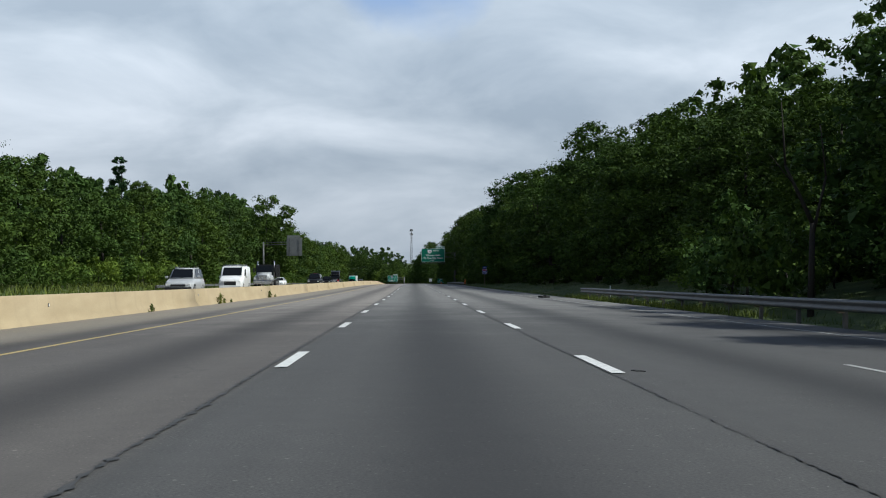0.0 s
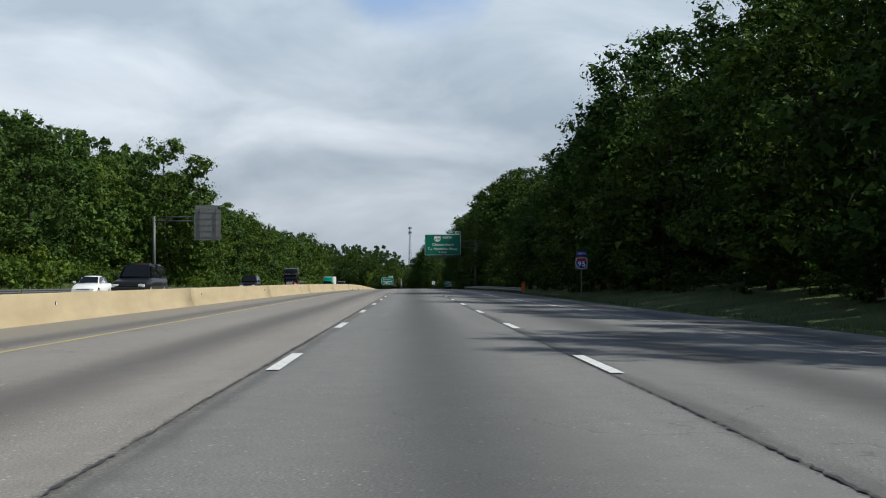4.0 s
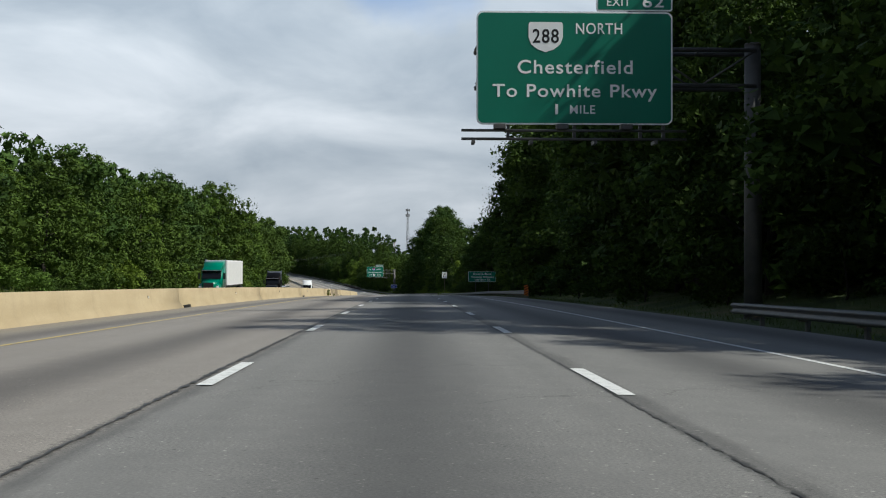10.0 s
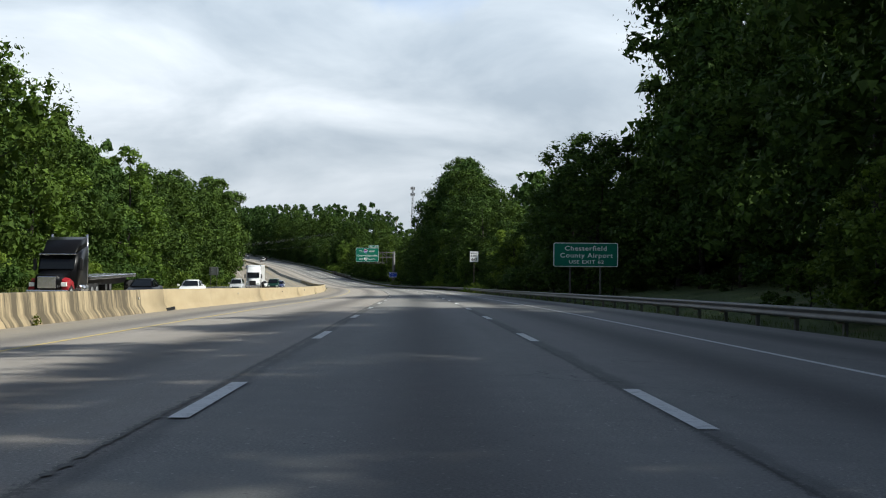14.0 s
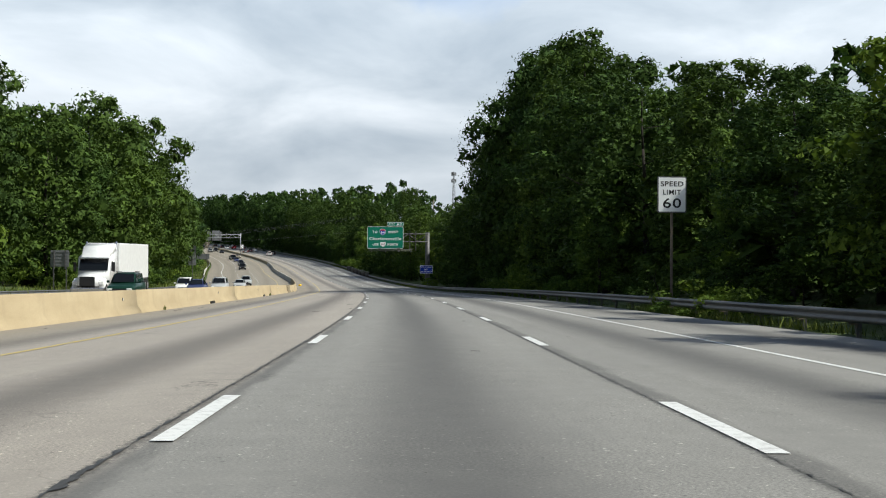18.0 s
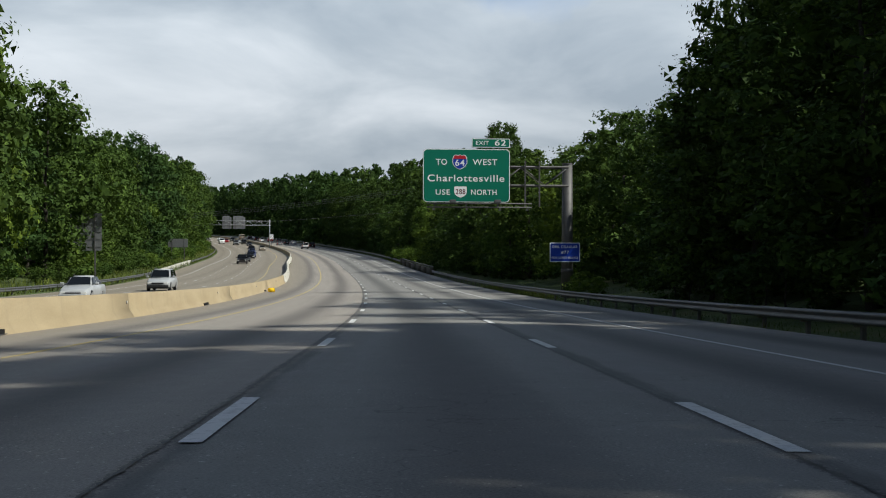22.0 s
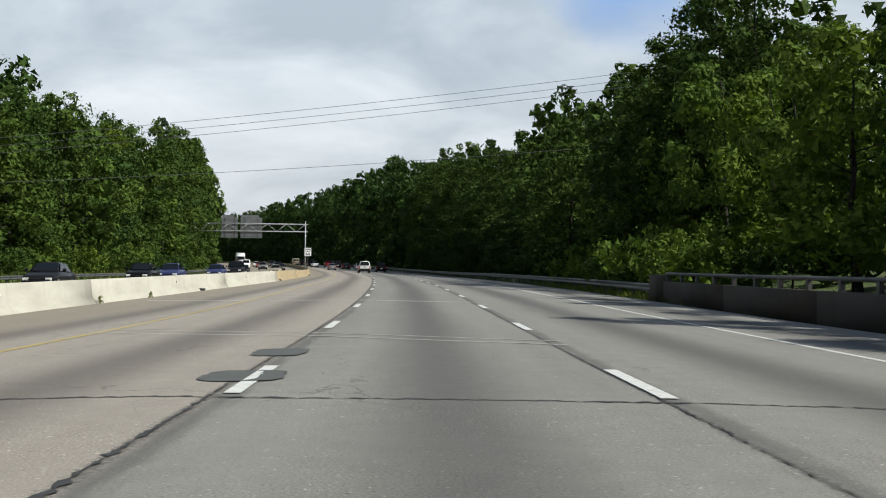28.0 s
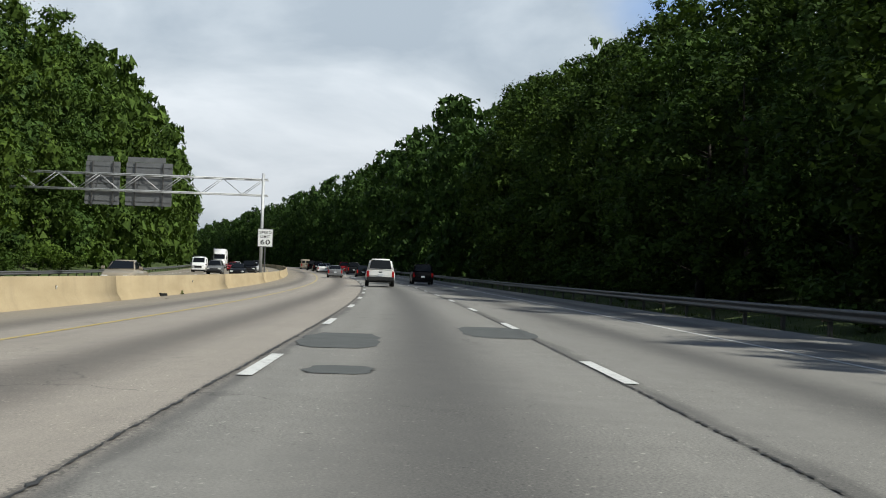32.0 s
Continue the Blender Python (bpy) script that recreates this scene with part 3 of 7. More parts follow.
def paint_material(name, c, wear):
    k = Nodes(name, 0.6)
    v = k.coord()
    a = k.noise(v, 9.0, 5, 0.75)
    k.color(k.mix(k.math("MULTIPLY", k.ramp(a, (0.5, (0, 0, 0)), (0.62, (1, 1, 1))), wear), c, (0.26, 0.255, 0.245)))
    return k.m


PAINT = paint_material("white_road_paint", (0.64, 0.64, 0.62), 0.5)
PAINT_OLD = paint_material("worn_white_road_paint", (0.36, 0.36, 0.345), 1.0)
YELLOW = paint_material("yellow_road_paint", (0.50, 0.37, 0.10), 1.0)
TAR = mottled("crack_sealer", (0.045, 0.044, 0.042), 0.3, 4.0, 0.6)
PATCH = mottled("asphalt_patch", (0.095, 0.1, 0.098), 0.15, 3.0, 0.85, fine=60.0, bump=0.3)
JOINT = mottled("bridge_joint", (0.36, 0.35, 0.33), 0.15, 2.0, 0.8)

CYCLE = 12.19


def dash(s, d):
    me = strip("lane_dash", PAINT, np.linspace(s, s + 3.1, 3), lambda q: np.array([d - 0.075, d + 0.075]), 0.006)
    o = part("lane_dash", me)
    return tagged(o, "white painted lane dash on grey pavement", "road marking", "lane dashes", "structure")


def far_dashes(name, d, s0, s1, first):
    vs, fs = [], []
    for s in np.arange(first + math.ceil((s0 - first) / CYCLE) * CYCLE, s1, CYCLE):
        k = len(vs) * 4
        q = np.array([[s, d - 0.075], [s, d + 0.075], [s + 3.1, d + 0.075], [s + 3.1, d - 0.075]])
        b = bar_d(s)
        off = 0.0 if d > -7 else b + 9.2
        vs.append(pt(q[:, 0], q[:, 1] + off, cross(q[:, 0], q[:, 1] + off) + 0.007)); fs.append([k, k + 1, k + 2, k + 3])
    tagged(part(name, mesh_of(name, np.concatenate(vs), fs, PAINT)), "row of white painted lane dashes", "road marking", kind="stuff")


L_LINE, R_LINE = -1.59, 2.07
# the dashes of the two lines drift past one another; phases fitted to the camera's view
PHASE_S = (0, 150, 300, 450, 600, 750, 900, 1020)
PHASE_L = (2.59, 2.13, 2.34, 2.02, 2.17, 2.37, 2.63, 1.98)
PHASE_R = (1.34, 1.62, 1.29, 1.47, 1.60, 1.97, 2.34, 2.41)
for k in range(83):
    dash(k * CYCLE + float(np.interp(k * CYCLE, PHASE_S, PHASE_L)), L_LINE)
    dash(k * CYCLE + float(np.interp(k * CYCLE, PHASE_S, PHASE_R)), R_LINE)
far_dashes("far_lane_dashes", L_LINE, 1010, 1600, 2.2)
far_dashes("far_lane_dashes", R_LINE, 1010, 1600, 2.2)
far_dashes("opposite_lane_dashes", -16.2, -150, 1600, 2.0)
far_dashes("opposite_lane_dashes", -19.9, -150, 1600, 6.0)
line_st = np.arange(-200, 1600, 4.0)
old_st = np.arange(-200, 165, 4.0)
tagged(part("edge_line", strip("edge_line", PAINT_OLD, old_st, lambda s: edge_d(s) + np.array([-0.05, 0.05]), 0.005)), "faded white line along the right edge", "road marking", kind="structure")
tagged(part("edge_line", strip("edge_line", PAINT, line_st[line_st > 158], lambda s: edge_d(s) + np.array([-0.06, 0.06]), 0.005)), "white painted line along the right edge", "road marking", kind="structure")
for s in (-11.8, 0.4, 12.6):
    me = strip("merge_dash", PAINT_OLD, np.linspace(s, s + 3.0, 3), lambda q: np.array([5.15, 5.25]), 0.006)
    tagged(part("merge_dash", me), "faded white dash beside the merging lane", "road marking", "merge dashes", "structure")


def yellow_d(s):
    return np.interp(s, (-600, 60, 300, 600, 730, 800, 880, 4000), (-6.2, -6.2, -6.25, -5.9, -6.2, -5.75, -5.65, -5.85))


tagged(part("median_line", strip("median_line", YELLOW, line_st, lambda s: yellow_d(s) + np.array([-0.06, 0.06]), 0.005)), "worn yellow line along the median shoulder", "road marking", kind="structure")
tagged(part("opposite_median_line", strip("opposite_median_line", YELLOW, line_st, lambda s: bar_d(s) - 3.3 + np.array([-0.06, 0.06]), 0.005)), "worn yellow line of the opposite carriageway", "road marking", kind="structure")
tagged(part("opposite_edge_line", strip("opposite_edge_line", PAINT, line_st, lambda s: bar_d(s) - 14.4 + np.array([-0.06, 0.06]), 0.005)), "white painted edge line of the opposite carriageway", "road marking", kind="structure")


def seal(d0, seed, lo, hi, s0=-20, s1=1100):
    """Tar-sealed joint wandering beside the lane line."""
    r = np.random.RandomState(seed)
    st = np.arange(s0, s1, 0.08)
    w = np.convolve(r.uniform(-1, 1, len(st) + 24), np.ones(25) / 25, "valid") * 0.045
    wid = np.interp(st, np.arange(s0, s1 + 6, 5.0), r.uniform(lo, hi, len(np.arange(s0, s1 + 6, 5.0)))) * r.uniform(0.0, 1.9, len(st)) ** 1.5
    w = w + r.uniform(-0.012, 0.012, len(st))
    d = {round(float(s), 2): (d0 + a - b, d0 + a + b * k) for s, a, b, k in zip(st, w, wid, r.uniform(0.5, 1.5, len(st)))}
    me = strip("sealed_joint", TAR, st, lambda s: np.array(d[round(float(s), 2)]), 0.003)
    tagged(part("sealed_joint", me), "dark tar-sealed joint along the lane line", "road joint", kind="structure")


seal(L_LINE - 0.16, 5, 0.005, 0.020)
seal(R_LINE - 0.08, 6, 0.002, 0.015)


def patch(s0, s1, d0, d1, mat=PATCH, label="square dark asphalt patch in the pavement", skew=0.0, lift=0.004):
    """Asphalt patch with ragged ends and rounded corners."""
    st = np.linspace(s0, s1, 14)
    r = np.random.RandomState(int(s0 * 7) % 9999)
    u = np.abs(np.linspace(-1, 1, 14)) ** 4 * 0.2 * (d1 - d0)
    j = {round(float(s), 3): r.uniform(-0.04, 0.04, 2) + np.array([a, -a]) * r.uniform(0.6, 1.4) for s, a in zip(st, u)}
    me = strip("road_patch", mat, st, lambda s: np.array([d0, d1]) + j[round(float(s), 3)] + skew * (s - s0), lift)
    tagged(part("road_patch", me), label, "road patch", kind="structure")


patch(994.2, 998.3, -1.60, -0.48); patch(990.0, 991.1, -1.10, -0.42); patch(998.0, 1002.4, 0.9, 2.2)
patch(869.2, 870.5, -2.15, -1.32, lift=0.009); patch(872.8, 874.2, -2.1, -1.4, lift=0.009)


def cross_joint(s, d0, d1, w, mat, lift, skew=0.28, rough=0.0):
    """A joint across the lanes at a slight skew; a rough one swells and nearly closes."""
    n = max(14, int((d1 - d0) / (0.06 if rough else 1.0)))
    ds = np.linspace(d0, d1, n)
    r = np.random.RandomState(int(s))
    jit = r.uniform(-0.03, 0.03, n) + rough * np.convolve(r.uniform(-1, 1, n + 10), np.ones(11) / 11, "valid")
    ss = s - skew * ds + jit
    wide = w * (r.uniform(0.15, 1.6, n) if rough else np.ones(n))
    a, b = pt(ss, ds, cross(ss, ds) + lift), pt(ss + wide, ds, cross(ss, ds) + lift)
    f = [[k, k + 1, n + k + 1, n + k] for k in range(n - 1)]
    tagged(part("deck_joint", mesh_of("deck_joint", np.concatenate([a, b]), f, mat)), "joint across the bridge deck", "road joint", kind="structure")


cross_joint(867.6, -9.5, 9.0, 0.07, TAR, 0.0035, 0.08, 0.16)
cross_joint(876.6, -5.8, 2.2, 0.16, JOINT, 0.0045, 0.55)
cross_joint(877.6, -5.8, 2.2, 0.13, JOINT, 0.0045, 0.55)
cross_joint(898.6, -9.5, 2.2, 0.5, JOINT, 0.0045, 0.44)
cross_joint(907.3, -9.5, 9.0, 0.07, TAR, 0.0035, 0.12, 0.16)

# ---- median barrier: cast lengths with joints ----
def barrier_profile(s):
    b = float(bar_d(s))
    z = float(cross(s, np.array([b + 0.01]))[0])
    return [(b + 0.02, z - 0.05), (b, z + 0.0), (b - 0.03, z + 0.075), (b - 0.16, z + 0.27), (b - 0.215, z + 0.80), (b - 0.235, z + 0.82),
            (b - 0.365, z + 0.82), (b - 0.385, z + 0.80), (b - 0.44, z + 0.27), (b - 0.57, z + 0.075), (b - 0.60, z + 0.0), (b - 0.62, z - 0.05)]


barrier = thing("median_barrier", "long tan concrete median barrier, pale along the bridge", "barrier")
barrier["kind"] = "structure"
LEN = 30.0
for k in range(-3, 50):
    s0 = k * LEN
    pale = 808 <= s0 < 960
    n = 4 if s0 < 1020 else 3
    me = sweep("barrier_length", PALE if pale else TAN, barrier_profile, np.linspace(s0, s0 + LEN, 2 * n + 1), closed=True, caps=True)
    part("barrier_length", me, None, barrier)

# ---- guard rails ----
def w_beam(d, top):
    """Section of a corrugated beam facing the road."""
    def prof(s):
        dd = d(s) if callable(d) else d
        z = float(cross(s, np.array([dd]))[0]) + top
        sg = -1.0 if dd > 0 else 1.0
        return [(dd + sg * a, z + b) for a, b in ((0.0, 0.0), (0.045, -0.012), (0.08, -0.05), (0.08, -0.09), (0.015, -0.135), (0.015, -0.175), (0.08, -0.22), (0.08, -0.262), (0.045, -0.3), (0.0, -0.312),
                                            (-0.008, -0.306), (0.03, -0.29), (0.07, -0.26), (0.07, -0.225), (0.005, -0.175), (0.005, -0.135), (0.07, -0.085), (0.07, -0.055), (0.03, -0.02), (-0.008, -0.006))]
    return prof


def guard_rail(s0, s1, d, label, post_end=None, top=0.70, spacing=3.81):
    rail = thing("guard_rail", label, "guard rail")
    k = s0
    while k < s1 - 0.5:
        e = min(k + 3 * spacing, s1)
        part("beam", sweep("beam", STEEL, w_beam(d, top), np.linspace(k, e + 0.05, 4), closed=True, smooth=False), None, rail)
        k = e
    bm = box(bmesh.new(), -0.05, -0.075, -0.5, 0.05, 0.075, top - 0.04)
    blk = box(bmesh.new(), -0.075, -0.08, top - 0.36, 0.075, 0.08, top)
    pm, bl = bpy.data.meshes.new("post"), bpy.data.meshes.new("spacer_block")
    bm.to_mesh(pm); bm.free(); blk.to_mesh(bl); blk.free()
    pm.materials.append(OLD_STEEL); bl.materials.append(POST_WOOD)
    for s in np.arange(s0 + 0.4, min(s1, post_end or s1), spacing):
        dd = d(s) if callable(d) else d
        sg = 1.0 if dd > 0 else -1.0
        z = float(cross(s, np.array([dd]))[0])
        p = part("post", pm, None, rail, m=facing(s, dd + sg * 0.20, z))
        part("spacer_block", bl, None, p, m=pose(-sg * 0.125, 0, 0))
    return rail


guard_rail(-60, 80, 10.7, "galvanised steel guard rail beside the merging lane")
guard_rail(230, 343, 9.5, "galvanised steel guard rail on the wooded verge", top=0.54)
guard_rail(404, 852, lambda s: float(np.interp(s, (404, 430, 840, 852), (9.25, 10.2, 10.1, 10.0))), "galvanised steel guard rail along the wooded verge", top=0.61)
guard_rail(906, 1290, lambda s: float(np.interp(s, (906, 940, 1290), (10.1, 10.6, 10.6))), "galvanised steel guard rail beyond the bridge")
guard_rail(140, 856, lambda s: float(bar_d(s)) - 18.6, "steel guard rail on the far verge of the opposite carriageway", top=0.66)
guard_rail(915, 1290, lambda s: float(bar_d(s)) - 18.6, "steel guard rail beyond the bridge on the opposite side", top=0.66)


def end_marker(s, d):
    z = float(cross(s, np.array([d]))[0])
    o = thing("object_marker", "orange and black striped marker at the rail's end", "road marker", facing(s, d, z))
    part("plate", slab(-0.16, -0.012, 0.22, 0.16, 0.0, 1.06, 0.006), ORANGE, o)
    for k in range(5):
        z0 = 0.16 + k * 0.2
        pts = [(-0.16, z0 + 0.0), (-0.16, z0 + 0.1), (0.16, z0 + 0.26), (0.16, z0 + 0.16)]
        pts = [(x, min(max(zz, 0.22), 1.06)) for x, zz in pts]
        if abs(pts[1][1] - pts[0][1]) + abs(pts[2][1] - pts[3][1]) > 0.02:
            part("stripe", outline(pts, 0.003, -0.0125), BLACK, o)
    part("post", slab(-0.04, 0.0, -0.4, 0.04, 0.06, 0.9), POST_WOOD, o)


end_marker(229.4, 9.55); end_marker(403.6, 9.25)

# ---- bridge parapet ----
def parapet_profile(d, w=0.28, h=0.82):
    def prof(s):
        dd = d(s) if callable(d) else d
        z = float(cross(s, np.array([dd]))[0])
        return [(dd, z - 0.1), (dd, z + h - 0.02), (dd + 0.02, z + h), (dd + w - 0.02, z + h), (dd + w, z + h - 0.02), (dd + w, z - 0.1)]
    return prof


par = thing("bridge_parapet", "dark brown concrete bridge parapet with steel top rail", "parapet")
par["kind"] = "structure"
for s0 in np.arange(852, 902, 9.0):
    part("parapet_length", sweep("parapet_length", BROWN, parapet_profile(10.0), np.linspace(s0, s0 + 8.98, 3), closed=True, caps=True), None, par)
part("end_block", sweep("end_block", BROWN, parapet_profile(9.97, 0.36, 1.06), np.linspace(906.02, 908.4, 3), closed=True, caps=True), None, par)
zc = lambda s, d: float(cross(s, np.array([d]))[0])
part("top_rail", sweep("top_rail", OLD_STEEL, lambda s: [(10.14 + 0.07 * math.cos(a), zc(s, 10.14) + 1.13 + 0.06 * math.sin(a)) for a in np.linspace(0, 2 * math.pi, 8, endpoint=False)], np.linspace(852, 906, 12), closed=True, smooth=True), None, par)
pm = bpy.data.meshes.new("rail_post")
b_ = box(bmesh.new(), -0.06, -0.09, 0.78, 0.06, 0.09, 1.1, 0.01); box(b_, -0.1, -0.13, 0.8, 0.1, 0.13, 0.835); b_.to_mesh(pm); b_.free(); pm.materials.append(OLD_STEEL)
for s in np.arange(853, 906, 2.4):
    part("rail_post", pm, None, par, m=facing(s, 10.14, zc(s, 10.14)))
par2 = thing("bridge_parapet", "pale concrete parapet on the far side of the opposite carriageway", "parapet")
par2["kind"] = "structure"
for s0 in np.arange(856, 914, 8.5):
    part("parapet_length", sweep("parapet_length", PALE, parapet_profile(lambda s: float(bar_d(s)) - 18.9, 0.28, 0.8), np.linspace(s0, s0 + 8.48, 3), closed=True, caps=True), None, par2)

# ---- trees ----
import itertools


def unit(v):
    return v / np.maximum(np.linalg.norm(v, axis=-1, keepdims=True), 1e-9)


def lobes_for(r, height, radius, base, count, shape, per=7):
    """Boughs of a crown, and the leafy clumps that cover each bough: clump centres, sizes, bough centres, sizes."""
    nb = max(5, count // per)
    u = (np.arange(nb) + r.uniform(0.1, 0.9, nb)) / nb
    if shape == "round":
        prof = np.sqrt(np.maximum(0.06, 1 - (1.7 * (u - 0.42)) ** 2))
    elif shape == "tall":
        prof = np.interp(u, (0, 0.25, 0.6, 0.85, 1), (0.8, 1.0, 0.9, 0.66, 0.3))
    else:
        prof = np.interp(u, (0, 0.1, 1), (0.9, 1.0, 0.08))
    a = np.arange(nb) * 2.399 + r.uniform(-0.5, 0.5, nb)
    br = radius * r.uniform(0.38, 0.58, nb) * (0.55 + 0.45 * prof)
    rad = np.maximum(0, radius * prof * r.uniform(0.75, 1.12, nb) - br * 0.7)
    bc = np.stack([rad * np.cos(a), rad * np.sin(a), base + br * 0.5 + u * (height - base - br)], -1)
    dirs = unit(r.normal(size=(nb * per, 3)) + np.repeat(np.stack([np.cos(a), np.sin(a), 0.35 + 0 * a], -1), per, 0) * 0.55)
    c = np.repeat(bc, per, 0) + dirs * np.repeat(br, per)[:, None] * np.array([0.82, 0.82, 0.66])
    size = np.repeat(br, per) * r.uniform(0.36, 0.62, nb * per)
    return c, size, bc, br


def leaf_tris(r, c, size, per, leaf, squash=0.8, droop=0.2):
    """Small leaves over each clump, thicker towards its outside and upper side."""
    n = len(c) * per
    cc, ss = np.repeat(c, per, 0), np.repeat(size, per)
    dirs = unit(r.normal(size=(n, 3)))
    dirs[:, 2] = np.abs(dirs[:, 2]) * np.where(r.uniform(size=n) < 0.72, 1, -1)
    lump = 1 + 0.3 * np.sin(dirs[:, 0] * 7 + cc[:, 0] * 3) * np.sin(dirs[:, 1] * 6 + cc[:, 2] * 2)
    p = cc + dirs * (ss * lump * (0.8 + 0.34 * r.uniform(0, 1, n)))[:, None] * np.array([1, 1, squash])
    nrm = unit(dirs + r.normal(size=(n, 3)) * 0.24 + np.array([0, 0, 0.15]))
    t1 = unit(np.cross(nrm, r.normal(size=(n, 3))))
    t2 = np.cross(nrm, t1)
    ln = leaf * r.uniform(0.6, 1.4, n)
    a, b = t1 * ln[:, None] * 0.5, t2 * (ln * r.uniform(0.5, 0.85, n))[:, None]
    dp = np.zeros((n, 3)); dp[:, 2] = -droop * ln * r.uniform(0.2, 1.0, n)
    v = np.stack([p - a, p + a * r.uniform(0.3, 1.0, n)[:, None] + dp * 0.4, p + b * 0.9 + dp], 1).reshape(-1, 3)
    return v, np.arange(n * 3).reshape(-1, 3)


PHI = (1 + 5 ** 0.5) / 2
ICO_V = unit(np.array([(0, 1, PHI), (0, 1, -PHI), (0, -1, PHI), (0, -1, -PHI), (1, PHI, 0), (1, -PHI, 0), (-1, PHI, 0), (-1, -PHI, 0), (PHI, 0, 1), (-PHI, 0, 1), (PHI, 0, -1), (-PHI, 0, -1)]))
ICO_F = np.array([f for f in itertools.combinations(range(12), 3) if all(np.dot(ICO_V[p], ICO_V[q]) > 0.4 for p, q in itertools.combinations(f, 2))])
ICO_F = np.array([f if np.dot(np.cross(ICO_V[f[1]] - ICO_V[f[0]], ICO_V[f[2]] - ICO_V[f[0]]), ICO_V[f[0]]) > 0 else f[::-1] for f in ICO_F])


def heart_tris(r, c, size, lo, hi, per=70, squash=0.8):
    """Close-leaved masses: dense leafy twigs filling the middle of each clump or bough."""
    n = len(c) * per
    ss = np.repeat(size, per)
    p = np.repeat(c, per, 0) + unit(r.normal(size=(n, 3))) * (ss * r.uniform(lo, hi, n))[:, None] * np.array([1, 1, squash])
    t1 = unit(r.normal(size=(n, 3)))
    t2 = unit(np.cross(t1, r.normal(size=(n, 3))))
    ln = (ss * r.uniform(0.12, 0.3, n))[:, None]
    v = np.stack([p - t1 * ln * 0.7 - t2 * ln * 0.4, p + t1 * ln * 0.6 - t2 * ln * 0.35, p + t2 * ln * 0.8], 1).reshape(-1, 3)
    return v, np.arange(n * 3).reshape(-1, 3)


def spray_tris(r, c, size, per, big, squash=0.8):
    """Twig ends closely set with leaves, lying between the middle and the skin of each clump."""
    n = len(c) * per
    ss = np.repeat(size, per)
    dirs = unit(r.normal(size=(n, 3)) + np.array([0, 0, 0.2]))
    p = np.repeat(c, per, 0) + dirs * (ss * r.uniform(0.45, 0.98, n))[:, None] * np.array([1, 1, squash])
    nrm = unit(dirs + r.normal(size=(n, 3)) * 0.4 + np.array([0, 0, 0.1]))
    t1 = unit(np.cross(nrm, r.normal(size=(n, 3))))
    t2 = np.cross(nrm, t1)
    ln = (big * r.uniform(0.6, 1.3, n))[:, None]
    v = np.stack([p - t1 * ln * 0.6 - t2 * ln * 0.3, p + t1 * ln * r.uniform(0.3, 0.7, (n, 1)) - t2 * ln * 0.35, p + t2 * ln * r.uniform(0.5, 0.9, (n, 1))], 1).reshape(-1, 3)
    return v, np.arange(n * 3).reshape(-1, 3)


def foliage(r, c, size, bc, br, per, leaf, sprays, big, cores=True):
    """Leaves round each clump, leafy twig ends inside it, and the close-leaved core of clump and bough, in one list of triangles."""
    sets = [leaf_tris(r, c, size, per, leaf), spray_tris(r, c, size, sprays, big)]
    if cores:
        sets.append(heart_tris(r, c, size, 0.0, 0.45, 16))
    low = bc[:, 2] < bc[:, 2].min() + 0.8 * (bc[:, 2].max() - bc[:, 2].min())
    sets.append(heart_tris(r, bc[low], br[low], 0.1, 0.5, 40) if cores else heart_tris(r, bc[low], br[low], 0.1, 0.85, 90))
    start = np.cumsum([0] + [len(v) for v, _ in sets])
    return np.concatenate([v for v, _ in sets]), np.concatenate([f + k for (_, f), k in zip(sets, start)])


def crown_mesh(name, r, c, size, bc, br, per, leaf, mat, sprays, big):
    v, f = foliage(r, c, size, bc, br, per, leaf, sprays, big)
    return mesh_of(name, v, f, mat)


def trunk_mesh(r, height, radius, c, size, limbs):
    bm = bmesh.new()
    pts = [Vector((0, 0, -0.6))]
    lean = Vector((r.uniform(-0.04, 0.04), r.uniform(-0.04, 0.04), 1))
    n = 7
    for k in range(1, n + 1):
        pts.append(Vector((0, 0, -0.6)) + lean * (height * 0.92 * k / n) + Vector((r.uniform(-0.15, 0.15), r.uniform(-0.15, 0.15), 0)))
    rr = [radius * (1.35 if k == 0 else 1.0 - 0.85 * k / n) for k in range(n + 1)]
    for k in range(n):
        tube(bm, pts[k], pts[k + 1], rr[k], rr[k + 1], 6)
    pick = np.argsort(-size)[:limbs]
    for k in pick:
        tip = Vector(c[k])
        t = min(0.95, max(0.12, (tip.z - 0.28 * math.hypot(tip.x, tip.y)) / (height * 0.92)))
        q = t * n
        i = min(int(q), n - 1)
        root = pts[i].lerp(pts[i + 1], q - i)
        mid = root.lerp(tip, 0.5) + Vector((r.uniform(-0.3, 0.3), r.uniform(-0.3, 0.3), -0.25))
        w = rr[i] * 0.42
        tube(bm, root, mid, w, w * 0.6, 4); tube(bm, mid, tip, w * 0.6, w * 0.18, 4)
    return bm


def tree_kind(seed, name, label, category, shape, height, radius, base, count, per, leaf, mat, limbs=14, trunk=0.26, sprays=40, big=0.30):
    r = np.random.RandomState(seed)
    c, size, bc, br = lobes_for(r, height, radius, base, count, shape)
    crown = crown_mesh("crown", r, c, size, bc, br, per, leaf, mat, sprays, big)
    bm = trunk_mesh(r, height, trunk, bc, br, limbs)
    tm = bpy.data.meshes.new("trunk")
    bm.to_mesh(tm); bm.free(); tm.materials.append(BARK)
    return dict(name=name, label=label, category=category, crown=crown, trunk=tm, height=height)


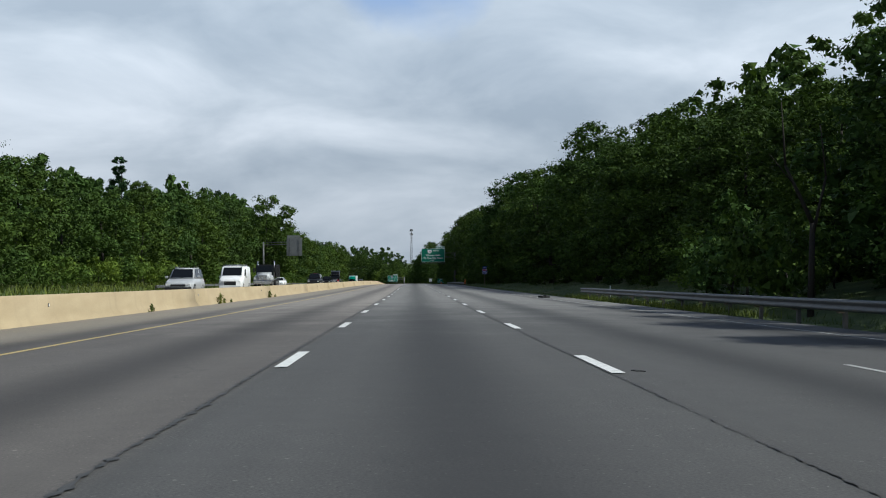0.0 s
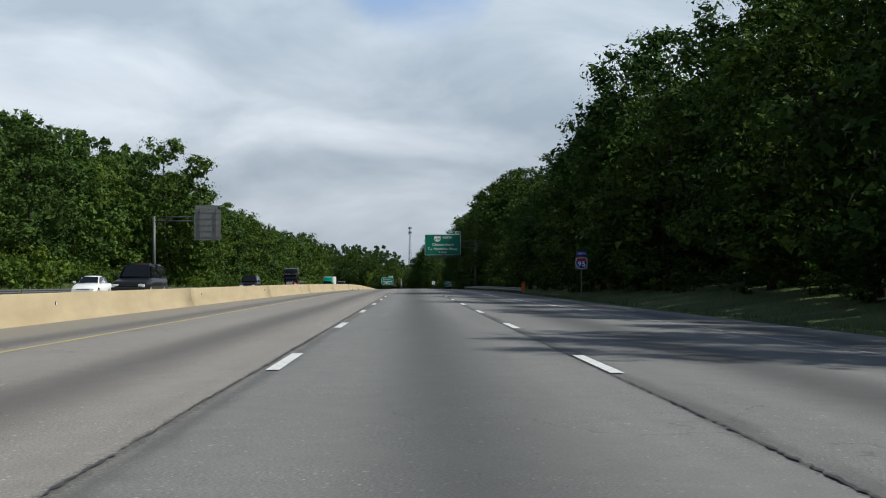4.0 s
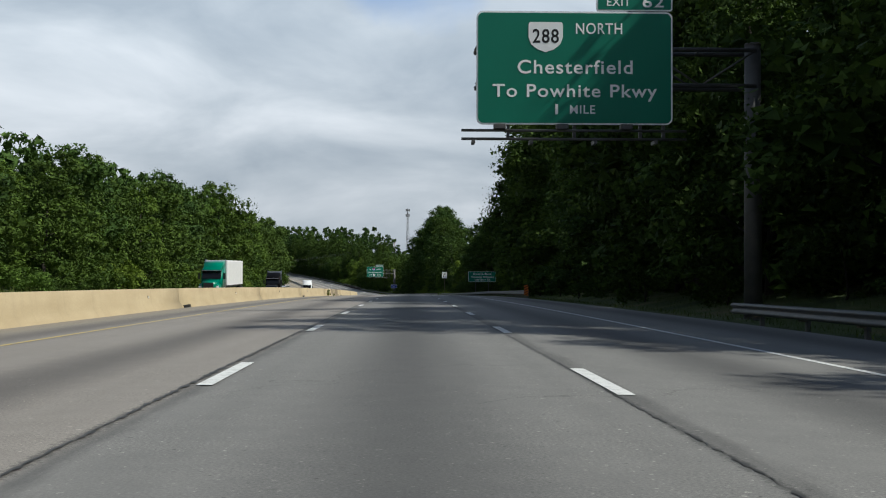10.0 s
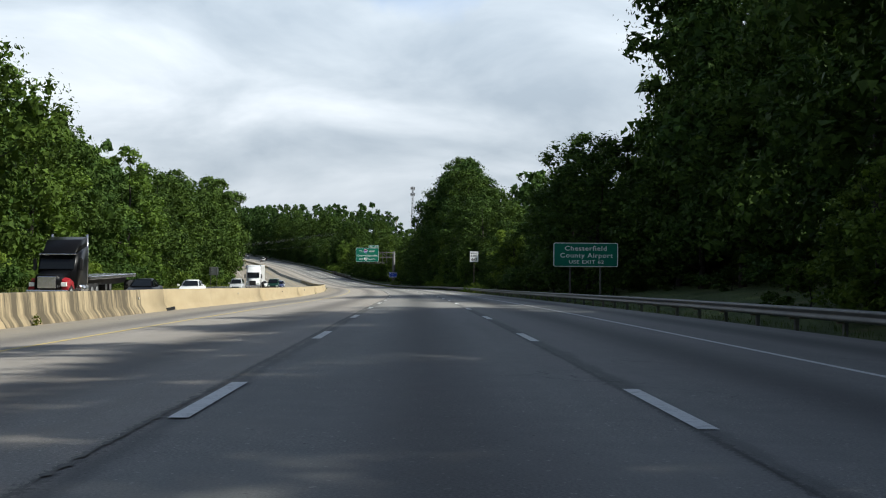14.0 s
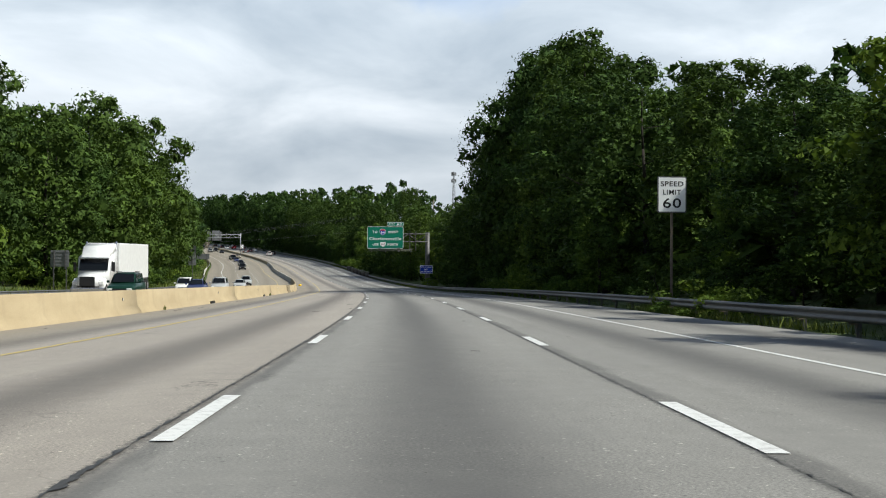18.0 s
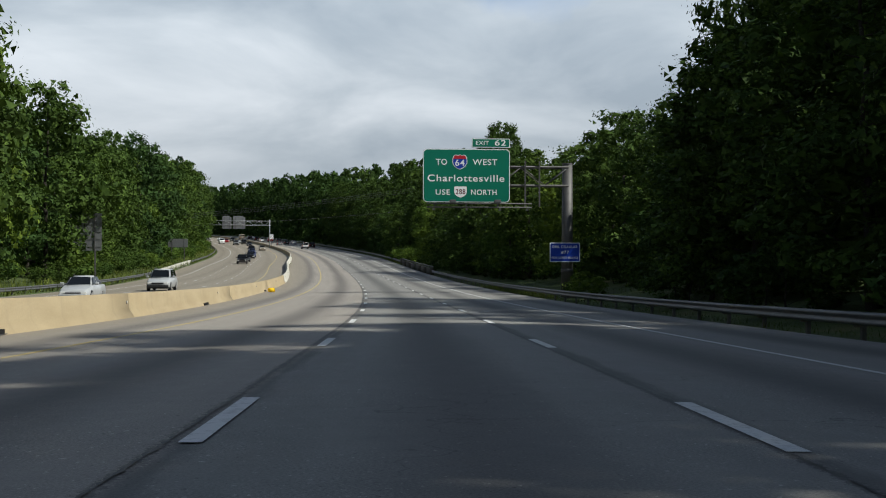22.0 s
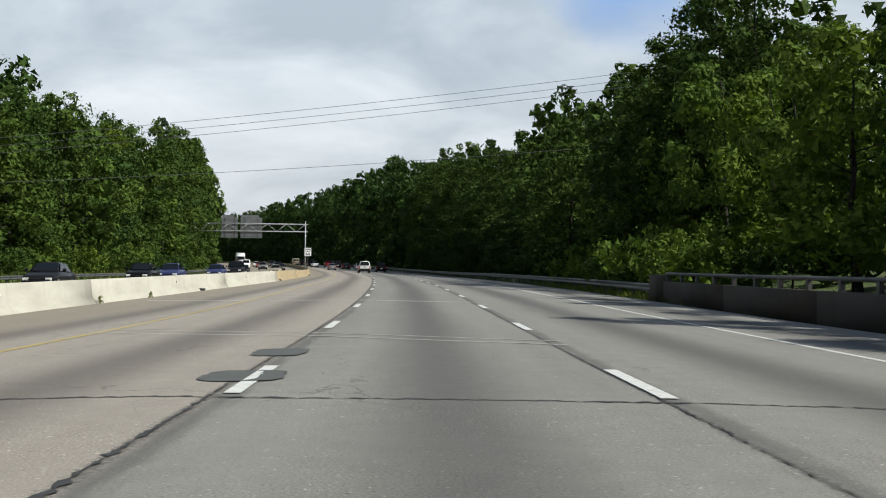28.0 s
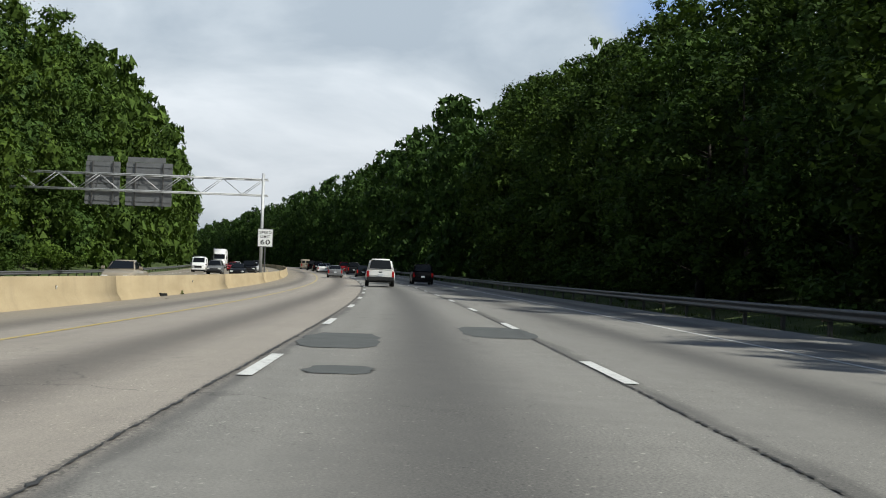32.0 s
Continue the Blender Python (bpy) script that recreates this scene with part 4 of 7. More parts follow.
def plant(kind, m, group):
    o = thing(kind["name"], kind["label"], kind["category"], m, group)
    part("trunk", kind["trunk"], None, o)
    part("crown", kind["crown"], None, o)
    return o


DARK = [tree_kind(11, "broadleaf_tree", "tall broadleaf tree at the forest edge, leaves darkened for shade", "tree", "tall", 20, 5.2, 1.2, 147, 54, 0.17, LEAF_SHADED),
        tree_kind(12, "broadleaf_tree", "full-crowned green broadleaf tree at the forest edge", "tree", "round", 18, 5.8, 1.0, 154, 54, 0.17, LEAF_SHADED),
        tree_kind(13, "broadleaf_tree", "leafy tree crowded among others, leaves darkened for shade", "tree", "tall", 20, 4.8, 1.4, 140, 54, 0.16, LEAF_SHADED),
        tree_kind(14, "broadleaf_tree", "broad leafy tree with uneven clumped crown", "tree", "round", 19, 5.4, 1.2, 147, 54, 0.17, LEAF_SHADED, 14)]
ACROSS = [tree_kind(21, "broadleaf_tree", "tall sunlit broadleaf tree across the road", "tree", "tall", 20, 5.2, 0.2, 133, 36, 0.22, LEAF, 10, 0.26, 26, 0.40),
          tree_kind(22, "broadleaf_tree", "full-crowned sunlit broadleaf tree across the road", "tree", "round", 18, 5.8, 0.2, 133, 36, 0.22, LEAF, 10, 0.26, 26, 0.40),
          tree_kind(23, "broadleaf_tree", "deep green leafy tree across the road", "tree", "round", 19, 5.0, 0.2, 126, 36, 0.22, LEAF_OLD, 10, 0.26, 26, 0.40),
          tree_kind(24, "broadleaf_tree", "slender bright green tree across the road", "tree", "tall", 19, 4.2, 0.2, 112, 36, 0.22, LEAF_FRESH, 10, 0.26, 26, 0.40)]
FRESH = tree_kind(15, "young_tree", "bright yellow-green young tree at the forest edge", "tree", "round", 9, 2.9, 0.2, 70, 50, 0.14, LEAF_FRESH, 9, 0.13, 26, 0.24)
PINE = tree_kind(16, "pine_tree", "dark slender pine standing above the broadleaf trees", "tree", "cone", 22, 3.2, 5.0, 105, 30, 0.2, NEEDLE, 12, 0.24, 16, 0.4)
SHRUB = [tree_kind(17, "shrub", "green leafy shrub at the foot of the trees", "shrub", "round", 3.4, 2.4, 0.0, 28, 30, 0.13, LEAF, 5, 0.06, 18, 0.2),
         tree_kind(18, "shrub", "pale green shrub on the verge", "shrub", "round", 2.6, 2.1, 0.0, 28, 30, 0.11, LEAF_FRESH, 5, 0.05, 18, 0.2),
         tree_kind(19, "shrub", "leafy shrub under the trees, leaves darkened for shade", "shrub", "round", 3.4, 2.4, 0.0, 28, 30, 0.13, LEAF_SHADED, 5, 0.06, 18, 0.2)]
# brighter-leaved kinds: sunlight on these trees is put into the leaf colour
LIT = [dict(kind, label="tall broadleaf tree at the forest edge, leaves brightened as sunlit") for kind in ACROSS[:3]]

# tops of the woods over the road, every 20 m, fitted to the skyline in the camera's view: the forest's edge and the
# trees behind it
TOP_S = np.concatenate([np.arange(0, 1260, 20.0), [1400, 1600, 1900]])
RIGHT_TOP = (11, 11, 10.6, 10.2, 10.4, 11.2, 13.4, 15.6, 14.5, 14.8, 16.4, 16, 16.4, 15.2, 14, 12.2, 12.6, 19.4, 20.6, 20.4, 17.5, 17.5, 21, 21, 18, 17, 15.6, 16.4, 11.8, 10.6, 10, 11.4, 17,
             20.8, 23.6, 19.5, 16.5, 10.6, 11.2, 12.2, 13.2, 14.8, 14.8, 12.6, 13.8, 13.4, 14.8, 15, 12.8, 11.8, 11.6, 13, 15, 17.4, 18.6, 20, 22, 25, 27.4, 28, 28, 28, 28.6, 29.5, 30, 30)
RIGHT_BACK = (13, 14, 15.6, 17, 18.6, 20.4, 21, 21, 20.8, 21.2, 20.9, 21.1, 22, 20, 17.4, 15.6, 16.4, 22, 23, 22, 18, 18, 18, 21, 27, 33, 30, 25, 20, 15, 17, 13.9, 14.1,
              17.3, 23.5, 21.5, 24, 20, 15, 14.1, 15.6, 15.9, 17, 18.2, 18.6, 15.6, 16.4, 18, 21.4, 22.5, 24.5, 26.5, 26.5, 25.5, 25, 26, 27.6, 30, 31, 32, 33, 33, 33, 33, 33, 33)
LEFT_TOP = (13, 13, 13, 13, 13, 13, 13.2, 13.8, 15, 15.2, 15.4, 15.2, 16, 18.4, 20.6, 21.5, 18, 17, 17, 17.4, 16.2, 15.6, 15.8, 14.6, 17, 18, 18.6, 19, 18, 18.3, 18.3, 18.2, 17.4,
            19.6, 21, 22, 23.4, 25, 28, 25.5, 21, 20, 18.4, 19.6, 20.6, 21, 21.4, 21.2, 21, 18, 18.6, 20, 22, 22.6, 23.8, 26.4, 29.6, 31, 32, 32.6, 32.4, 32, 32.4, 33, 34, 34)
LEFT_BACK = (15, 15, 15, 15, 15, 15, 16, 16.5, 17, 17.6, 18, 19.2, 19.4, 19.4, 19.6, 22, 24, 25, 25, 23, 22, 22, 21.5, 20.5, 20, 18.7, 20.5, 23, 23, 24, 24.5, 25, 24.6,
             24.6, 23.4, 24.1, 26.3, 28.2, 29.6, 30.4, 30, 28, 27, 26, 25, 24, 23.2, 25, 25, 25, 25.6, 25.6, 24.6, 24.8, 27.4, 28.8, 30, 31.6, 33, 34, 35, 35, 35, 35, 35, 35)
LOW = (8.5,) * len(TOP_S)


def top_at(table, s):
    return float(np.interp(s, TOP_S, table)) * 1.05


def verge_setback(s):
    """How much further the woods on the right stand back from the road."""
    return float(np.interp(s, (30, 48, 140, 165, 215, 225, 322, 330, 350, 356, 478, 486, 524, 530, 741, 752, 800, 820, 882, 886, 902, 906), (0, 4.5, 4.5, 2.0, 2.0, 0, 0, 2.6, 2.6, 0, 0, 5.5, 5.5, 0, 0, 3, 3, 0, 0, 3.0, 3.0, 0)))


def clearing(s):
    """How much further back the trees across the road stand beside the signs there."""
    return float(np.interp(s, (238, 250, 294, 298, 640, 650, 682, 686), (0, 7.0, 7.0, 0, 0, 3.5, 3.5, 0)))


def stand(s, d, height, kind, r, group, wide=1.0):
    z = float(cross(s, np.array([d]))[0])
    k = (height - z) / kind["height"]
    m = facing(s, d, z - 0.1, r.uniform(0, 360)) @ Matrix.Diagonal((k ** 0.6 * wide * r.uniform(0.9, 1.15), k ** 0.6 * wide * r.uniform(0.9, 1.15), k, 1))
    return plant(kind, m, group)


forest = np.random.RandomState(21)
for side in (1, -1):
    s = -14.0 if side > 0 else 20.0
    while s < 1130:
        if side > 0:
            d = pave_d(s) + 5.4 + verge_setback(s) + forest.uniform(0, 4.6)
            top = top_at(RIGHT_TOP, s) * (0.15 + 0.85 * d / 17.0)
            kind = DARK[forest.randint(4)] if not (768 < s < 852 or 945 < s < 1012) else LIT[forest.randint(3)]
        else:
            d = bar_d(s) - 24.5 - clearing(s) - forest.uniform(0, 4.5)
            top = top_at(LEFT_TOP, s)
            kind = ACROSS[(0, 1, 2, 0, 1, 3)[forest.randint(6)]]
        height = top * forest.uniform(0.74, 1.04)
        # no edge trees just past the bridge, so sun reaches the young trees
        if not (side > 0 and 904 < s < 933):
            stand(s, d, height, kind, forest, "forest edge on the right" if side > 0 else "forest edge across the road", 1.08 if side > 0 else 1.05)
        s += forest.uniform(5.8, 8.6) if side > 0 else forest.uniform(6.4, 9.6)


def wood(name, side, table, s0, s1, step, off, spread, lo, hi, count, per, leaf, mat, seed, label, at_d=0.0):
    """Trees further in, joined: too many to count."""
    r = np.random.RandomState(seed)
    protos = []
    for k in range(4):
        c, size, bc, br = lobes_for(r, 1.0, 0.26, -0.06, count, ("tall", "round", "tall", "round")[k], 5)
        protos.append(foliage(r, c, size, bc, br, per, leaf, 9, leaf * 2.0, False))
    out, tri, total = [], [], 0
    s = s0
    while s < s1:
        d = side * (off + r.uniform(0, spread)) + (pave_d(s) - 3.6 + verge_setback(s) if side > 0 else bar_d(s) - clearing(s))
        z = float(cross(s, np.array([d]))[0])
        h = min(31.0, top_at(table, s) * r.uniform(lo, hi) * (0.55 + 0.45 * abs(d) / abs(at_d) if at_d else 1.0)) - z
        v, f = protos[r.randint(4)]
        a = r.uniform(0, 6.28)
        if side > 0 and 19 < d < 42 and 902 < s < 920:
            s += step * r.uniform(0.7, 1.3)  # trees left out to let sunlight through beyond the bridge
            continue
        g = h ** 0.55 * 3.5
        rot = np.array([[math.cos(a) * g, -math.sin(a) * g, 0], [math.sin(a) * g, math.cos(a) * g, 0], [0, 0, h]]).T
        out.append(v @ rot + pt(s, d, z - 0.3)); tri.append(f + total)
        total += len(v)
        s += step * r.uniform(0.7, 1.3)
    me = mesh_of(name, np.concatenate(out), np.concatenate(tri), mat)
    tagged(part(name, me), label, "woods", kind="stuff")


wood("woods_right", 1, RIGHT_BACK, -10, 1160, 6.0, 17.0, 5.0, 0.8, 0.98, 65, 15, 0.019, LEAF_SHADED, 31, "tall green woods behind the forest edge")
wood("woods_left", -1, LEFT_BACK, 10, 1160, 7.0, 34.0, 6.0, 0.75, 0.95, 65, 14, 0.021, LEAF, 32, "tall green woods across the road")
wood("understory_right", 1, LOW, -10, 1160, 2.6, 10.8, 9.0, 0.6, 1.1, 30, 11, 0.04, LEAF_SHADED, 37, "low green understory beneath the trees")
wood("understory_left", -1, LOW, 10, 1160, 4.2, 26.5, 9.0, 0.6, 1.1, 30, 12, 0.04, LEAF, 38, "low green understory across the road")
wood("deep_woods_right", 1, RIGHT_BACK, 0, 1700, 9, 26, 12, 0.82, 0.96, 50, 9, 0.025, LEAF_SHADED, 33, "deep green woods further in", 26.0)
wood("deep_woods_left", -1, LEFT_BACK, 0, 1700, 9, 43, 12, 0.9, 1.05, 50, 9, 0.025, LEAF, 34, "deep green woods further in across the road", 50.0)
wood("far_edge_right", 1, RIGHT_TOP, 1125, 1900, 5, 8.5, 8, 0.86, 1.04, 60, 12, 0.023, LEAF_SHADED, 35, "distant forest edge on the curve")
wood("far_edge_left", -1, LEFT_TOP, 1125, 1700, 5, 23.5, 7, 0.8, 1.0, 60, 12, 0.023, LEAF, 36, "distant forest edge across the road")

# undergrowth at the foot of the trees
brush = np.random.RandomState(41)
for side in (1, -1):
    s = 0.0
    while s < 1120:
        z_d = (pave_d(s) + 4.0 + verge_setback(s) + brush.uniform(0, 2.0)) if side > 0 else (bar_d(s) - 22.2 - clearing(s) - brush.uniform(0, 2.2))
        kind = (SHRUB[2] if brush.uniform() < 0.93 else SHRUB[0]) if side > 0 else (SHRUB[0] if brush.uniform() < 0.6 else SHRUB[1])
        stand(s, z_d, brush.uniform(2.0, 4.2) if side < 0 else brush.uniform(1.6, 3.6), kind, brush, "undergrowth", 1.15)
        s += brush.uniform(6.0, 10.0) if side > 0 else brush.uniform(4.0, 7.0)
# young trees; some of their bright leaf colour stands in for sunlit foliage
for s, d, h in ((610, 15.5, 8.5), (638, 15.0, 7.5), (662, 14.5, 6.5), (785, 16.5, 9.5), (792, 17.5, 11.0), (898, 14.9, 10.2), (904, 17.0, 11.5), (917, 18.0, 11.5), (922, 17.0, 13.0), (928, 18.5, 12.6), (924, 21.0, 14.0), (933, 17.0, 10.5), (946, 15.0, 7.0), (814, 15.5, 9.0), (829, 15.0, 8.0), (666, 14.0, 10.0), (671, 14.6, 9.0), (700, 15.0, 7.0), (590, 15.0, 9.0), (738, 15.5, 8.0), (66, 15.5, 4.5), (326, 13.4, 3.6), (333, 13.6, 4.2), (462, 13.2, 5.2), (468, 13.4, 4.4), (636, 13.6, 5.8)):
    stand(s, d, h, FRESH, brush, "young trees")
for s, d, h in ((911, 11.9, 2.9), (917, 12.0, 3.3), (922, 12.2, 2.6), (752, 11.6, 1.6), (640, 11.6, 1.5), (604, 11.8, 1.2), (597, 10.3, 0.35), (599.5, 10.5, 0.3), (602, 10.2, 0.4), (605.5, 10.4, 0.35), (596, 11.2, 0.9), (655, 12.0, 1.8), (660, 12.2, 2.2), (666, 11.9, 2.0), (671, 12.2, 1.7), (678, 12.0, 1.4), (936, 12.0, 2.2), (941, 12.4, 2.6)):
    stand(s, d, h, SHRUB[1], brush, "verge shrubs")
# tall trees added behind the edge to cast shade on the lanes
for s, d, h in ((513, 24.5, 30), (519, 25.5, 31), (524, 25.5, 30), (678, 19, 25), (684, 19.5, 26.5), (690, 20, 27), (696, 20.5, 27.5), (721, 24, 28), (726, 24.5, 27)):
    stand(s, d, h, DARK[brush.randint(4)], brush, "forest edge on the right", 1.1)
for s, d, h in ((50, 15.0, 4.2), (55, 14.6, 4.8), (60, 15.4, 3.8)):
    stand(s, d, h, SHRUB[0], brush, "undergrowth", 1.1)
# trees added to shade the lanes, placed and narrowed to fit the camera's view
for s, d, h, wide in ((527, 23.5, 26.0, 0.6), (532, 24.6, 27.0, 0.5), (537, 25.4, 27.0, 0.5), (542, 26.4, 27.5, 0.5), (245.5, 19.4, 18.5, 0.7), (249.5, 19.8, 19.0, 0.7), (253.5, 19.4, 18.5, 0.7), (846, 19.0, 21.0, 0.85), (852, 20.0, 21.5, 0.85), (930, 20.5, 20.0, 1.0), (936, 20.5, 20.0, 1.0), (732.5, 19.0, 22.0, 0.65), (736, 19.6, 22.5, 0.65), (739.5, 19.2, 22.0, 0.65)):
    stand(s, d, h, DARK[brush.randint(4)], brush, "forest edge on the right", wide)
# a closed second row, added to cast unbroken shade over the lanes
for s0, s1, step, d, h in ((333, 349, 4.5, 19.0, 20.5), (370, 398, 4.5, 18.5, 21), (436, 470, 4.5, 18.5, 22), (737, 743, 5.0, 18.5, 15.0)):
    for k in range(int((s1 - s0) / step) + 1):
        stand(s0 + k * step, d + brush.uniform(-1, 1), h * brush.uniform(0.9, 1.03), DARK[brush.randint(4)], brush, "forest edge on the right", 1.2)
for s, d, h in ((300, -47, 23), (306, -52, 22), (162, -38, 17.4), (112, -52, 16), (1112, -38.5, 31)):
    stand(s, d, h, PINE, brush, "pines")


def tufts(name, s0, s1, dfun, count, hmin, hmax, mat, seed, label):
    """Grass blades and weeds in bunches."""
    r = np.random.RandomState(seed)
    n = count
    s, off = r.uniform(s0, s1, n), r.uniform(0, 1, n)
    d = dfun(s, off)
    z = np.array([float(cross(a, np.array([b]))[0]) for a, b in zip(s, d)])
    p = pt(s, d, z)
    a = r.uniform(0, 6.28, n)
    h = r.uniform(hmin, hmax, n)
    w = h * r.uniform(0.03, 0.075, n)
    side = np.stack([np.cos(a) * w, np.sin(a) * w, np.zeros(n)], -1)
    tip = np.stack([r.normal(0, 0.35, n) * h, r.normal(0, 0.35, n) * h, h], -1)
    v = np.stack([p - side, p + side, p + tip * 0.6 + side * 0.8, p + tip], 1).reshape(-1, 3)
    tagged(part(name, mesh_of(name, v, np.arange(n * 4).reshape(-1, 4), mat)), label, "grass", kind="stuff")


# one grass in two tints: sunlight is put into the brighter SUN_BLADE
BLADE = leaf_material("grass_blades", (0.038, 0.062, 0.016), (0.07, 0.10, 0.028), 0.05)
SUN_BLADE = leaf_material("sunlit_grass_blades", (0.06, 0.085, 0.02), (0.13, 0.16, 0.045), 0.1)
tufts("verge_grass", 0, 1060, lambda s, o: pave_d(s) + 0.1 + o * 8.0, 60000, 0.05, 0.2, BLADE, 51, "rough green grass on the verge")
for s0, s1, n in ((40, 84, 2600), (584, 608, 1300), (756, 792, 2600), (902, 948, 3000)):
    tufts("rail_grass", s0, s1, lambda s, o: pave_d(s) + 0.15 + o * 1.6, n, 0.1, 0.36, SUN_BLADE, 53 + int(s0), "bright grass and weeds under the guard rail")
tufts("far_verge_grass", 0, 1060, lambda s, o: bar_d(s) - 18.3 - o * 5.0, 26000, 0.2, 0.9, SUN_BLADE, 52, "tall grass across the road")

# ---- signs and gantries ----
def sign_panel(parent, w, h, x, z, face, r=0.22, y=0.0):
    """Aluminium panel with a white rim line; front towards -y."""
    p = part("panel", rounded(w, h, r, 0.05, ALU), ALU, parent, m=pose(x, y, z))
    part("rim", rounded(w - 0.01, h - 0.01, r, 0.006, SIGN_WHITE, y=-0.051), SIGN_WHITE, p, "white rim")
    part("face", rounded(w - 0.11, h - 0.11, r - 0.04, 0.006, face, y=-0.0585), face, p, "reflective face")
    return p


def fit_words(parent, text, height, width, x, z, mat=None, y=-0.069):
    """Lettering brought to a given height of capitals and width."""
    me = lettering(text, height / 0.70, mat or SIGN_WHITE)
    co = np.empty(len(me.vertices) * 3, np.float32); me.vertices.foreach_get("co", co)
    xs = co[0::3]
    zs = co[2::3]
    k = width / max(1e-6, xs.max() - xs.min())
    return part("lettering", me, None, parent, m=pose(x - k * (xs.max() + xs.min()) / 2, y, z) @ Matrix.Diagonal((k, 1, 1, 1)))


def state_shield(parent, w, x, z, number, ink, y=-0.069):
    """White rounded shield, pointed below."""
    h = w * 0.86
    pts = [(-w / 2, h * 0.42), (-w * 0.46, h * 0.5), (w * 0.46, h * 0.5), (w / 2, h * 0.42), (w / 2, -h * 0.02), (w * 0.42, -h * 0.26), (w * 0.24, -h * 0.42), (0, -h * 0.52), (-w * 0.24, -h * 0.42), (-w * 0.42, -h * 0.26), (-w / 2, -h * 0.02)]
    s = part("route_shield", outline(pts, 0.006, y), SIGN_WHITE, parent, "white route shield", pose(x, 0, z))
    fit_words(s, number, h * 0.46, w * 0.76, 0, h * 0.0, ink, y - 0.007)
    return s


def interstate_shield(parent, w, x, z, number, y=-0.069):
    h = w * 1.0
    def shape(k):
        return [(px * w * k, pz * h * k) for px, pz in ((-0.40, 0.42), (-0.26, 0.47), (-0.12, 0.44), (0, 0.49), (0.12, 0.44), (0.26, 0.47), (0.40, 0.42), (0.49, 0.16), (0.48, -0.08), (0.36, -0.30), (0.18, -0.43), (0, -0.5), (-0.18, -0.43), (-0.36, -0.30), (-0.48, -0.08), (-0.49, 0.16))]
    s = part("route_shield", outline(shape(1.0), 0.006, y), SIGN_WHITE, parent, "red, white and blue route shield", pose(x, 0, z))
    part("shield_field", outline(shape(0.92), 0.005, y - 0.0065), BLUE, s, "blue field")
    part("shield_crown", outline([(-0.37 * w, 0.385 * h), (-0.25 * w, 0.425 * h), (-0.12 * w, 0.40 * h), (0, 0.45 * h), (0.12 * w, 0.40 * h), (0.25 * w, 0.425 * h), (0.37 * w, 0.385 * h), (0.44 * w, 0.20 * h), (-0.44 * w, 0.20 * h)], 0.005, y - 0.0120), RED, s, "red crown")
    fit_words(s, number, h * 0.40, w * 0.62, 0, -h * 0.08, SIGN_WHITE, y - 0.0125)
    return s


def cantilever(s, d_post, d_tip, z_low, z_high, label, post_r):
    """A tall post with a two-chord truss arm reaching over the lanes."""
    g = zc(s, d_post)
    o = thing("sign_gantry", label, "sign gantry", facing(s, d_post, g))
    n = z_high - g
    part("post", bar((0, 0, -0.3), (0, 0, n + 0.25), post_r, post_r * 0.86, 20), OLD_STEEL, o)
    part("post_cap", bar((0, 0, n + 0.25), (0, 0, n + 0.31), post_r * 0.95, post_r * 0.8, 20), OLD_STEEL, o)
    part("base_plate", slab(-post_r * 1.5, -post_r * 1.5, -0.06, post_r * 1.5, post_r * 1.5, 0.05, 0.015), OLD_STEEL, o)
    reach = d_tip - d_post
    zl, zh = z_low - g, z_high - g
    for y in (-0.45, 0.45):
        for z in (zl, zh):
            part("chord", bar((0.0, y, z), (reach, y, z), 0.075, n=8), OLD_STEEL, o)
    cnt = max(3, int(abs(reach) / 1.6))
    for k in range(cnt):
        x0, x1 = reach * k / cnt, reach * (k + 1) / cnt
        for y in (-0.45, 0.45):
            a, b = (zl, zh) if k % 2 else (zh, zl)
            part("brace", bar((x0, y, a), (x1, y, b), 0.04, n=6), OLD_STEEL, o)
        part("brace", bar((x1, -0.45, zh), (x1, 0.45, zh), 0.035, n=6), OLD_STEEL, o)
    return o, g, reach


def hangers(o, xs, z0, z1, y=-0.56):
    for x in xs:
        part("hanger", slab(x - 0.05, y - 0.05, z0, x + 0.05, y + 0.05, z1), OLD_STEEL, o)


# first overhead sign: route 288 north
o, g, _ = cantilever(349.6, 11.9, 2.5, 7.5, 8.7, "weathered steel cantilever post carrying an overhead exit sign", 0.31)
W, H, CX, CZ = 6.52, 3.76, 5.77, 8.02
hangers(o, (CX - 11.9 - 2.2, CX - 11.9, CX - 11.9 + 2.2, 8.75 - 11.9), 5.7 - g, 9.6 - g)
for dz in (0.0, -0.28):
    part("catwalk_rail", bar((2.0 - 11.9, -1.1, 5.9 - g + dz), (9.4 - 11.9, -1.1, 5.9 - g + dz), 0.05, n=6), OLD_STEEL, o)
for x in (2.4, 4.3, 6.4, 8.4):
    part("bracket", slab(x - 11.9 - 0.05, -1.15, 5.48 - g, x - 11.9 + 0.05, -0.45, 5.6 - g), OLD_STEEL, o)
for x in (3.25, 5.3, 7.4):
    part("sign_light", slab(x - 11.9 - 0.2, -1.3, 5.93 - g, x - 11.9 + 0.2, -1.0, 6.11 - g, 0.03), OLD_STEEL, o)
sg = thing("overhead_sign", "green overhead exit sign reading 288 North Chesterfield", "road sign", facing(349.6, CX, CZ) @ pose(0, -0.66, 0))
p = sign_panel(sg, W, H, 0, 0, GREEN)


def at(px, pz, w=699.0, h=398.0, ww=W, hh=H):
    return (px / w - 0.5) * ww, (0.5 - pz / h) * hh


x, z = at(246, 90); state_shield(p, 1.14, x, z, "288", BLACK)
x, z = at(436, 62); fit_words(p, "NORTH", 0.36, 1.54, x, z)
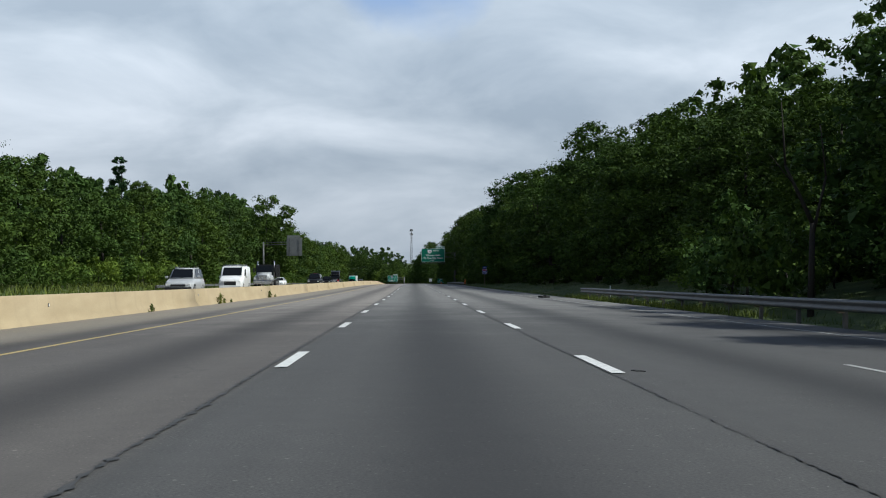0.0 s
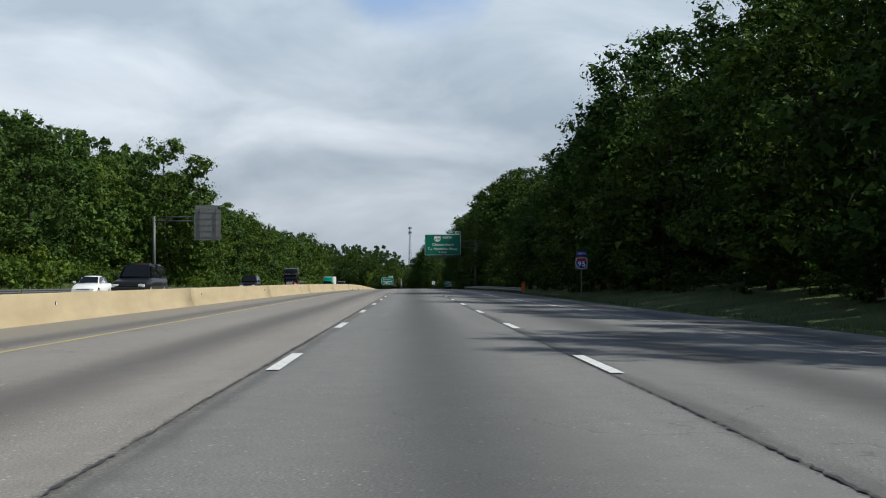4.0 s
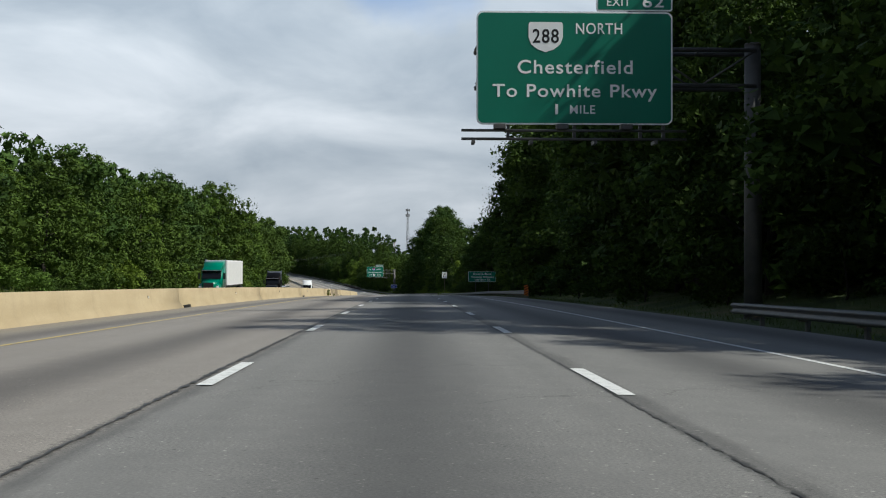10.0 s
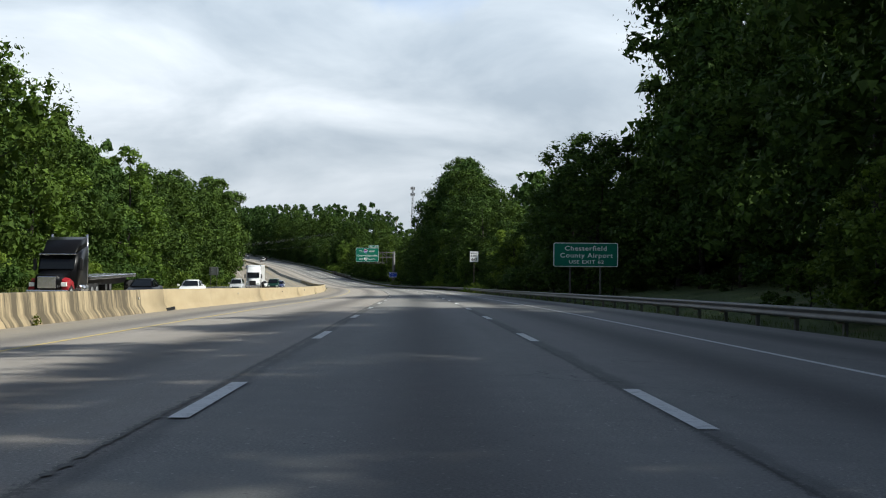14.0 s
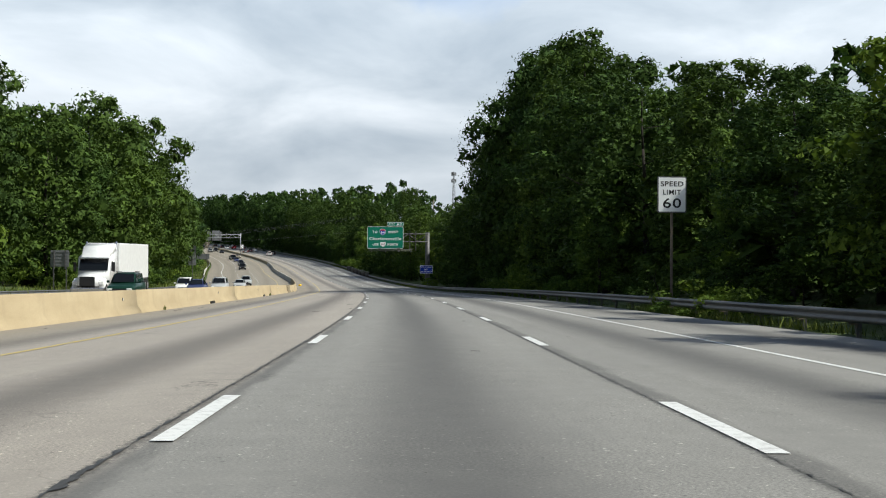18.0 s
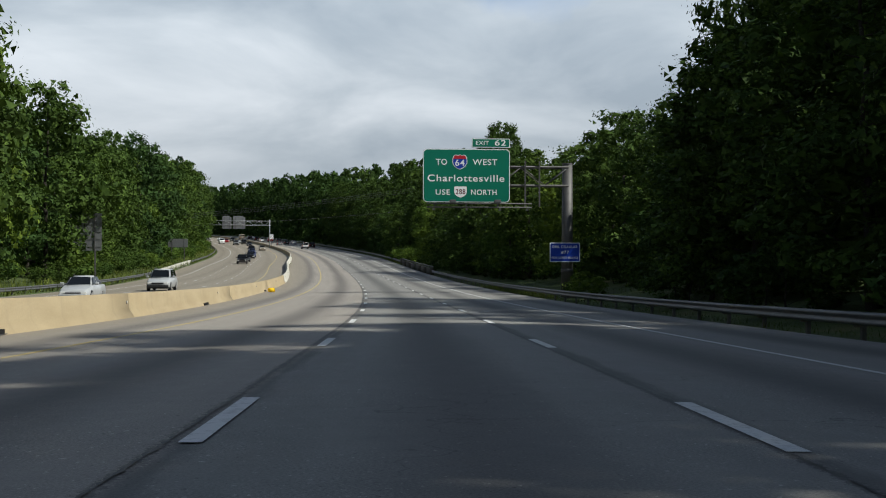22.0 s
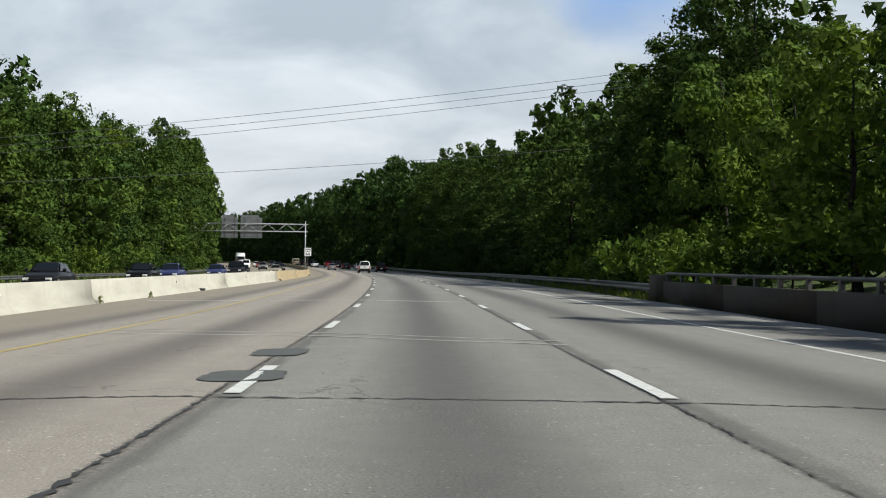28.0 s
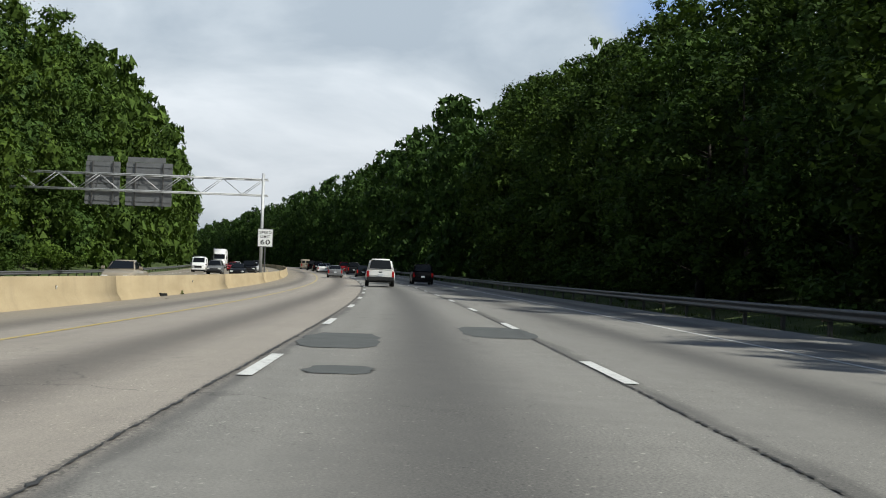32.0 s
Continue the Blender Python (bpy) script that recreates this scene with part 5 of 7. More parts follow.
x, z = at(351, 198); fit_words(p, "Chesterfield", 0.44, 3.82, x, z)
x, z = at(350, 276); fit_words(p, "To Powhite Pkwy", 0.42, 5.46, x, z - 0.05)
x, z = at(285, 346); fit_words(p, "1", 0.34, 0.09, x, z)
x, z = at(377, 346); fit_words(p, "MILE", 0.28, 0.84, x, z)
tab = sign_panel(sg, 2.54, 0.58, W / 2 - 1.27, H / 2 + 0.31, GREEN, r=0.09)
fit_words(tab, "EXIT", 0.26, 0.78, -0.53, 0); fit_words(tab, "62", 0.35, 0.70, 0.62, 0)

# second overhead sign: to 64 west
o, g, _ = cantilever(763.8, 12.55, 2.7, 7.5, 8.8, "grey steel cantilever post carrying an overhead sign", 0.42)
W, H, CX, CZ = 6.05, 3.70, 5.38, 8.15
hangers(o, (CX - 12.55 - 2.2, CX - 12.55, CX - 12.55 + 2.2, 9.5 - 12.55, 10.5 - 12.55), 6.0 - g, 9.2 - g)
for dz in (0.0, -0.26):
    part("catwalk_rail", bar((2.6 - 12.55, -1.1, 6.2 - g + dz), (9.9 - 12.55, -1.1, 6.2 - g + dz), 0.05, n=6), OLD_STEEL, o)
for x in (3.1, 5.4, 7.7, 9.6):
    part("bracket", slab(x - 12.55 - 0.05, -1.15, 5.74 - g, x - 12.55 + 0.05, -0.45, 5.88 - g), OLD_STEEL, o)
for x in (4.4, 7.5):
    part("sign_light", slab(x - 12.55 - 0.22, -1.3, 6.24 - g, x - 12.55 + 0.22, -1.0, 6.46 - g, 0.03), STEEL, o)
part("band", bar((0, 0, 1.75), (0, 0, 2.05), 0.45, n=20), OLD_STEEL, o)
sg = thing("overhead_sign", "green overhead sign reading To 64 West Charlottesville", "road sign", facing(763.8, CX, CZ) @ pose(0, -0.66, 0))
p = sign_panel(sg, W, H, 0, 0, GREEN, r=0.3)


def at2(px, pz):
    return ((px - 32) / 443.0 - 0.5) * W, (0.5 - (pz - 75) / 279.0) * H


x, z = at2(126, 145); fit_words(p, "TO", 0.40, 0.76, x, z)
x, z = at2(219, 143); interstate_shield(p, 1.06, x, z, "64")
x, z = at2(347, 145); fit_words(p, "WEST", 0.40, 1.70, x, z)
x, z = at2(251, 230); fit_words(p, "Charlottesville", 0.46, 5.34, x, z)
x, z = at2(133, 303); fit_words(p, "USE", 0.36, 1.0, x, z)
x, z = at2(223, 300); state_shield(p, 0.88, x, z, "288", plain("shield_ink_maroon", (0.12, 0.015, 0.02)))
x, z = at2(342, 303); fit_words(p, "NORTH", 0.36, 1.78, x, z)
tab = sign_panel(sg, 2.66, 0.64, W / 2 - 1.33, H / 2 + 0.42, GREEN, r=0.06)
fit_words(tab, "EXIT", 0.26, 0.90, -0.60, 0); fit_words(tab, "62", 0.38, 0.78, 0.66, 0)
for dx in (0.4, 1.6, 2.5):
    part("strut", slab(W / 2 - 2.66 + dx - 0.04, 0.0, H / 2 - 0.3, W / 2 - 2.66 + dx + 0.04, 0.05, H / 2 + 0.5), OLD_STEEL, sg)

# blue notice on the same post
bs = thing("notice_sign", "blue notice with white lettering strapped to the gantry post", "road sign", facing(763.8, 12.3, 2.85) @ pose(0, -0.52, 0))
p = sign_panel(bs, 2.14, 1.36, 0, 0, BLUE, r=0.08)
fit_words(p, "DIAL CELLULAR", 0.17, 1.75, 0, 0.38); fit_words(p, "#77", 0.20, 0.58, 0, 0.0); fit_words(p, "FOR STATE POLICE", 0.16, 1.86, 0, -0.39)

# airport sign on two posts
za_ = zc(523.5, 13.0)
ap = thing("airport_sign", "green roadside sign reading Chesterfield County Airport", "road sign", facing(523.5, 12.87, 3.2))
p = sign_panel(ap, 4.8, 1.78, 0, 0, GREEN, r=0.14)
fit_words(p, "Chesterfield", 0.33, 3.1, 0, 0.46); fit_words(p, "County Airport", 0.33, 3.9, 0.06, -0.06); fit_words(p, "USE EXIT 62", 0.24, 2.6, 0.05, -0.54)
for x in (-1.15, 1.1):
    part("post", slab(x - 0.06, 0.0, za_ - 3.2 - 0.5, x + 0.06, 0.12, 0.8), OLD_STEEL, ap)


def speed_limit(s, d, top, w, h, label, median=False):
    g = zc(s, d) if not median else zc(s, float(bar_d(s)) - 0.3) + 0.8
    o = thing("speed_limit_sign", label, "road sign", facing(s, d, top - h / 2))
    p = part("panel", rounded(w, h, 0.07, 0.02, ALU), ALU, o)
    part("border", rounded(w - 0.03, h - 0.03, 0.06, 0.004, BLACK, y=-0.0205), BLACK, p, "black border")
    part("face", rounded(w - 0.085, h - 0.085, 0.04, 0.004, SIGN_WHITE, y=-0.0265), SIGN_WHITE, p, "white face")
    fit_words(p, "SPEED", h * 0.135, w * 0.78, 0, h * 0.29, BLACK, -0.032); fit_words(p, "LIMIT", h * 0.135, w * 0.62, 0, h * 0.06, BLACK, -0.032)
    fit_words(p, "60", h * 0.26, w * 0.62, 0, -h * 0.25, BLACK, -0.032)
    part("post", slab(-0.05, 0.0, g - (top - h / 2) - 0.3, 0.05, 0.1, h / 2 - 0.05), POST_WOOD if not median else STEEL, o)


speed_limit(609.0, 11.85, 5.60, 1.28, 1.58, "white speed limit 60 sign on a verge post")

# shield marker on the right verge (unlit, in shade)
o = thing("route_marker", "small blue route marker on a verge post", "road sign", facing(212.0, 12.2, 2.2))
interstate_shield(part("panel", rounded(0.9, 0.9, 0.05, 0.02, ALU), ALU, o), 0.86, 0, 0, "95", -0.021)
p = part("panel", rounded(0.72, 0.36, 0.04, 0.02, ALU), ALU, o, m=pose(0, 0, 0.68))
part("face", rounded(0.69, 0.33, 0.035, 0.004, BLUE, y=-0.0205), BLUE, p, "blue face")
fit_words(p, "NORTH", 0.15, 0.56, 0, 0, SIGN_WHITE, -0.026)
part("post", slab(-0.04, 0.0, -2.7, 0.04, 0.08, 0.84), POST_WOOD, o)


def back_panel(parent, w, h, x, z, y):
    """Back of a sign: flat sheet with stiffening ribs."""
    p = part("panel", rounded(w, h, 0.1, 0.03, ALU), ALU, parent, m=pose(x, y, z))
    for k in range(5):
        part("rib", slab(-w / 2 + 0.05, -0.075, -h / 2 + h * (k + 0.5) / 5 - 0.03, w / 2 - 0.05, -0.031, -h / 2 + h * (k + 0.5) / 5 + 0.03), ALU, p)
    for k in (-0.3, 0.3):
        part("upright", slab(k * w - 0.05, -0.14, -h / 2 - 0.2, k * w + 0.05, -0.076, h / 2), OLD_STEEL, p)
    return p


# cantilever for oncoming traffic
g = zc(292.5, -35.0)
o = thing("sign_gantry", "steel cantilever holding the back of a sign over the opposite lanes", "sign gantry", facing(292.5, -35.0, g))
part("post", bar((0, 0, -0.3), (0, 0, 9.9 - g), 0.26, 0.2, 16), STEEL, o)
for z in (9.75, 9.2):
    part("arm", bar((0, 0, z - g), (9.0, 0, z + 0.15 - g), 0.11, 0.08, 10), STEEL, o)
back_panel(o, 3.6, 4.2, 7.25, 8.75 - g, -0.16)
part("tab_panel", slab(5.6, -0.14, 10.9 - g, 8.6, -0.1, 11.4 - g), ALU, o)

# truss gantry over the opposite carriageway
S_G = 1085.0
DL, DR = -32.6, -10.2
gm = zc(S_G, -11.0)
o = thing("sign_gantry", "galvanised truss gantry spanning the opposite carriageway with two sign backs", "sign gantry", facing(S_G, DR, 0))
span = DL - DR
zt0, zt1 = 7.2, 8.55
for y in (-0.6, 0.6):
    for z in (zt0, zt1):
        part("chord", bar((0.4, y, z), (span - 0.4, y, z), 0.055, n=8), GALV, o)
N = 13
for k in range(N):
    x0, x1 = span * k / N, span * (k + 1) / N
    for y in (-0.6, 0.6):
        a, b = (zt0, zt1) if k % 2 else (zt1, zt0)
        part("brace", bar((x0, y, a), (x1, y, b), 0.03, n=6), GALV, o)
    part("brace", bar((x0, -0.6, zt1), (x1, 0.6, zt1), 0.028, n=6), GALV, o)
for x, z0 in ((0.0, gm), (span, zc(S_G, DL))):
    for y in (-0.6, 0.6):
        part("leg", bar((x, y, z0 - 0.4), (x, y, zt1 + 0.5), 0.1, 0.09, 10), GALV, o)
    for k in range(4 if x else 1):
        h0 = z0 + (zt0 - z0) * k / 4
        part("leg_brace", bar((x, -0.6, h0 + 0.2), (x, 0.6, h0 + (zt0 - z0) / 4), 0.028, n=6), GALV, o)
for a, b in ((-25.3, -22.4), (-21.9, -18.0)):
    back_panel(o, b - a, 3.7, (a + b) / 2 - DR, 7.85, 0.78)
    part("tab_panel", slab(a - DR + 0.1, 0.74, 9.72, b - DR - 0.6, 0.78, 10.15), ALU, o)
speed_limit(S_G - 2.0, -9.75, 4.3, 1.28, 1.52, "white speed limit 60 sign above the median barrier", True)
# second small panel with its back to us, further along the opposite verge
o = thing("roadside_sign", "grey back of a roadside sign across the road", "road sign", facing(900.0, -30.0, 3.7))
back_panel(o, 3.4, 1.5, 0, 0, 0)
for x in (-1.1, 1.1):
    part("post", slab(x - 0.06, 0.02, -3.0, x + 0.06, 0.14, 0.5), OLD_STEEL, o)
o = thing("roadside_sign", "tall grey back of a sign on two posts across the road", "road sign", facing(812.0, -30.6, 4.0))
back_panel(o, 3.6, 4.0, 0, 1.2, 0)
for x in (-1.1, 1.1):
    part("post", slab(x - 0.08, 0.02, -5.5, x + 0.08, 0.18, 1.5), OLD_STEEL, o)

o = thing("roadside_sign", "small grey back of a sign on the far verge", "road sign", facing(677.5, -30.7, 2.85))
back_panel(o, 1.75, 1.6, 0, 0.3, 0)
for x in (-0.6, 0.6):
    part("post", slab(x - 0.05, 0.02, -3.2, x + 0.05, 0.12, 0.6), OLD_STEEL, o)

# ---- distant mast and wires ----
base_z = float(np.interp(1365, ST, RZ)) - 2
mast = thing("radio_mast", "slender grey lattice radio mast above the woods", "radio mast", pose(-35.1, 1377.6, base_z))
H_M = 50.4 - base_z
for a in range(3):
    t = radians(120 * a + 20)
    part("leg", bar((2.2 * math.cos(t), 2.2 * math.sin(t), 0), (0.5 * math.cos(t), 0.5 * math.sin(t), H_M), 0.16, 0.1, 6), OLD_STEEL, mast)
for k in range(18):
    z0, z1 = H_M * k / 18, H_M * (k + 1) / 18
    r0, r1 = 2.2 - 1.7 * k / 18, 2.2 - 1.7 * (k + 1) / 18
    for a in range(3):
        t0, t1 = radians(120 * a + 20), radians(120 * (a + 1) + 20)
        part("brace", bar((r0 * math.cos(t0), r0 * math.sin(t0), z0), (r1 * math.cos(t1), r1 * math.sin(t1), z1), 0.08, n=5), OLD_STEEL, mast)
for z in (H_M - 1.5, H_M - 6.0):
    for a in range(9):
        t = radians(40 * a)
        part("antenna", slab(-0.2, -0.12, -1.1, 0.2, 0.12, 1.1), OLD_STEEL, mast, m=pose(1.6 * math.cos(t), 1.6 * math.sin(t), z, 0, 0, 40 * a + 90))
    part("platform", bar((0, 0, z - 0.15), (0, 0, z), 1.5, n=12), OLD_STEEL, mast)

WIRE = plain("wire_grey", (0.10, 0.10, 0.11), 0.5)


def wire(a, b, sag, r=0.022):
    """One hanging wire, a single thin tube."""
    bm = bmesh.new()
    a, b = Vector(a), Vector(b)
    side, rings = (b - a).cross(Vector((0, 0, 1))).normalized(), []
    for k in range(25):
        t = k / 24
        q = a.lerp(b, t) - Vector((0, 0, sag * 4 * t * (1 - t)))
        rings.append([bm.verts.new(q + side * (r * math.cos(u)) + Vector((0, 0, r * math.sin(u)))) for u in (0, 1.257, 2.513, 3.77, 5.027)])
    for p, q in zip(rings, rings[1:]):
        for k in range(5):
            bm.faces.new((p[k], p[(k + 1) % 5], q[(k + 1) % 5], q[k]))
    return bm


for k, (s, h, slope) in enumerate(((945, 12.9, 0.135), (946, 12.5, 0.135), (947, 12.1, 0.135), (950, 8.9, 0.085))):
    a, b = pt(s - 3, -42, h - 42 * slope + 0.9), pt(s + 3, 42, h + 42 * slope + 0.9)
    tagged(part("overhead_wire", wire(a, b, 0.9, 0.016), WIRE), "thin overhead wire crossing high over the road", "wire", "overhead wires")
for d, h in ((-42, 11.0), (42, 21.0)):
    x, y, z = pt(947, d, 0)
    o = thing("utility_pole", "wooden utility pole among the trees", "utility pole", pose(x, y, z))
    part("pole", bar((0, 0, -1), (0, 0, h), 0.18, 0.12, 10), POST_WOOD, o)
    part("cross_arm", slab(-0.06, -4.5, h - 0.9, 0.06, 4.5, h - 0.7), POST_WOOD, o)

# ---- vehicles, all at rest ----
def paint(name, c, rough=0.28):
    k = Nodes(name, rough, 0.0)
    k.b.inputs["Specular IOR Level"].default_value = 0.22 if max(c) > 0.05 else 0.08
    v = k.coord()
    dirt = k.ramp(k.noise(v, 2.5, 5), (0.35, tuple(x * 0.88 for x in c)), (0.7, c))
    k.color(dirt)
    return k.m


def glass_dark(name):
    k = Nodes(name, 0.06)
    k.b.inputs["Base Color"].default_value = (0.006, 0.007, 0.008, 1)
    k.b.inputs["Specular IOR Level"].default_value = 0.3
    return k.m


GLASS = glass_dark("tinted_glass")
RUBBER = mottled("tyre_rubber", (0.018, 0.018, 0.018), 0.2, 6.0, 0.85, fine=40.0)
RIM = plain("alloy_rim", (0.45, 0.45, 0.46), 0.35, 0.8)
TRIM = plain("black_trim", (0.02, 0.02, 0.021), 0.6)
LAMP = plain("clear_lamp", (0.75, 0.75, 0.72), 0.15)
TAIL = plain("red_lamp", (0.35, 0.012, 0.012), 0.25)
CHROME = plain("bright_trim", (0.6, 0.6, 0.62), 0.2, 0.9)
PLATE = plain("number_plate", (0.55, 0.57, 0.6), 0.5)
COLORS = {n: paint("paint_" + n, c) for n, c in dict(white=(0.78, 0.78, 0.77), silver=(0.42, 0.43, 0.44), black=(0.006, 0.006, 0.007), dark=(0.014, 0.015, 0.017), blue=(0.03, 0.04, 0.11), grey=(0.16, 0.165, 0.17),
                                                      red=(0.28, 0.015, 0.02), green=(0.01, 0.035, 0.025), teal=(0.0, 0.16, 0.10), tan=(0.3, 0.26, 0.2)).items()}


def loft(rings):
    """Skin through rings of equal size, ends closed."""
    bm = bmesh.new()
    vs = [[bm.verts.new(p) for p in r] for r in rings]
    n = len(rings[0])
    for a, b in zip(vs, vs[1:]):
        for k in range(n):
            bm.faces.new((a[k], a[(k + 1) % n], b[(k + 1) % n], b[k]))
    bm.faces.new(vs[0][::-1]); bm.faces.new(vs[-1])
    bmesh.ops.recalc_face_normals(bm, faces=bm.faces)
    return bm


def soft(bm, off=0.04):
    """Rounds the sharp edges and shades the skin smoothly."""
    edges = [e for e in bm.edges if len(e.link_faces) == 2 and e.calc_face_angle() > 0.5]
    bmesh.ops.bevel(bm, geom=edges, offset=off, segments=2, affect="EDGES", clamp_overlap=True)
    for f in bm.faces:
        f.smooth = True
    return bm


def ring(y, w, z0, z1, tuck=0.06, crown_=0.02):
    """Section of a car's lower body at y."""
    zm = z0 + (z1 - z0) * 0.55
    return [(-w + tuck * 1.4, y, z0), (-w + 0.02, y, z0 + 0.1), (-w, y, zm), (-w + tuck, y, z1 - 0.03), (-w + tuck + 0.08, y, z1), (0, y, z1 + crown_), (w - tuck - 0.08, y, z1), (w - tuck, y, z1 - 0.03), (w, y, zm), (w - 0.02, y, z0 + 0.1), (w - tuck * 1.4, y, z0)]


def quad(pts, out, lift=0.006):
    """A thin pane through four corners, pushed outwards."""
    bm = bmesh.new()
    o = Vector(out).normalized()
    a = [bm.verts.new(Vector(p) + o * lift) for p in pts]
    b = [bm.verts.new(Vector(p) - o * 0.02) for p in pts]
    bm.faces.new(a); bm.faces.new(b[::-1])
    for k in range(4):
        bm.faces.new((a[k], b[k], b[(k + 1) % 4], a[(k + 1) % 4]))
    bmesh.ops.recalc_face_normals(bm, faces=bm.faces)
    return bm


WHEELS = {}


def wheel(o, x, y, r, w):
    if (r, w) not in WHEELS:
        t = bar((-w / 2, 0, 0), (w / 2, 0, 0), r, n=20)
        bmesh.ops.bevel(t, geom=[e for e in t.edges if len({round(v.co.x, 3) for v in e.verts}) == 1], offset=0.03, segments=2, affect="EDGES")
        tm = bpy.data.meshes.new("tyre"); t.to_mesh(tm); t.free(); tm.materials.append(RUBBER)
        q = bar((-w / 2 - 0.012, 0, 0), (w / 2 + 0.012, 0, 0), r * 0.6, n=14)
        rm = bpy.data.meshes.new("rim"); q.to_mesh(rm); q.free(); rm.materials.append(RIM)
        WHEELS[(r, w)] = tm, rm
    tm, rm = WHEELS[(r, w)]
    t = part("wheel", tm, None, o, m=pose(x, y, r))
    part("rim", rm, None, t)


def cabin(o, col, w, z0, z1, y0, y1, r0, r1, tuck, name="cabin"):
    """Greenhouse from belt (y0 rear to y1 front) to roof (r0 to r1), with panes."""
    wt = w - tuck
    base = [(-w, y0, z0), (w, y0, z0), (w, y1, z0), (-w, y1, z0)]
    top = [(-wt, r0, z1), (wt, r0, z1), (wt, r1, z1), (-wt, r1, z1)]
    bm = bmesh.new()
    a, b = [bm.verts.new(p) for p in base], [bm.verts.new(p) for p in top]
    for k in range(4):
        bm.faces.new((a[k], a[(k + 1) % 4], b[(k + 1) % 4], b[k]))
    bm.faces.new(b); bm.faces.new(a[::-1])
    bmesh.ops.bevel(bm, geom=[e for e in bm.edges if any(v in b for v in e.verts)], offset=0.13, segments=4, affect="EDGES")
    for f in bm.faces:
        f.smooth = True
    bmesh.ops.recalc_face_normals(bm, faces=bm.faces)
    c = part(name, bm, col, o)

    def inset(p, q, r, s, f0=0.08, f1=0.92, h0=0.1, h1=0.88):
        P = [Vector(v) for v in (p, q, r, s)]
        lo = lambda t: P[0].lerp(P[1], t)
        hi = lambda t: P[3].lerp(P[2], t)
        return [lo(f0).lerp(hi(f0), h0), lo(f1).lerp(hi(f1), h0), lo(f1).lerp(hi(f1), h1), lo(f0).lerp(hi(f0), h1)]

    part("windshield", quad(inset(base[2], base[3], top[3], top[2]), (0, 1, 0.6)), GLASS, c)
    part("rear_window", quad(inset(base[0], base[1], top[1], top[0]), (0, -1, 0.4)), GLASS, c)
    for sgn, (p, q, r, s) in ((1, (base[1], base[2], top[2], top[1])), (-1, (base[3], base[0], top[0], top[3]))):
        for f0, f1 in ((0.06, 0.48), (0.52, 0.94)):
            part("side_window", quad(inset(p, q, r, s, f0, f1), (sgn, 0, 0.25)), GLASS, c)
    return c


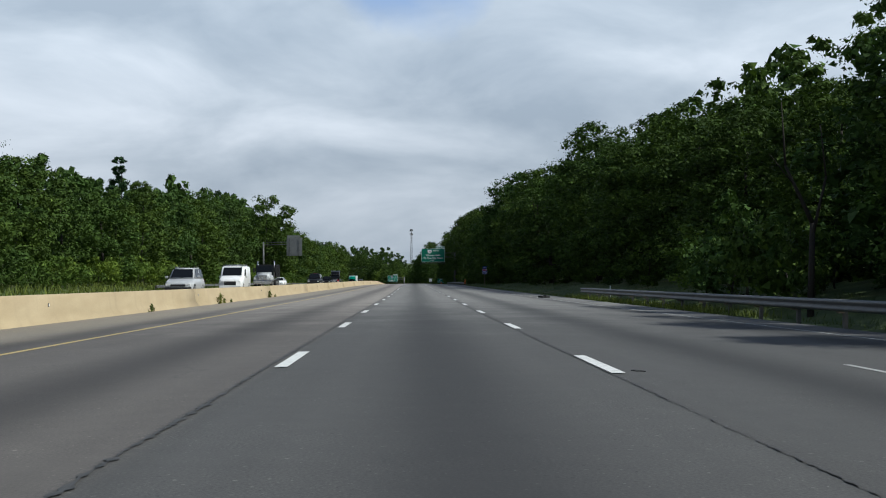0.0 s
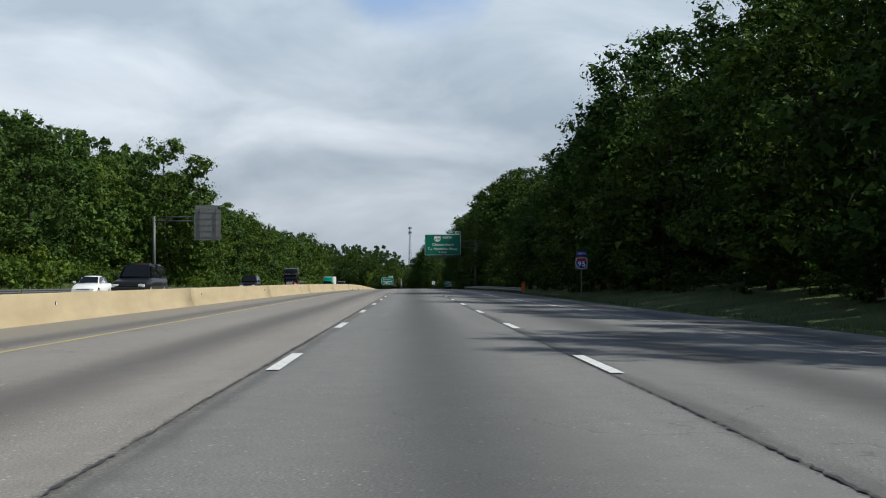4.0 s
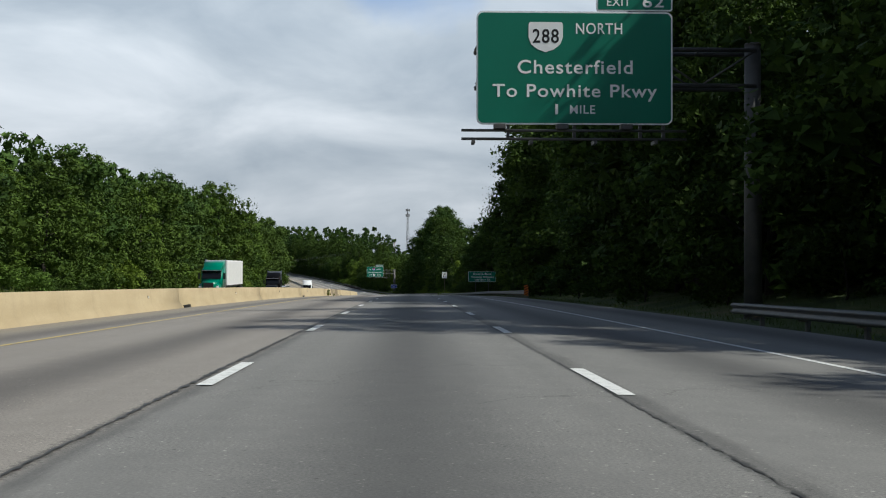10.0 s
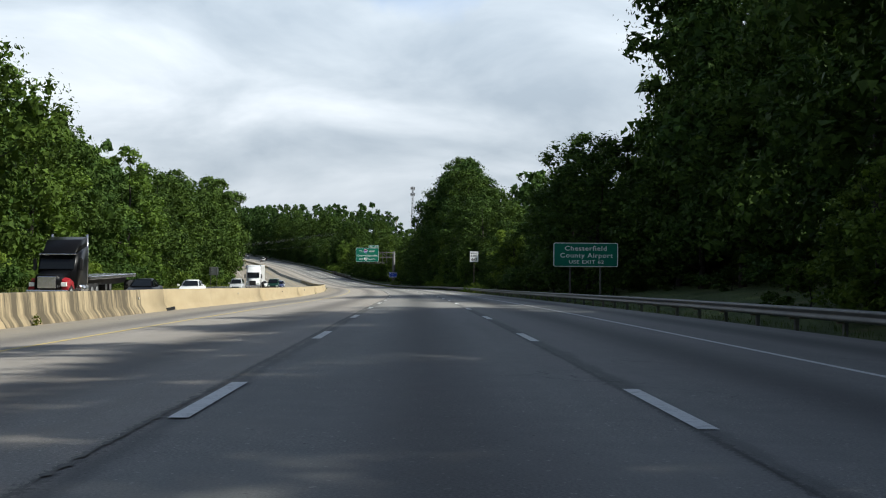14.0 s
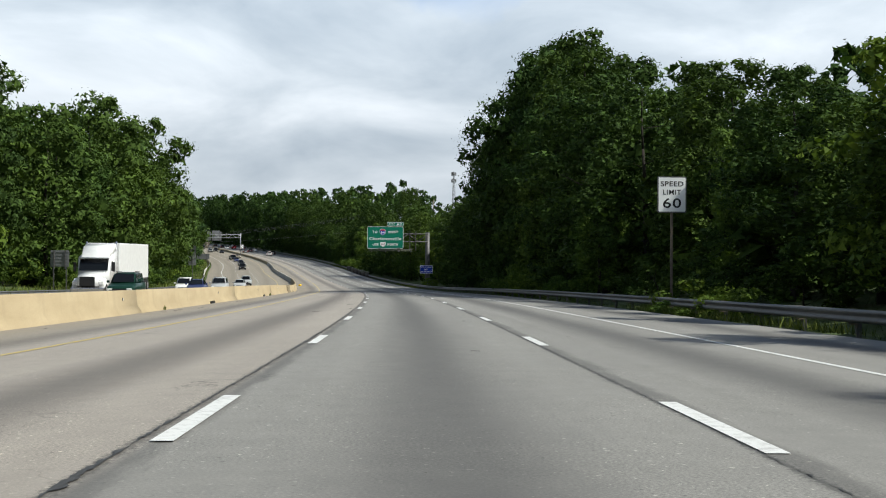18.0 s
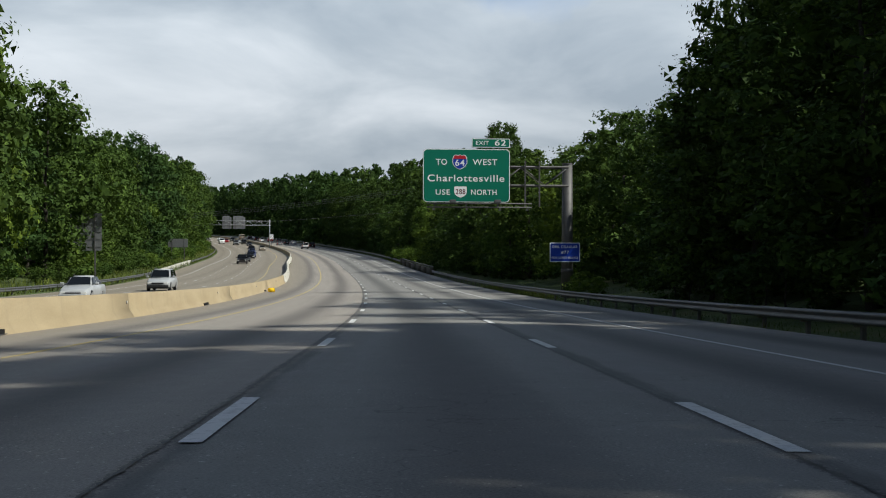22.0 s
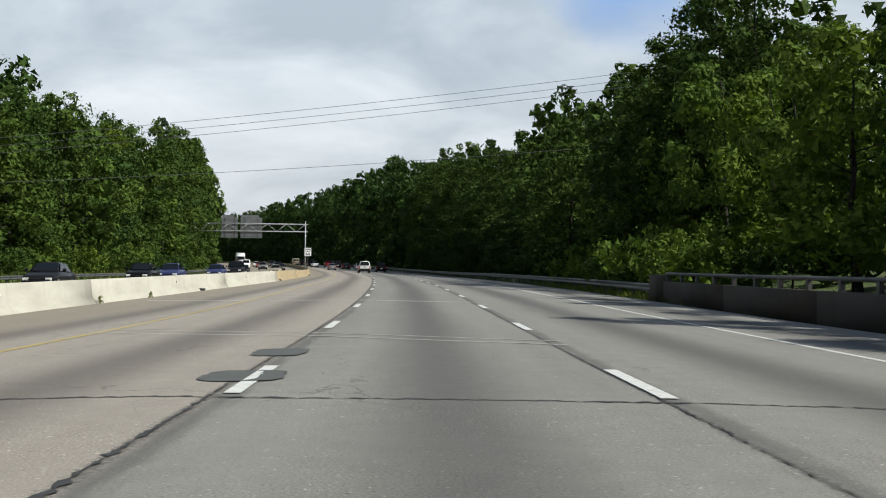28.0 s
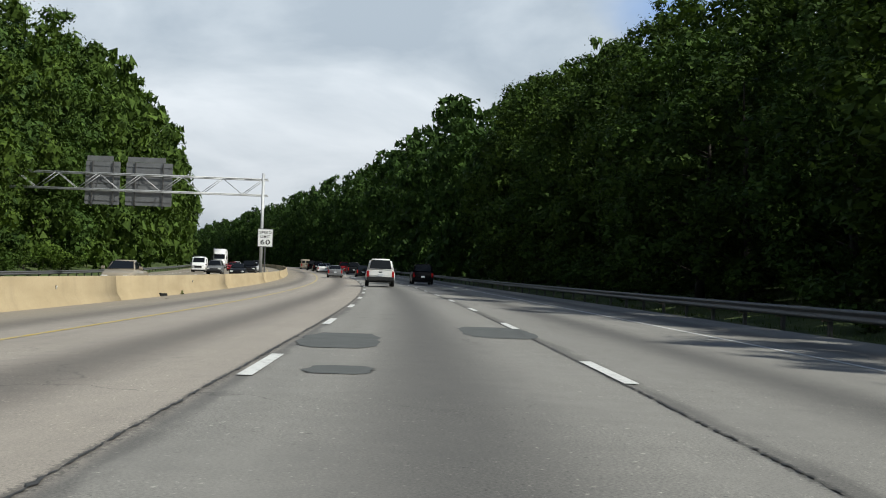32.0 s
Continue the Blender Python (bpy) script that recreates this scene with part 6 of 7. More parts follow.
def car(kind, color, label, m):
    """sedan, suv, van or pickup; front towards +y, origin on the ground."""
    col = COLORS[color]
    spec = dict(sedan=(4.7, 0.90, 1.45, 0.92, 0.20, 0.33), suv=(4.8, 0.96, 1.78, 1.08, 0.28, 0.38), van=(5.6, 1.0, 2.1, 1.15, 0.25, 0.36), pickup=(5.7, 1.0, 1.92, 1.12, 0.38, 0.40))[kind]
    L, w, H, belt, low, r = spec
    o = thing(kind if kind != "suv" else "suv_car", label, {"sedan": "car", "suv": "car", "van": "van", "pickup": "pickup truck"}[kind], m, "traffic")
    h = L / 2
    hood = belt - (0.08 if kind != "van" else 0.0)
    if kind == "van":
        part("body", soft(loft([ring(-h, w - 0.08, low + 0.1, H - 0.12), ring(-h + 0.1, w, low, H), ring(h * 0.34, w, low, H), ring(h * 0.60, w, low, belt + 0.12), ring(h * 0.9, w - 0.04, low, belt - 0.06), ring(h, w - 0.14, low + 0.12, belt - 0.24)])), col, o)
        part("windshield", quad([(w - 0.2, h * 0.585, belt + 0.2), (-w + 0.2, h * 0.585, belt + 0.2), (-w + 0.24, h * 0.365, H - 0.1), (w - 0.24, h * 0.365, H - 0.1)], (0, 1, 0.7), 0.03), GLASS, o)
        spans = ((0.12, 0.42),) if color == "white" else ((0.12, 0.42), (-0.42, 0.08), (-0.92, -0.48))
        for sgn in (-1, 1):
            for y0, y1 in spans:
                y2 = min(y1, 0.32)
                part("side_window", quad([(sgn * (w - 0.03), h * y0, belt + 0.15), (sgn * (w - 0.03), h * y1, belt + 0.15), (sgn * (w - 0.05), h * y2, H - 0.22), (sgn * (w - 0.05), h * y0, H - 0.22)], (sgn, 0, 0.1), 0.035), GLASS, o)
            part("rear_window", quad([(sgn * 0.08, -h + 0.02, belt + 0.15), (sgn * (w - 0.22), -h + 0.02, belt + 0.15), (sgn * (w - 0.24), -h + 0.04, H - 0.3), (sgn * 0.08, -h + 0.04, H - 0.3)], (0, -1, 0), 0.05), GLASS, o)
    else:
        part("body", soft(loft([ring(-h, w - 0.1, low + 0.1, belt - 0.12), ring(-h + 0.12, w, low, belt), ring(-h * 0.3, w, low, belt), ring(h * 0.38, w, low, belt), ring(h * 0.62, w - 0.01, low, hood - 0.02), ring(h - 0.35, w - 0.05, low, hood - 0.1), ring(h - 0.1, w - 0.11, low + 0.04, hood - 0.18), ring(h, w - 0.2, low + 0.12, hood - 0.3)])), col, o)
    part("front_bumper", slab(-w + 0.1, h - 0.1, low + 0.02, w - 0.1, h + 0.06, low + 0.24, 0.03), TRIM if kind in ("pickup", "suv") else col, o)
    part("rear_bumper", slab(-w + 0.06, -h - 0.07, low, w - 0.06, -h + 0.15, low + 0.26, 0.03), TRIM if kind == "pickup" else col, o)
    part("grille", slab(-w * 0.5, h - 0.04, low + 0.28, w * 0.5, h + 0.015, hood - 0.3, 0.01), TRIM, o)
    part("number_plate", slab(-0.16, -h - 0.085, low + 0.3, 0.16, -h - 0.02, low + 0.45), PLATE, o)
    for x in (-1, 1):
        part("headlight", slab(x * (w - 0.32) - 0.17, h - 0.16, hood - 0.42, x * (w - 0.32) + 0.17, h + 0.0, hood - 0.26, 0.02), LAMP, o)
        part("tail_light", slab(x * (w - 0.14) - 0.08, -h - 0.012, belt - 0.5, x * (w - 0.14) + 0.08, -h + 0.2, belt - 0.08, 0.01), TAIL, o)
        part("mirror", slab(x * (w + 0.1) - 0.1, h * 0.28, belt, x * (w + 0.1) + 0.1, h * 0.28 + 0.1, belt + 0.17, 0.03), TRIM if kind == "pickup" else col, o)
        for y in (-h * 0.62, h * 0.62):
            wheel(o, x * (w - 0.12), y, r, 0.23)
    part("underside", slab(-w + 0.12, -h + 0.2, low - 0.06, w - 0.12, h - 0.2, low + 0.05), TRIM, o)
    if kind == "sedan":
        cabin(o, col, w - 0.09, belt - 0.01, H, -h * 0.72, h * 0.42, -h * 0.40, h * 0.06, 0.2)
    elif kind == "suv":
        cabin(o, col, w - 0.08, belt - 0.01, H, -h + 0.12, h * 0.45, -h + 0.32, h * 0.14, 0.16)
        for x in (-1, 1):
            part("roof_rail", bar((x * (w - 0.32), -h + 0.6, H + 0.05), (x * (w - 0.32), h * 0.05, H + 0.05), 0.022, n=6), CHROME if color in ("silver", "white") else TRIM, o)
    elif kind == "van":
        if color == "white":
            for y in (-1.6, -0.4, 0.8):
                part("rack_bar", bar((-0.8, y, H + 0.12), (0.8, y, H + 0.12), 0.03, n=6), CHROME, o)
            for x in (-0.8, 0.8):
                part("rack_rail", bar((x, -1.8, H + 0.02), (x, 1.0, H + 0.02), 0.03, n=6), CHROME, o)
                for y in (-1.6, -0.4, 0.8):
                    part("rack_foot", bar((x, y, H - 0.06), (x, y, H + 0.12), 0.025, n=6), CHROME, o)
    else:
        cabin(o, col, w - 0.1, belt - 0.01, H, -h * 0.18, h * 0.45, -h * 0.10, h * 0.16, 0.18)
        # load bed under a painted canopy with its own rear window
        cabin(o, col, w - 0.08, belt - 0.01, H - 0.04, -h + 0.04, -h * 0.19, -h + 0.16, -h * 0.2, 0.17, "canopy")
        part("tailgate", slab(-w + 0.24, -h - 0.02, low + 0.34, w - 0.24, -h + 0.03, belt - 0.06, 0.012), col, o)
        part("tailgate_handle", slab(-0.11, -h - 0.03, belt - 0.2, 0.11, -h - 0.015, belt - 0.12), TRIM, o)
        part("roof_lamp", slab(-0.2, -h * 0.19, H - 0.03, 0.2, -h * 0.19 + 0.08, H + 0.03), TAIL, o)
    return o


def semi(m, color, trailer, label, long=13.0):
    """Tractor with sleeper, and a box or flat trailer behind; front towards +y at the origin."""
    col = COLORS[color]
    o = thing("semi_truck", label, "truck", m, "traffic")
    part("hood", soft(loft([[(-0.85, -2.1, 0.9), (0.85, -2.1, 0.9), (0.88, -2.1, 1.9), (-0.88, -2.1, 1.9)], [(-0.8, -0.25, 0.85), (0.8, -0.25, 0.85), (0.72, -0.25, 1.65), (-0.72, -0.25, 1.65)], [(-0.74, 0.0, 0.9), (0.74, 0.0, 0.9), (0.66, 0.0, 1.55), (-0.66, 0.0, 1.55)]])), col, o)
    part("grille", slab(-0.55, -0.03, 0.85, 0.55, 0.05, 1.55, 0.03), TRIM if color != "black" else CHROME, o)
    part("bumper", slab(-1.2, -0.25, 0.35, 1.2, 0.12, 0.75, 0.05), CHROME, o)
    cab = part("cab", soft(loft([[(-1.18, -4.9, 0.95), (1.18, -4.9, 0.95), (1.2, -4.9, 3.5), (-1.2, -4.9, 3.5)], [(-1.2, -2.6, 0.95), (1.2, -2.6, 0.95), (1.2, -2.6, 2.95), (-1.2, -2.6, 2.95)], [(-1.15, -2.05, 0.95), (1.15, -2.05, 0.95), (1.12, -2.1, 1.9), (-1.12, -2.1, 1.9)]])), col, o)
    part("roof_fairing", soft(loft([[(-1.18, -4.9, 3.4), (1.18, -4.9, 3.4), (1.15, -4.9, 4.0), (-1.15, -4.9, 4.0)], [(-1.15, -3.6, 3.1), (1.15, -3.6, 3.1), (1.05, -3.6, 3.75), (-1.05, -3.6, 3.75)], [(-1.1, -2.55, 2.9), (1.1, -2.55, 2.9), (0.95, -2.6, 3.0), (-0.95, -2.6, 3.0)]])), col, o)
    part("windshield", quad([(1.05, -2.08, 1.98), (-1.05, -2.08, 1.98), (-1.05, -2.56, 2.84), (1.05, -2.56, 2.84)], (0, 1, 0.5), 0.02), GLASS, cab)
    part("sun_visor", slab(-1.12, -2.55, 2.84, 1.12, -2.2, 2.92, 0.02), CHROME, cab)
    for x in (-1, 1):
        part("side_window", quad([(x * 1.2, -3.3, 1.95), (x * 1.2, -2.65, 1.95), (x * 1.2, -2.75, 2.65), (x * 1.2, -3.3, 2.65)], (x, 0, 0), 0.012), GLASS, cab)
        part("headlight", slab(x * 0.95 - 0.17, -0.42, 0.95, x * 0.95 + 0.17, -0.18, 1.2, 0.04), LAMP, o)
        part("fender", loft([[(x * 0.78, -0.35, 0.75), (x * 1.2, -0.35, 0.75), (x * 1.1, -0.45, 1.2), (x * 0.78, -0.45, 1.35)], [(x * 0.78, -1.0, 1.05), (x * 1.2, -1.0, 1.05), (x * 1.15, -1.0, 1.4), (x * 0.78, -1.0, 1.5)], [(x * 0.78, -1.75, 0.75), (x * 1.2, -1.75, 0.75), (x * 1.15, -1.75, 1.2), (x * 0.78, -1.75, 1.45)]]), COLORS["red"] if color == "black" else col, o)
        part("fuel_tank", bar((x * 1.0, -4.7, 0.72), (x * 1.0, -2.9, 0.72), 0.32, n=16), CHROME, o)
        part("exhaust_stack", bar((x * 1.1, -5.05, 0.9), (x * 1.1, -5.05, 4.15), 0.075, n=10), CHROME, o)
        part("mirror", slab(x * 1.42 - 0.1, -2.5, 1.9, x * 1.42 + 0.1, -2.38, 2.6, 0.03), TRIM, o)
        wheel(o, x * 1.05, -1.05, 0.5, 0.28)
        for y in (-6.0, -7.25):
            wheel(o, x * 0.95, y, 0.5, 0.5)
        for y in (-4.6 - long, -5.85 - long):
            wheel(o, x * 0.95, y, 0.5, 0.5)
    part("chassis", slab(-0.5, -8.2, 0.6, 0.5, -0.4, 0.95), TRIM, o)
    if trailer == "box":
        part("trailer", slab(-1.28, -5.6 - long, 1.18, 1.28, -5.5, 4.05, 0.04), COLORS["white"], o, "white box trailer")
        part("trailer_rail", slab(-1.29, -5.6 - long, 1.08, 1.29, -5.5, 1.2), CHROME, o)
        part("trailer_frame", slab(-0.6, -5.5 - long, 0.85, 0.6, -6.2, 1.1), TRIM, o)
    else:
        part("trailer", slab(-1.28, -5.6 - long, 1.25, 1.28, -5.5, 1.48, 0.03), CHROME, o, "bare flat trailer deck")
        part("trailer_frame", slab(-0.55, -5.5 - long, 0.8, 0.55, -6.2, 1.26), TRIM, o)
    return o


def opp(s, lane):
    d = float(bar_d(s)) - (5.15, 8.85, 12.55)[lane]
    return facing(s, d, zc(s, d), 180)


def ours(s, d):
    return facing(s, d, zc(s, d))


for s, lane, kind, color, label in (
        (84, 0, "suv", "silver", "silver sport utility car on the opposite carriageway"), (105, 1, "suv", "dark", "dark sport utility car on the opposite carriageway"),
        (107, 0, "van", "white", "white cargo van with a roof rack on the opposite carriageway"), (611, 2, "suv", "silver", "silver sport utility car on the opposite carriageway"), (192, 0, "pickup", "dark", "dark pickup truck on the opposite carriageway"),
        (262, 1, "suv", "black", "black sport utility car on the opposite carriageway"), (210, 2, "sedan", "white", "white sedan on the opposite carriageway"),
        (473, 1, "sedan", "dark", "dark sedan beside a black truck"), (517, 1, "sedan", "black", "black sedan on the opposite carriageway"),
        (537, 1, "sedan", "white", "white sedan on the opposite carriageway"), (642, 1, "suv", "green", "dark green sport utility car beside a white truck"),
        (703, 2, "suv", "white", "white sport utility car on the opposite carriageway"), (682, 1, "sedan", "blue", "dark blue sedan on the opposite carriageway"),
        (707, 1, "suv", "silver", "silver sport utility car on the opposite carriageway"), (751, 1, "sedan", "silver", "silver sedan on the opposite carriageway"),
        (781, 1, "suv", "silver", "silver sport utility car on the opposite carriageway"),
        (911, 1, "suv", "black", "black sport utility car behind the pale barrier"), (925, 1, "sedan", "dark", "dark sedan on the opposite carriageway"),
        (949, 1, "sedan", "black", "black sedan on the opposite carriageway"), (961, 1, "sedan", "blue", "dark blue sedan on the opposite carriageway"),
        (993, 1, "sedan", "blue", "dark blue sedan on the opposite carriageway"), (1016, 1, "pickup", "dark", "dark pickup truck on the opposite carriageway"), (1027, 1, "sedan", "dark", "dark sedan on the opposite carriageway"),
        (1046, 0, "sedan", "tan", "tan sedan on the opposite carriageway"),
        (1120, 0, "sedan", "dark", "dark sedan far off in a queue"), (1135, 1, "suv", "grey", "grey sport utility car far off in a queue"), (1146, 0, "suv", "black", "black sport utility car far off in a queue"),
        (1158, 2, "van", "white", "white van far off in a queue"), (1168, 0, "sedan", "silver", "silver sedan far off in a queue"), (1182, 1, "sedan", "red", "red sedan far off in a queue"),
        (1196, 0, "suv", "dark", "dark sport utility car far off in a queue"), (1212, 1, "sedan", "white", "white sedan far off in a queue")):
    car(kind, color, label, opp(s, lane))
def dump_truck(m, label):
    """Three-axle tipper with a ribbed steel body; front towards +y."""
    o = thing("dump_truck", label, "truck", m, "traffic")
    part("hood", soft(loft([[(-0.95, -1.7, 0.95), (0.95, -1.7, 0.95), (0.92, -1.7, 1.95), (-0.92, -1.7, 1.95)], [(-0.9, -0.3, 0.9), (0.9, -0.3, 0.9), (0.8, -0.3, 1.75), (-0.8, -0.3, 1.75)], [(-0.82, 0.0, 0.95), (0.82, 0.0, 0.95), (0.72, 0.0, 1.6), (-0.72, 0.0, 1.6)]])), COLORS["silver"], o)
    part("grille", slab(-0.5, -0.03, 0.95, 0.5, 0.05, 1.6, 0.03), CHROME, o)
    part("bumper", slab(-1.2, -0.15, 0.45, 1.2, 0.15, 0.9, 0.05), CHROME, o)
    cab = part("cab", loft([[(-1.1, -3.3, 0.95), (1.1, -3.3, 0.95), (1.1, -3.3, 2.85), (-1.1, -3.3, 2.85)], [(-1.12, -2.1, 0.95), (1.12, -2.1, 0.95), (1.08, -2.1, 2.85), (-1.08, -2.1, 2.85)], [(-1.1, -1.65, 0.95), (1.1, -1.65, 0.95), (1.08, -1.68, 1.95), (-1.08, -1.68, 1.95)]]), COLORS["dark"], o)
    part("windshield", quad([(1.0, -1.7, 2.0), (-1.0, -1.7, 2.0), (-1.0, -2.05, 2.72), (1.0, -2.05, 2.72)], (0, 1, 0.5), 0.02), GLASS, cab)
    part("cab_lamps", slab(-0.7, -2.3, 2.86, 0.7, -2.15, 2.93), TRIM, cab)
    bm = slab(-1.25, -8.0, 1.3, 1.25, -3.7, 2.9, 0.03)
    body = part("tipper_body", bm, COLORS["dark"], o, "dark ribbed steel body")
    for x in (-1, 1):
        for k in range(6):
            part("rib", slab(x * 1.25 - 0.05, -7.9 + k * 0.82, 1.35, x * 1.25 + 0.05, -7.75 + k * 0.82, 2.88, 0.01), TRIM, body)
        part("side_window", quad([(x * 1.11, -3.1, 1.95), (x * 1.11, -2.25, 1.95), (x * 1.11, -2.35, 2.6), (x * 1.11, -3.1, 2.6)], (x, 0, 0), 0.015), GLASS, cab)
        part("headlight", slab(x * 0.98 - 0.17, -0.3, 1.0, x * 0.98 + 0.17, -0.05, 1.28, 0.04), LAMP, o)
        part("fender", loft([[(x * 0.85, -0.3, 0.9), (x * 1.22, -0.3, 0.9), (x * 1.12, -0.4, 1.35), (x * 0.85, -0.4, 1.45)], [(x * 0.85, -1.0, 1.1), (x * 1.22, -1.0, 1.1), (x * 1.16, -1.0, 1.5), (x * 0.85, -1.0, 1.6)], [(x * 0.85, -1.7, 0.85), (x * 1.22, -1.7, 0.85), (x * 1.16, -1.7, 1.3), (x * 0.85, -1.7, 1.5)]]), COLORS["silver"], o)
        part("mirror", slab(x * 1.35 - 0.1, -1.9, 1.9, x * 1.35 + 0.1, -1.8, 2.5, 0.03), TRIM, o)
        part("exhaust_stack", bar((x * 1.05, -3.45, 0.95), (x * 1.05, -3.45, 3.4), 0.07, n=10), CHROME, o)
        for y in (-1.0, -4.6, -5.8, -7.0):
            wheel(o, x * 1.0, y, 0.5, 0.32 if y == -1.0 else 0.5)
    part("chassis", slab(-0.5, -7.8, 0.65, 0.5, -0.3, 1.0), TRIM, o)
    return o


dump_truck(opp(157, 1), "silver and dark dump truck with a ribbed steel body")
semi(opp(343, 2), "black", "flat", "black semi truck with red fenders and bare flat trailer")
semi(opp(445, 2), "teal", "box", "teal semi truck with a white box trailer")
semi(opp(507, 2), "black", "flat", "black semi truck pulling a bare flat trailer")
semi(opp(647, 2), "white", "box", "white semi truck with a white box trailer")
semi(opp(1226, 2), "white", "box", "white semi truck far off in a queue")
for s, d, kind, color, label in (
        (1066, -0.5, "pickup", "white", "white pickup truck with canopy in the middle lane"), (1090, 3.9, "suv", "black", "black sport utility car in the shaded lane"),
        (1126, -3.6, "sedan", "grey", "grey sedan in the lane beside the barrier"), (1138, 0.2, "sedan", "dark", "dark sedan in the middle lane"),
        (1146, 3.8, "sedan", "silver", "silver sedan in the outer lane"), (1164, 0.2, "suv", "dark", "dark sport utility car in the middle lane"),
        (1188, -3.6, "sedan", "white", "white sedan beside the barrier"), (1192, 0.2, "suv", "red", "red sport utility car in the middle lane"),
        (1206, -3.6, "suv", "dark", "dark sport utility car beside the barrier"), (1216, 3.8, "sedan", "white", "white sedan in the outer lane"), (1230, -3.6, "pickup", "black", "black pickup truck beside the barrier"),
        (1244, 0.2, "sedan", "silver", "silver sedan in the middle lane"), (1258, -3.6, "van", "tan", "tan van beside the barrier")):
    car(kind, color, label, ours(s, d))

# ---- small things along the barrier ----
# solid black filler: the shade inside openings is put into its colour
HOLE_SHADE = plain("hollow_shade_black", (0.01, 0.01, 0.01), 0.9)


def scupper(s):
    b = float(bar_d(s))
    z = zc(s, b + 0.05)
    o = thing("drain_opening", "low drain opening at the barrier's foot", "drain", facing(s, b, z))
    part("opening", slab(-0.10, -0.75, 0.015, 0.016, 0.75, 0.12), HOLE_SHADE, o)
    part("lip", slab(0.012, -0.85, 0.0, 0.05, 0.85, 0.014), OLD_STEEL, o)


for s in (307.5, 361, 421, 480.5, 618.5, 650, 705, 738, 775, 921, 962, 1028):
    scupper(s)


def delineator(s):
    b = float(bar_d(s))
    z = zc(s, b + 0.05)
    o = thing("barrier_reflector", "small white reflector fixed to the barrier face", "reflector", facing(s, b - 0.178, z + 0.52))
    part("bracket", slab(-0.01, -0.03, -0.05, 0.02, 0.03, 0.05, 0.004), STEEL, o)
    part("lens", slab(0.02, -0.025, -0.035, 0.024, 0.025, 0.04), SIGN_WHITE, o)


for s in np.arange(12, 1040, 24.4):
    delineator(float(s))

WEED = leaf_material("weed_leaves", (0.05, 0.075, 0.02), (0.13, 0.15, 0.04), 0.15)


def weed(s, d, h, seed):
    r = np.random.RandomState(seed)
    n = 70
    t = r.uniform(0, 1, n)
    a = r.uniform(0, 6.28, n)
    p = np.stack([np.cos(a) * t * h * 0.35, np.sin(a) * t * h * 0.5, h * r.uniform(0.05, 1.0, n) * (1 - 0.4 * t)], -1)
    nr = unit(r.normal(size=(n, 3)))
    t1 = unit(np.cross(nr, r.normal(size=(n, 3))))
    t2 = np.cross(nr, t1)
    ln = h * r.uniform(0.10, 0.24, n)[:, None]
    v = np.stack([p - t1 * ln, p - t2 * ln * 0.35, p + t1 * ln, p + t2 * ln * 0.35], 1).reshape(-1, 3)
    o = thing("weed", "small weed growing at the barrier's foot", "weed", facing(s, d, zc(s, d)))
    part("leaves", mesh_of("leaves", v, np.arange(n * 4).reshape(-1, 4), WEED), None, o)
    part("stem", bar((0, 0, -0.02), (0.02, 0.01, h * 0.8), 0.012, 0.004, 5), WEED, o)


for k, (s, h) in enumerate(((49, 0.32), (65.8, 0.55), (67.2, 0.3), (69.5, 0.22), (87.5, 0.5), (91, 0.22), (330, 0.2), (452.5, 0.75), (463, 0.3), (566, 0.2), (604, 0.18), (655, 0.25), (900, 0.3), (908, 0.25), (960, 0.22), (1032, 0.2))):
    weed(s, float(bar_d(s)) + 0.1, h, 70 + k)

# yellow bucket lying by the barrier
YELLOW_PLASTIC = plain("yellow_plastic", (0.75, 0.48, 0.01), 0.45)
q = float(bar_d(772.5)) + 0.62
o = thing("bucket", "yellow plastic bucket lying at the barrier's foot", "bucket", facing(772.5, q, zc(772.5, q) + 0.175, 35))
part("side", bar((-0.22, 0, 0), (0.2, 0, -0.02), 0.15, 0.18, 20), YELLOW_PLASTIC, o)
part("rim", bar((0.17, 0, -0.018), (0.21, 0, -0.02), 0.195, 0.195, 20), YELLOW_PLASTIC, o)
part("mouth", bar((0.212, 0, -0.02), (0.216, 0, -0.02), 0.165, 0.165, 20), HOLE_SHADE, o, "black disc for the shaded mouth")

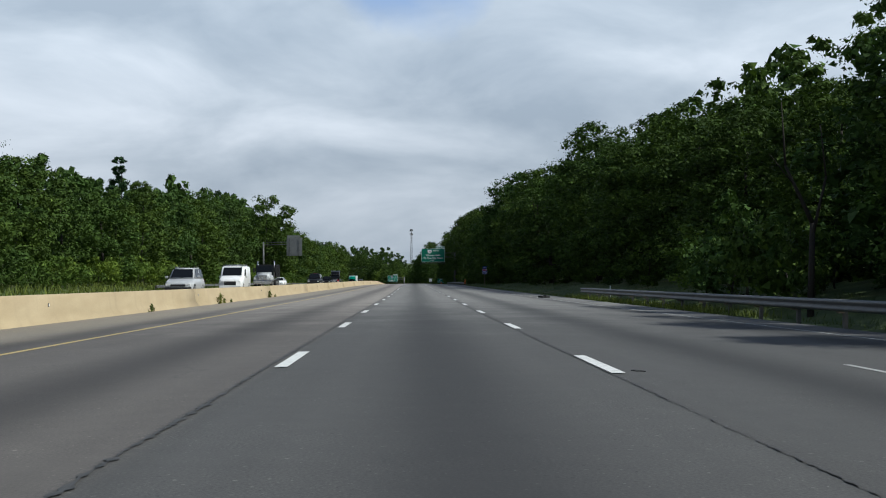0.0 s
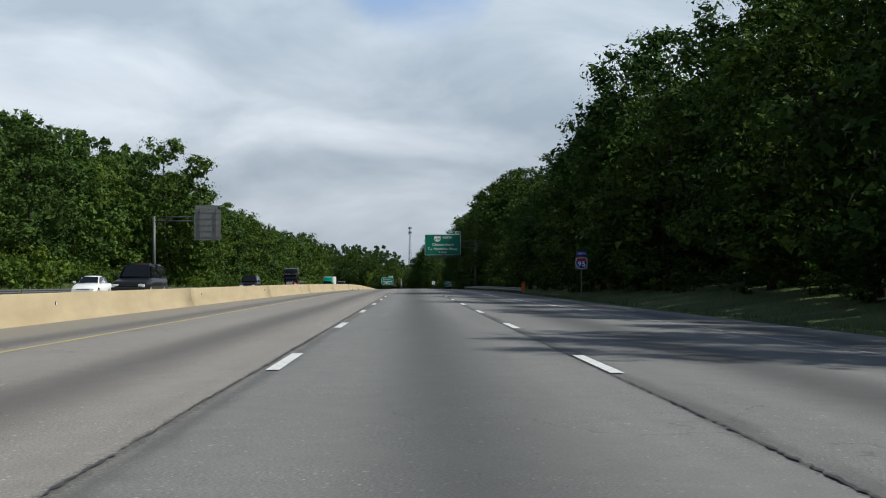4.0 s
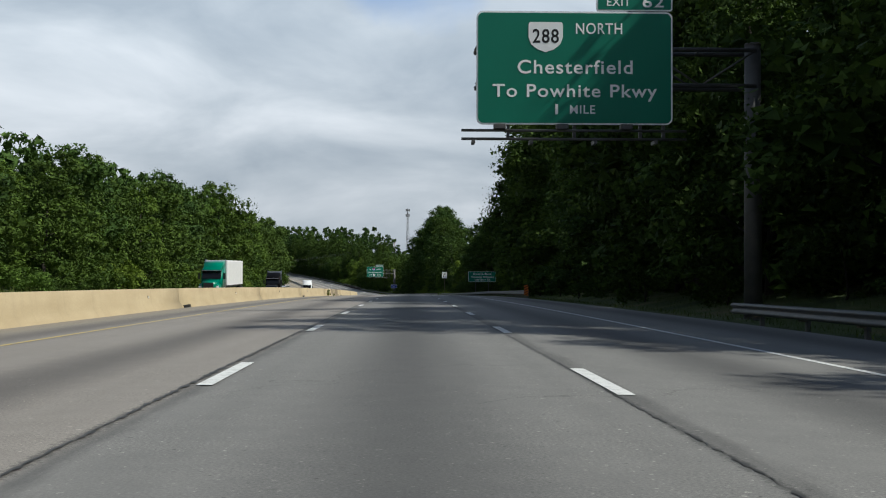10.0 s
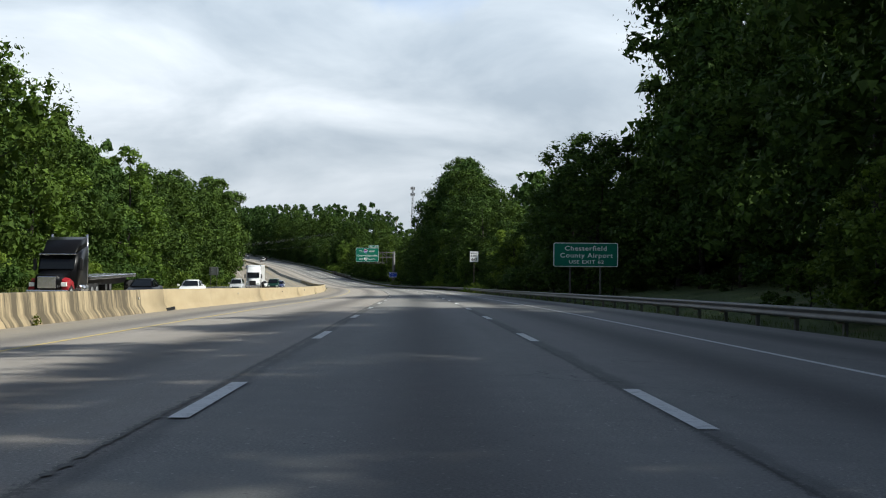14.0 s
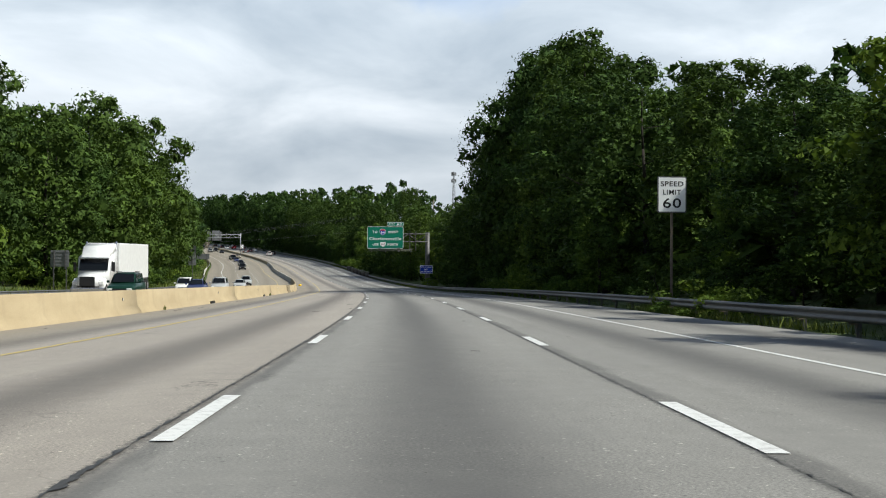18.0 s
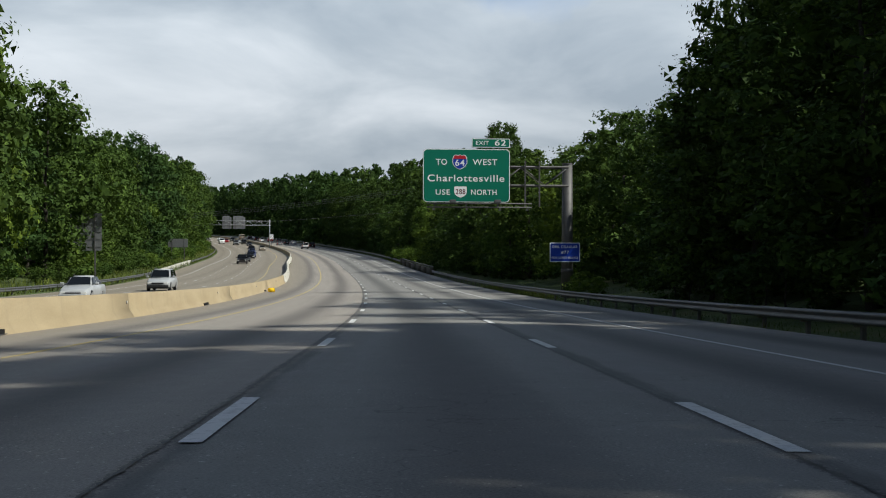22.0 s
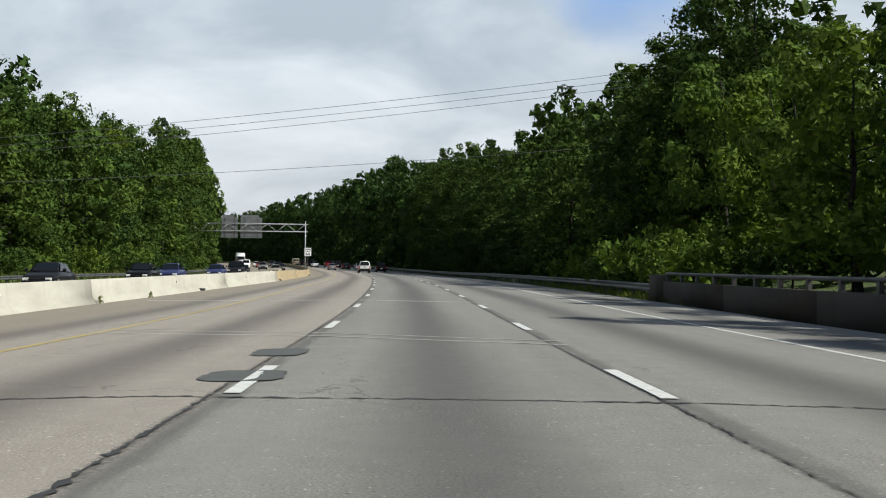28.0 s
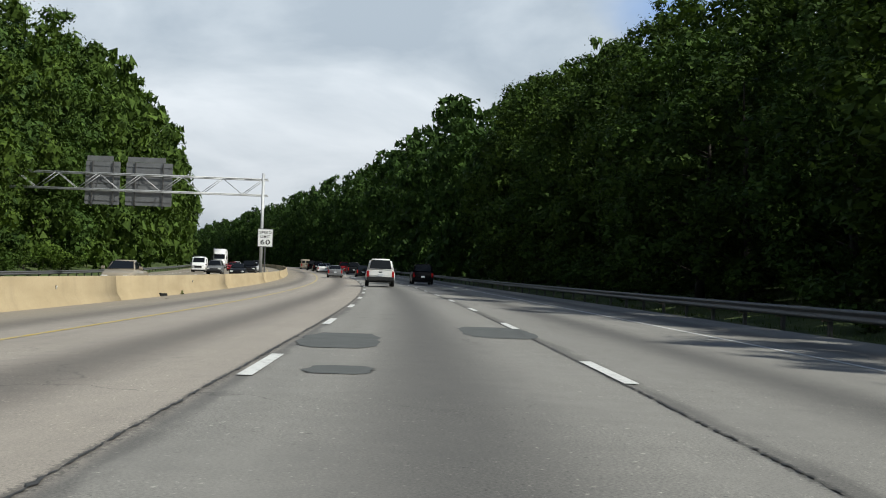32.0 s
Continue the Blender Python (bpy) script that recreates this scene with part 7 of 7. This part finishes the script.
# litter and tyre scraps
SCRAP = mottled("rubber_scrap", (0.025, 0.025, 0.025), 0.3, 20.0, 0.9)
lit = np.random.RandomState(88)
for s, d in ((14.0, 2.35), (112, 9.2), (585, -8.6), (601, -8.7), (602.5, -8.5), (604.5, -8.7), (606, -8.2), (608.5, -8.4), (624, -8.6), (66.6, -9.6), (430, -8.2), (468, -8.4), (597, -2.9), (608, -2.2), (578, 2.9), (573, 0.9), (586.5, 1.4), (600, -1.9), (760, -1.7), (868.5, -7.8), (881, 7.6), (1024, -8.6)):
    o = thing("road_debris", "flat dark scrap lying on the pavement", "debris", facing(s, d, zc(s, d) + 0.004, lit.uniform(0, 180)))
    w = lit.uniform(0.03, 0.09)
    pts = [(math.cos(a) * w * lit.uniform(0.7, 1.5) * 1.6, math.sin(a) * w * lit.uniform(0.5, 1.2)) for a in np.linspace(0, 6.28, 9, endpoint=False)]
    bm = outline(pts, 0.02)
    bmesh.ops.rotate(bm, verts=bm.verts, cent=(0, 0, 0), matrix=Matrix.Rotation(radians(90), 3, "X"))
    part("scrap", bm, SCRAP, o, m=pose(0, 0, 0.0))

# a burst tyre on the shoulder and a thin marker post behind the rail
o = thing("tyre_carcass", "black burst truck tyre lying on the shoulder", "debris", facing(78.1, 8.2, zc(78.1, 8.2), 20))
for k in range(5):
    a0, a1 = 0.5 + k * 0.5, 0.5 + (k + 1) * 0.5
    part("tread", slab(-0.2 + 0.04 * k, -0.13 + 0.02 * k, 0.0, 0.12 + 0.07 * k, 0.12, 0.09 + 0.035 * (k % 3), 0.03), SCRAP, o, m=pose(math.cos(a0) * 0.2, math.sin(a1) * 0.12, 0, 0, 0, 25 * k))
o = thing("marker_post", "thin white marker post behind the guard rail", "road marker", facing(79.0, 12.4, zc(79.0, 12.4)))
part("post", slab(-0.035, -0.01, -0.2, 0.035, 0.01, 0.95, 0.004), SIGN_WHITE, o)

# a dead tree leaning out of the wood's edge
snag = bmesh.new()
tube(snag, (0, 0, -0.4), (0.15, 0.1, 3.2), 0.13, 0.09, 8); tube(snag, (0.15, 0.1, 3.2), (-0.75, 0.2, 5.2), 0.085, 0.05, 7); tube(snag, (-0.75, 0.2, 5.2), (-0.9, 0.1, 7.4), 0.05, 0.015, 6)
tube(snag, (0.1, 0.08, 2.6), (0.6, 0.0, 4.8), 0.07, 0.04, 7); tube(snag, (0.6, 0.0, 4.8), (0.45, 0.1, 6.6), 0.04, 0.012, 6); tube(snag, (-0.45, 0.15, 4.5), (-1.3, 0.2, 5.6), 0.03, 0.01, 5)
o = thing("dead_tree", "bare grey forked trunk of a dead tree", "tree", facing(43.0, 13.6, zc(43.0, 13.6)))
part("trunk", snag, BARK, o)
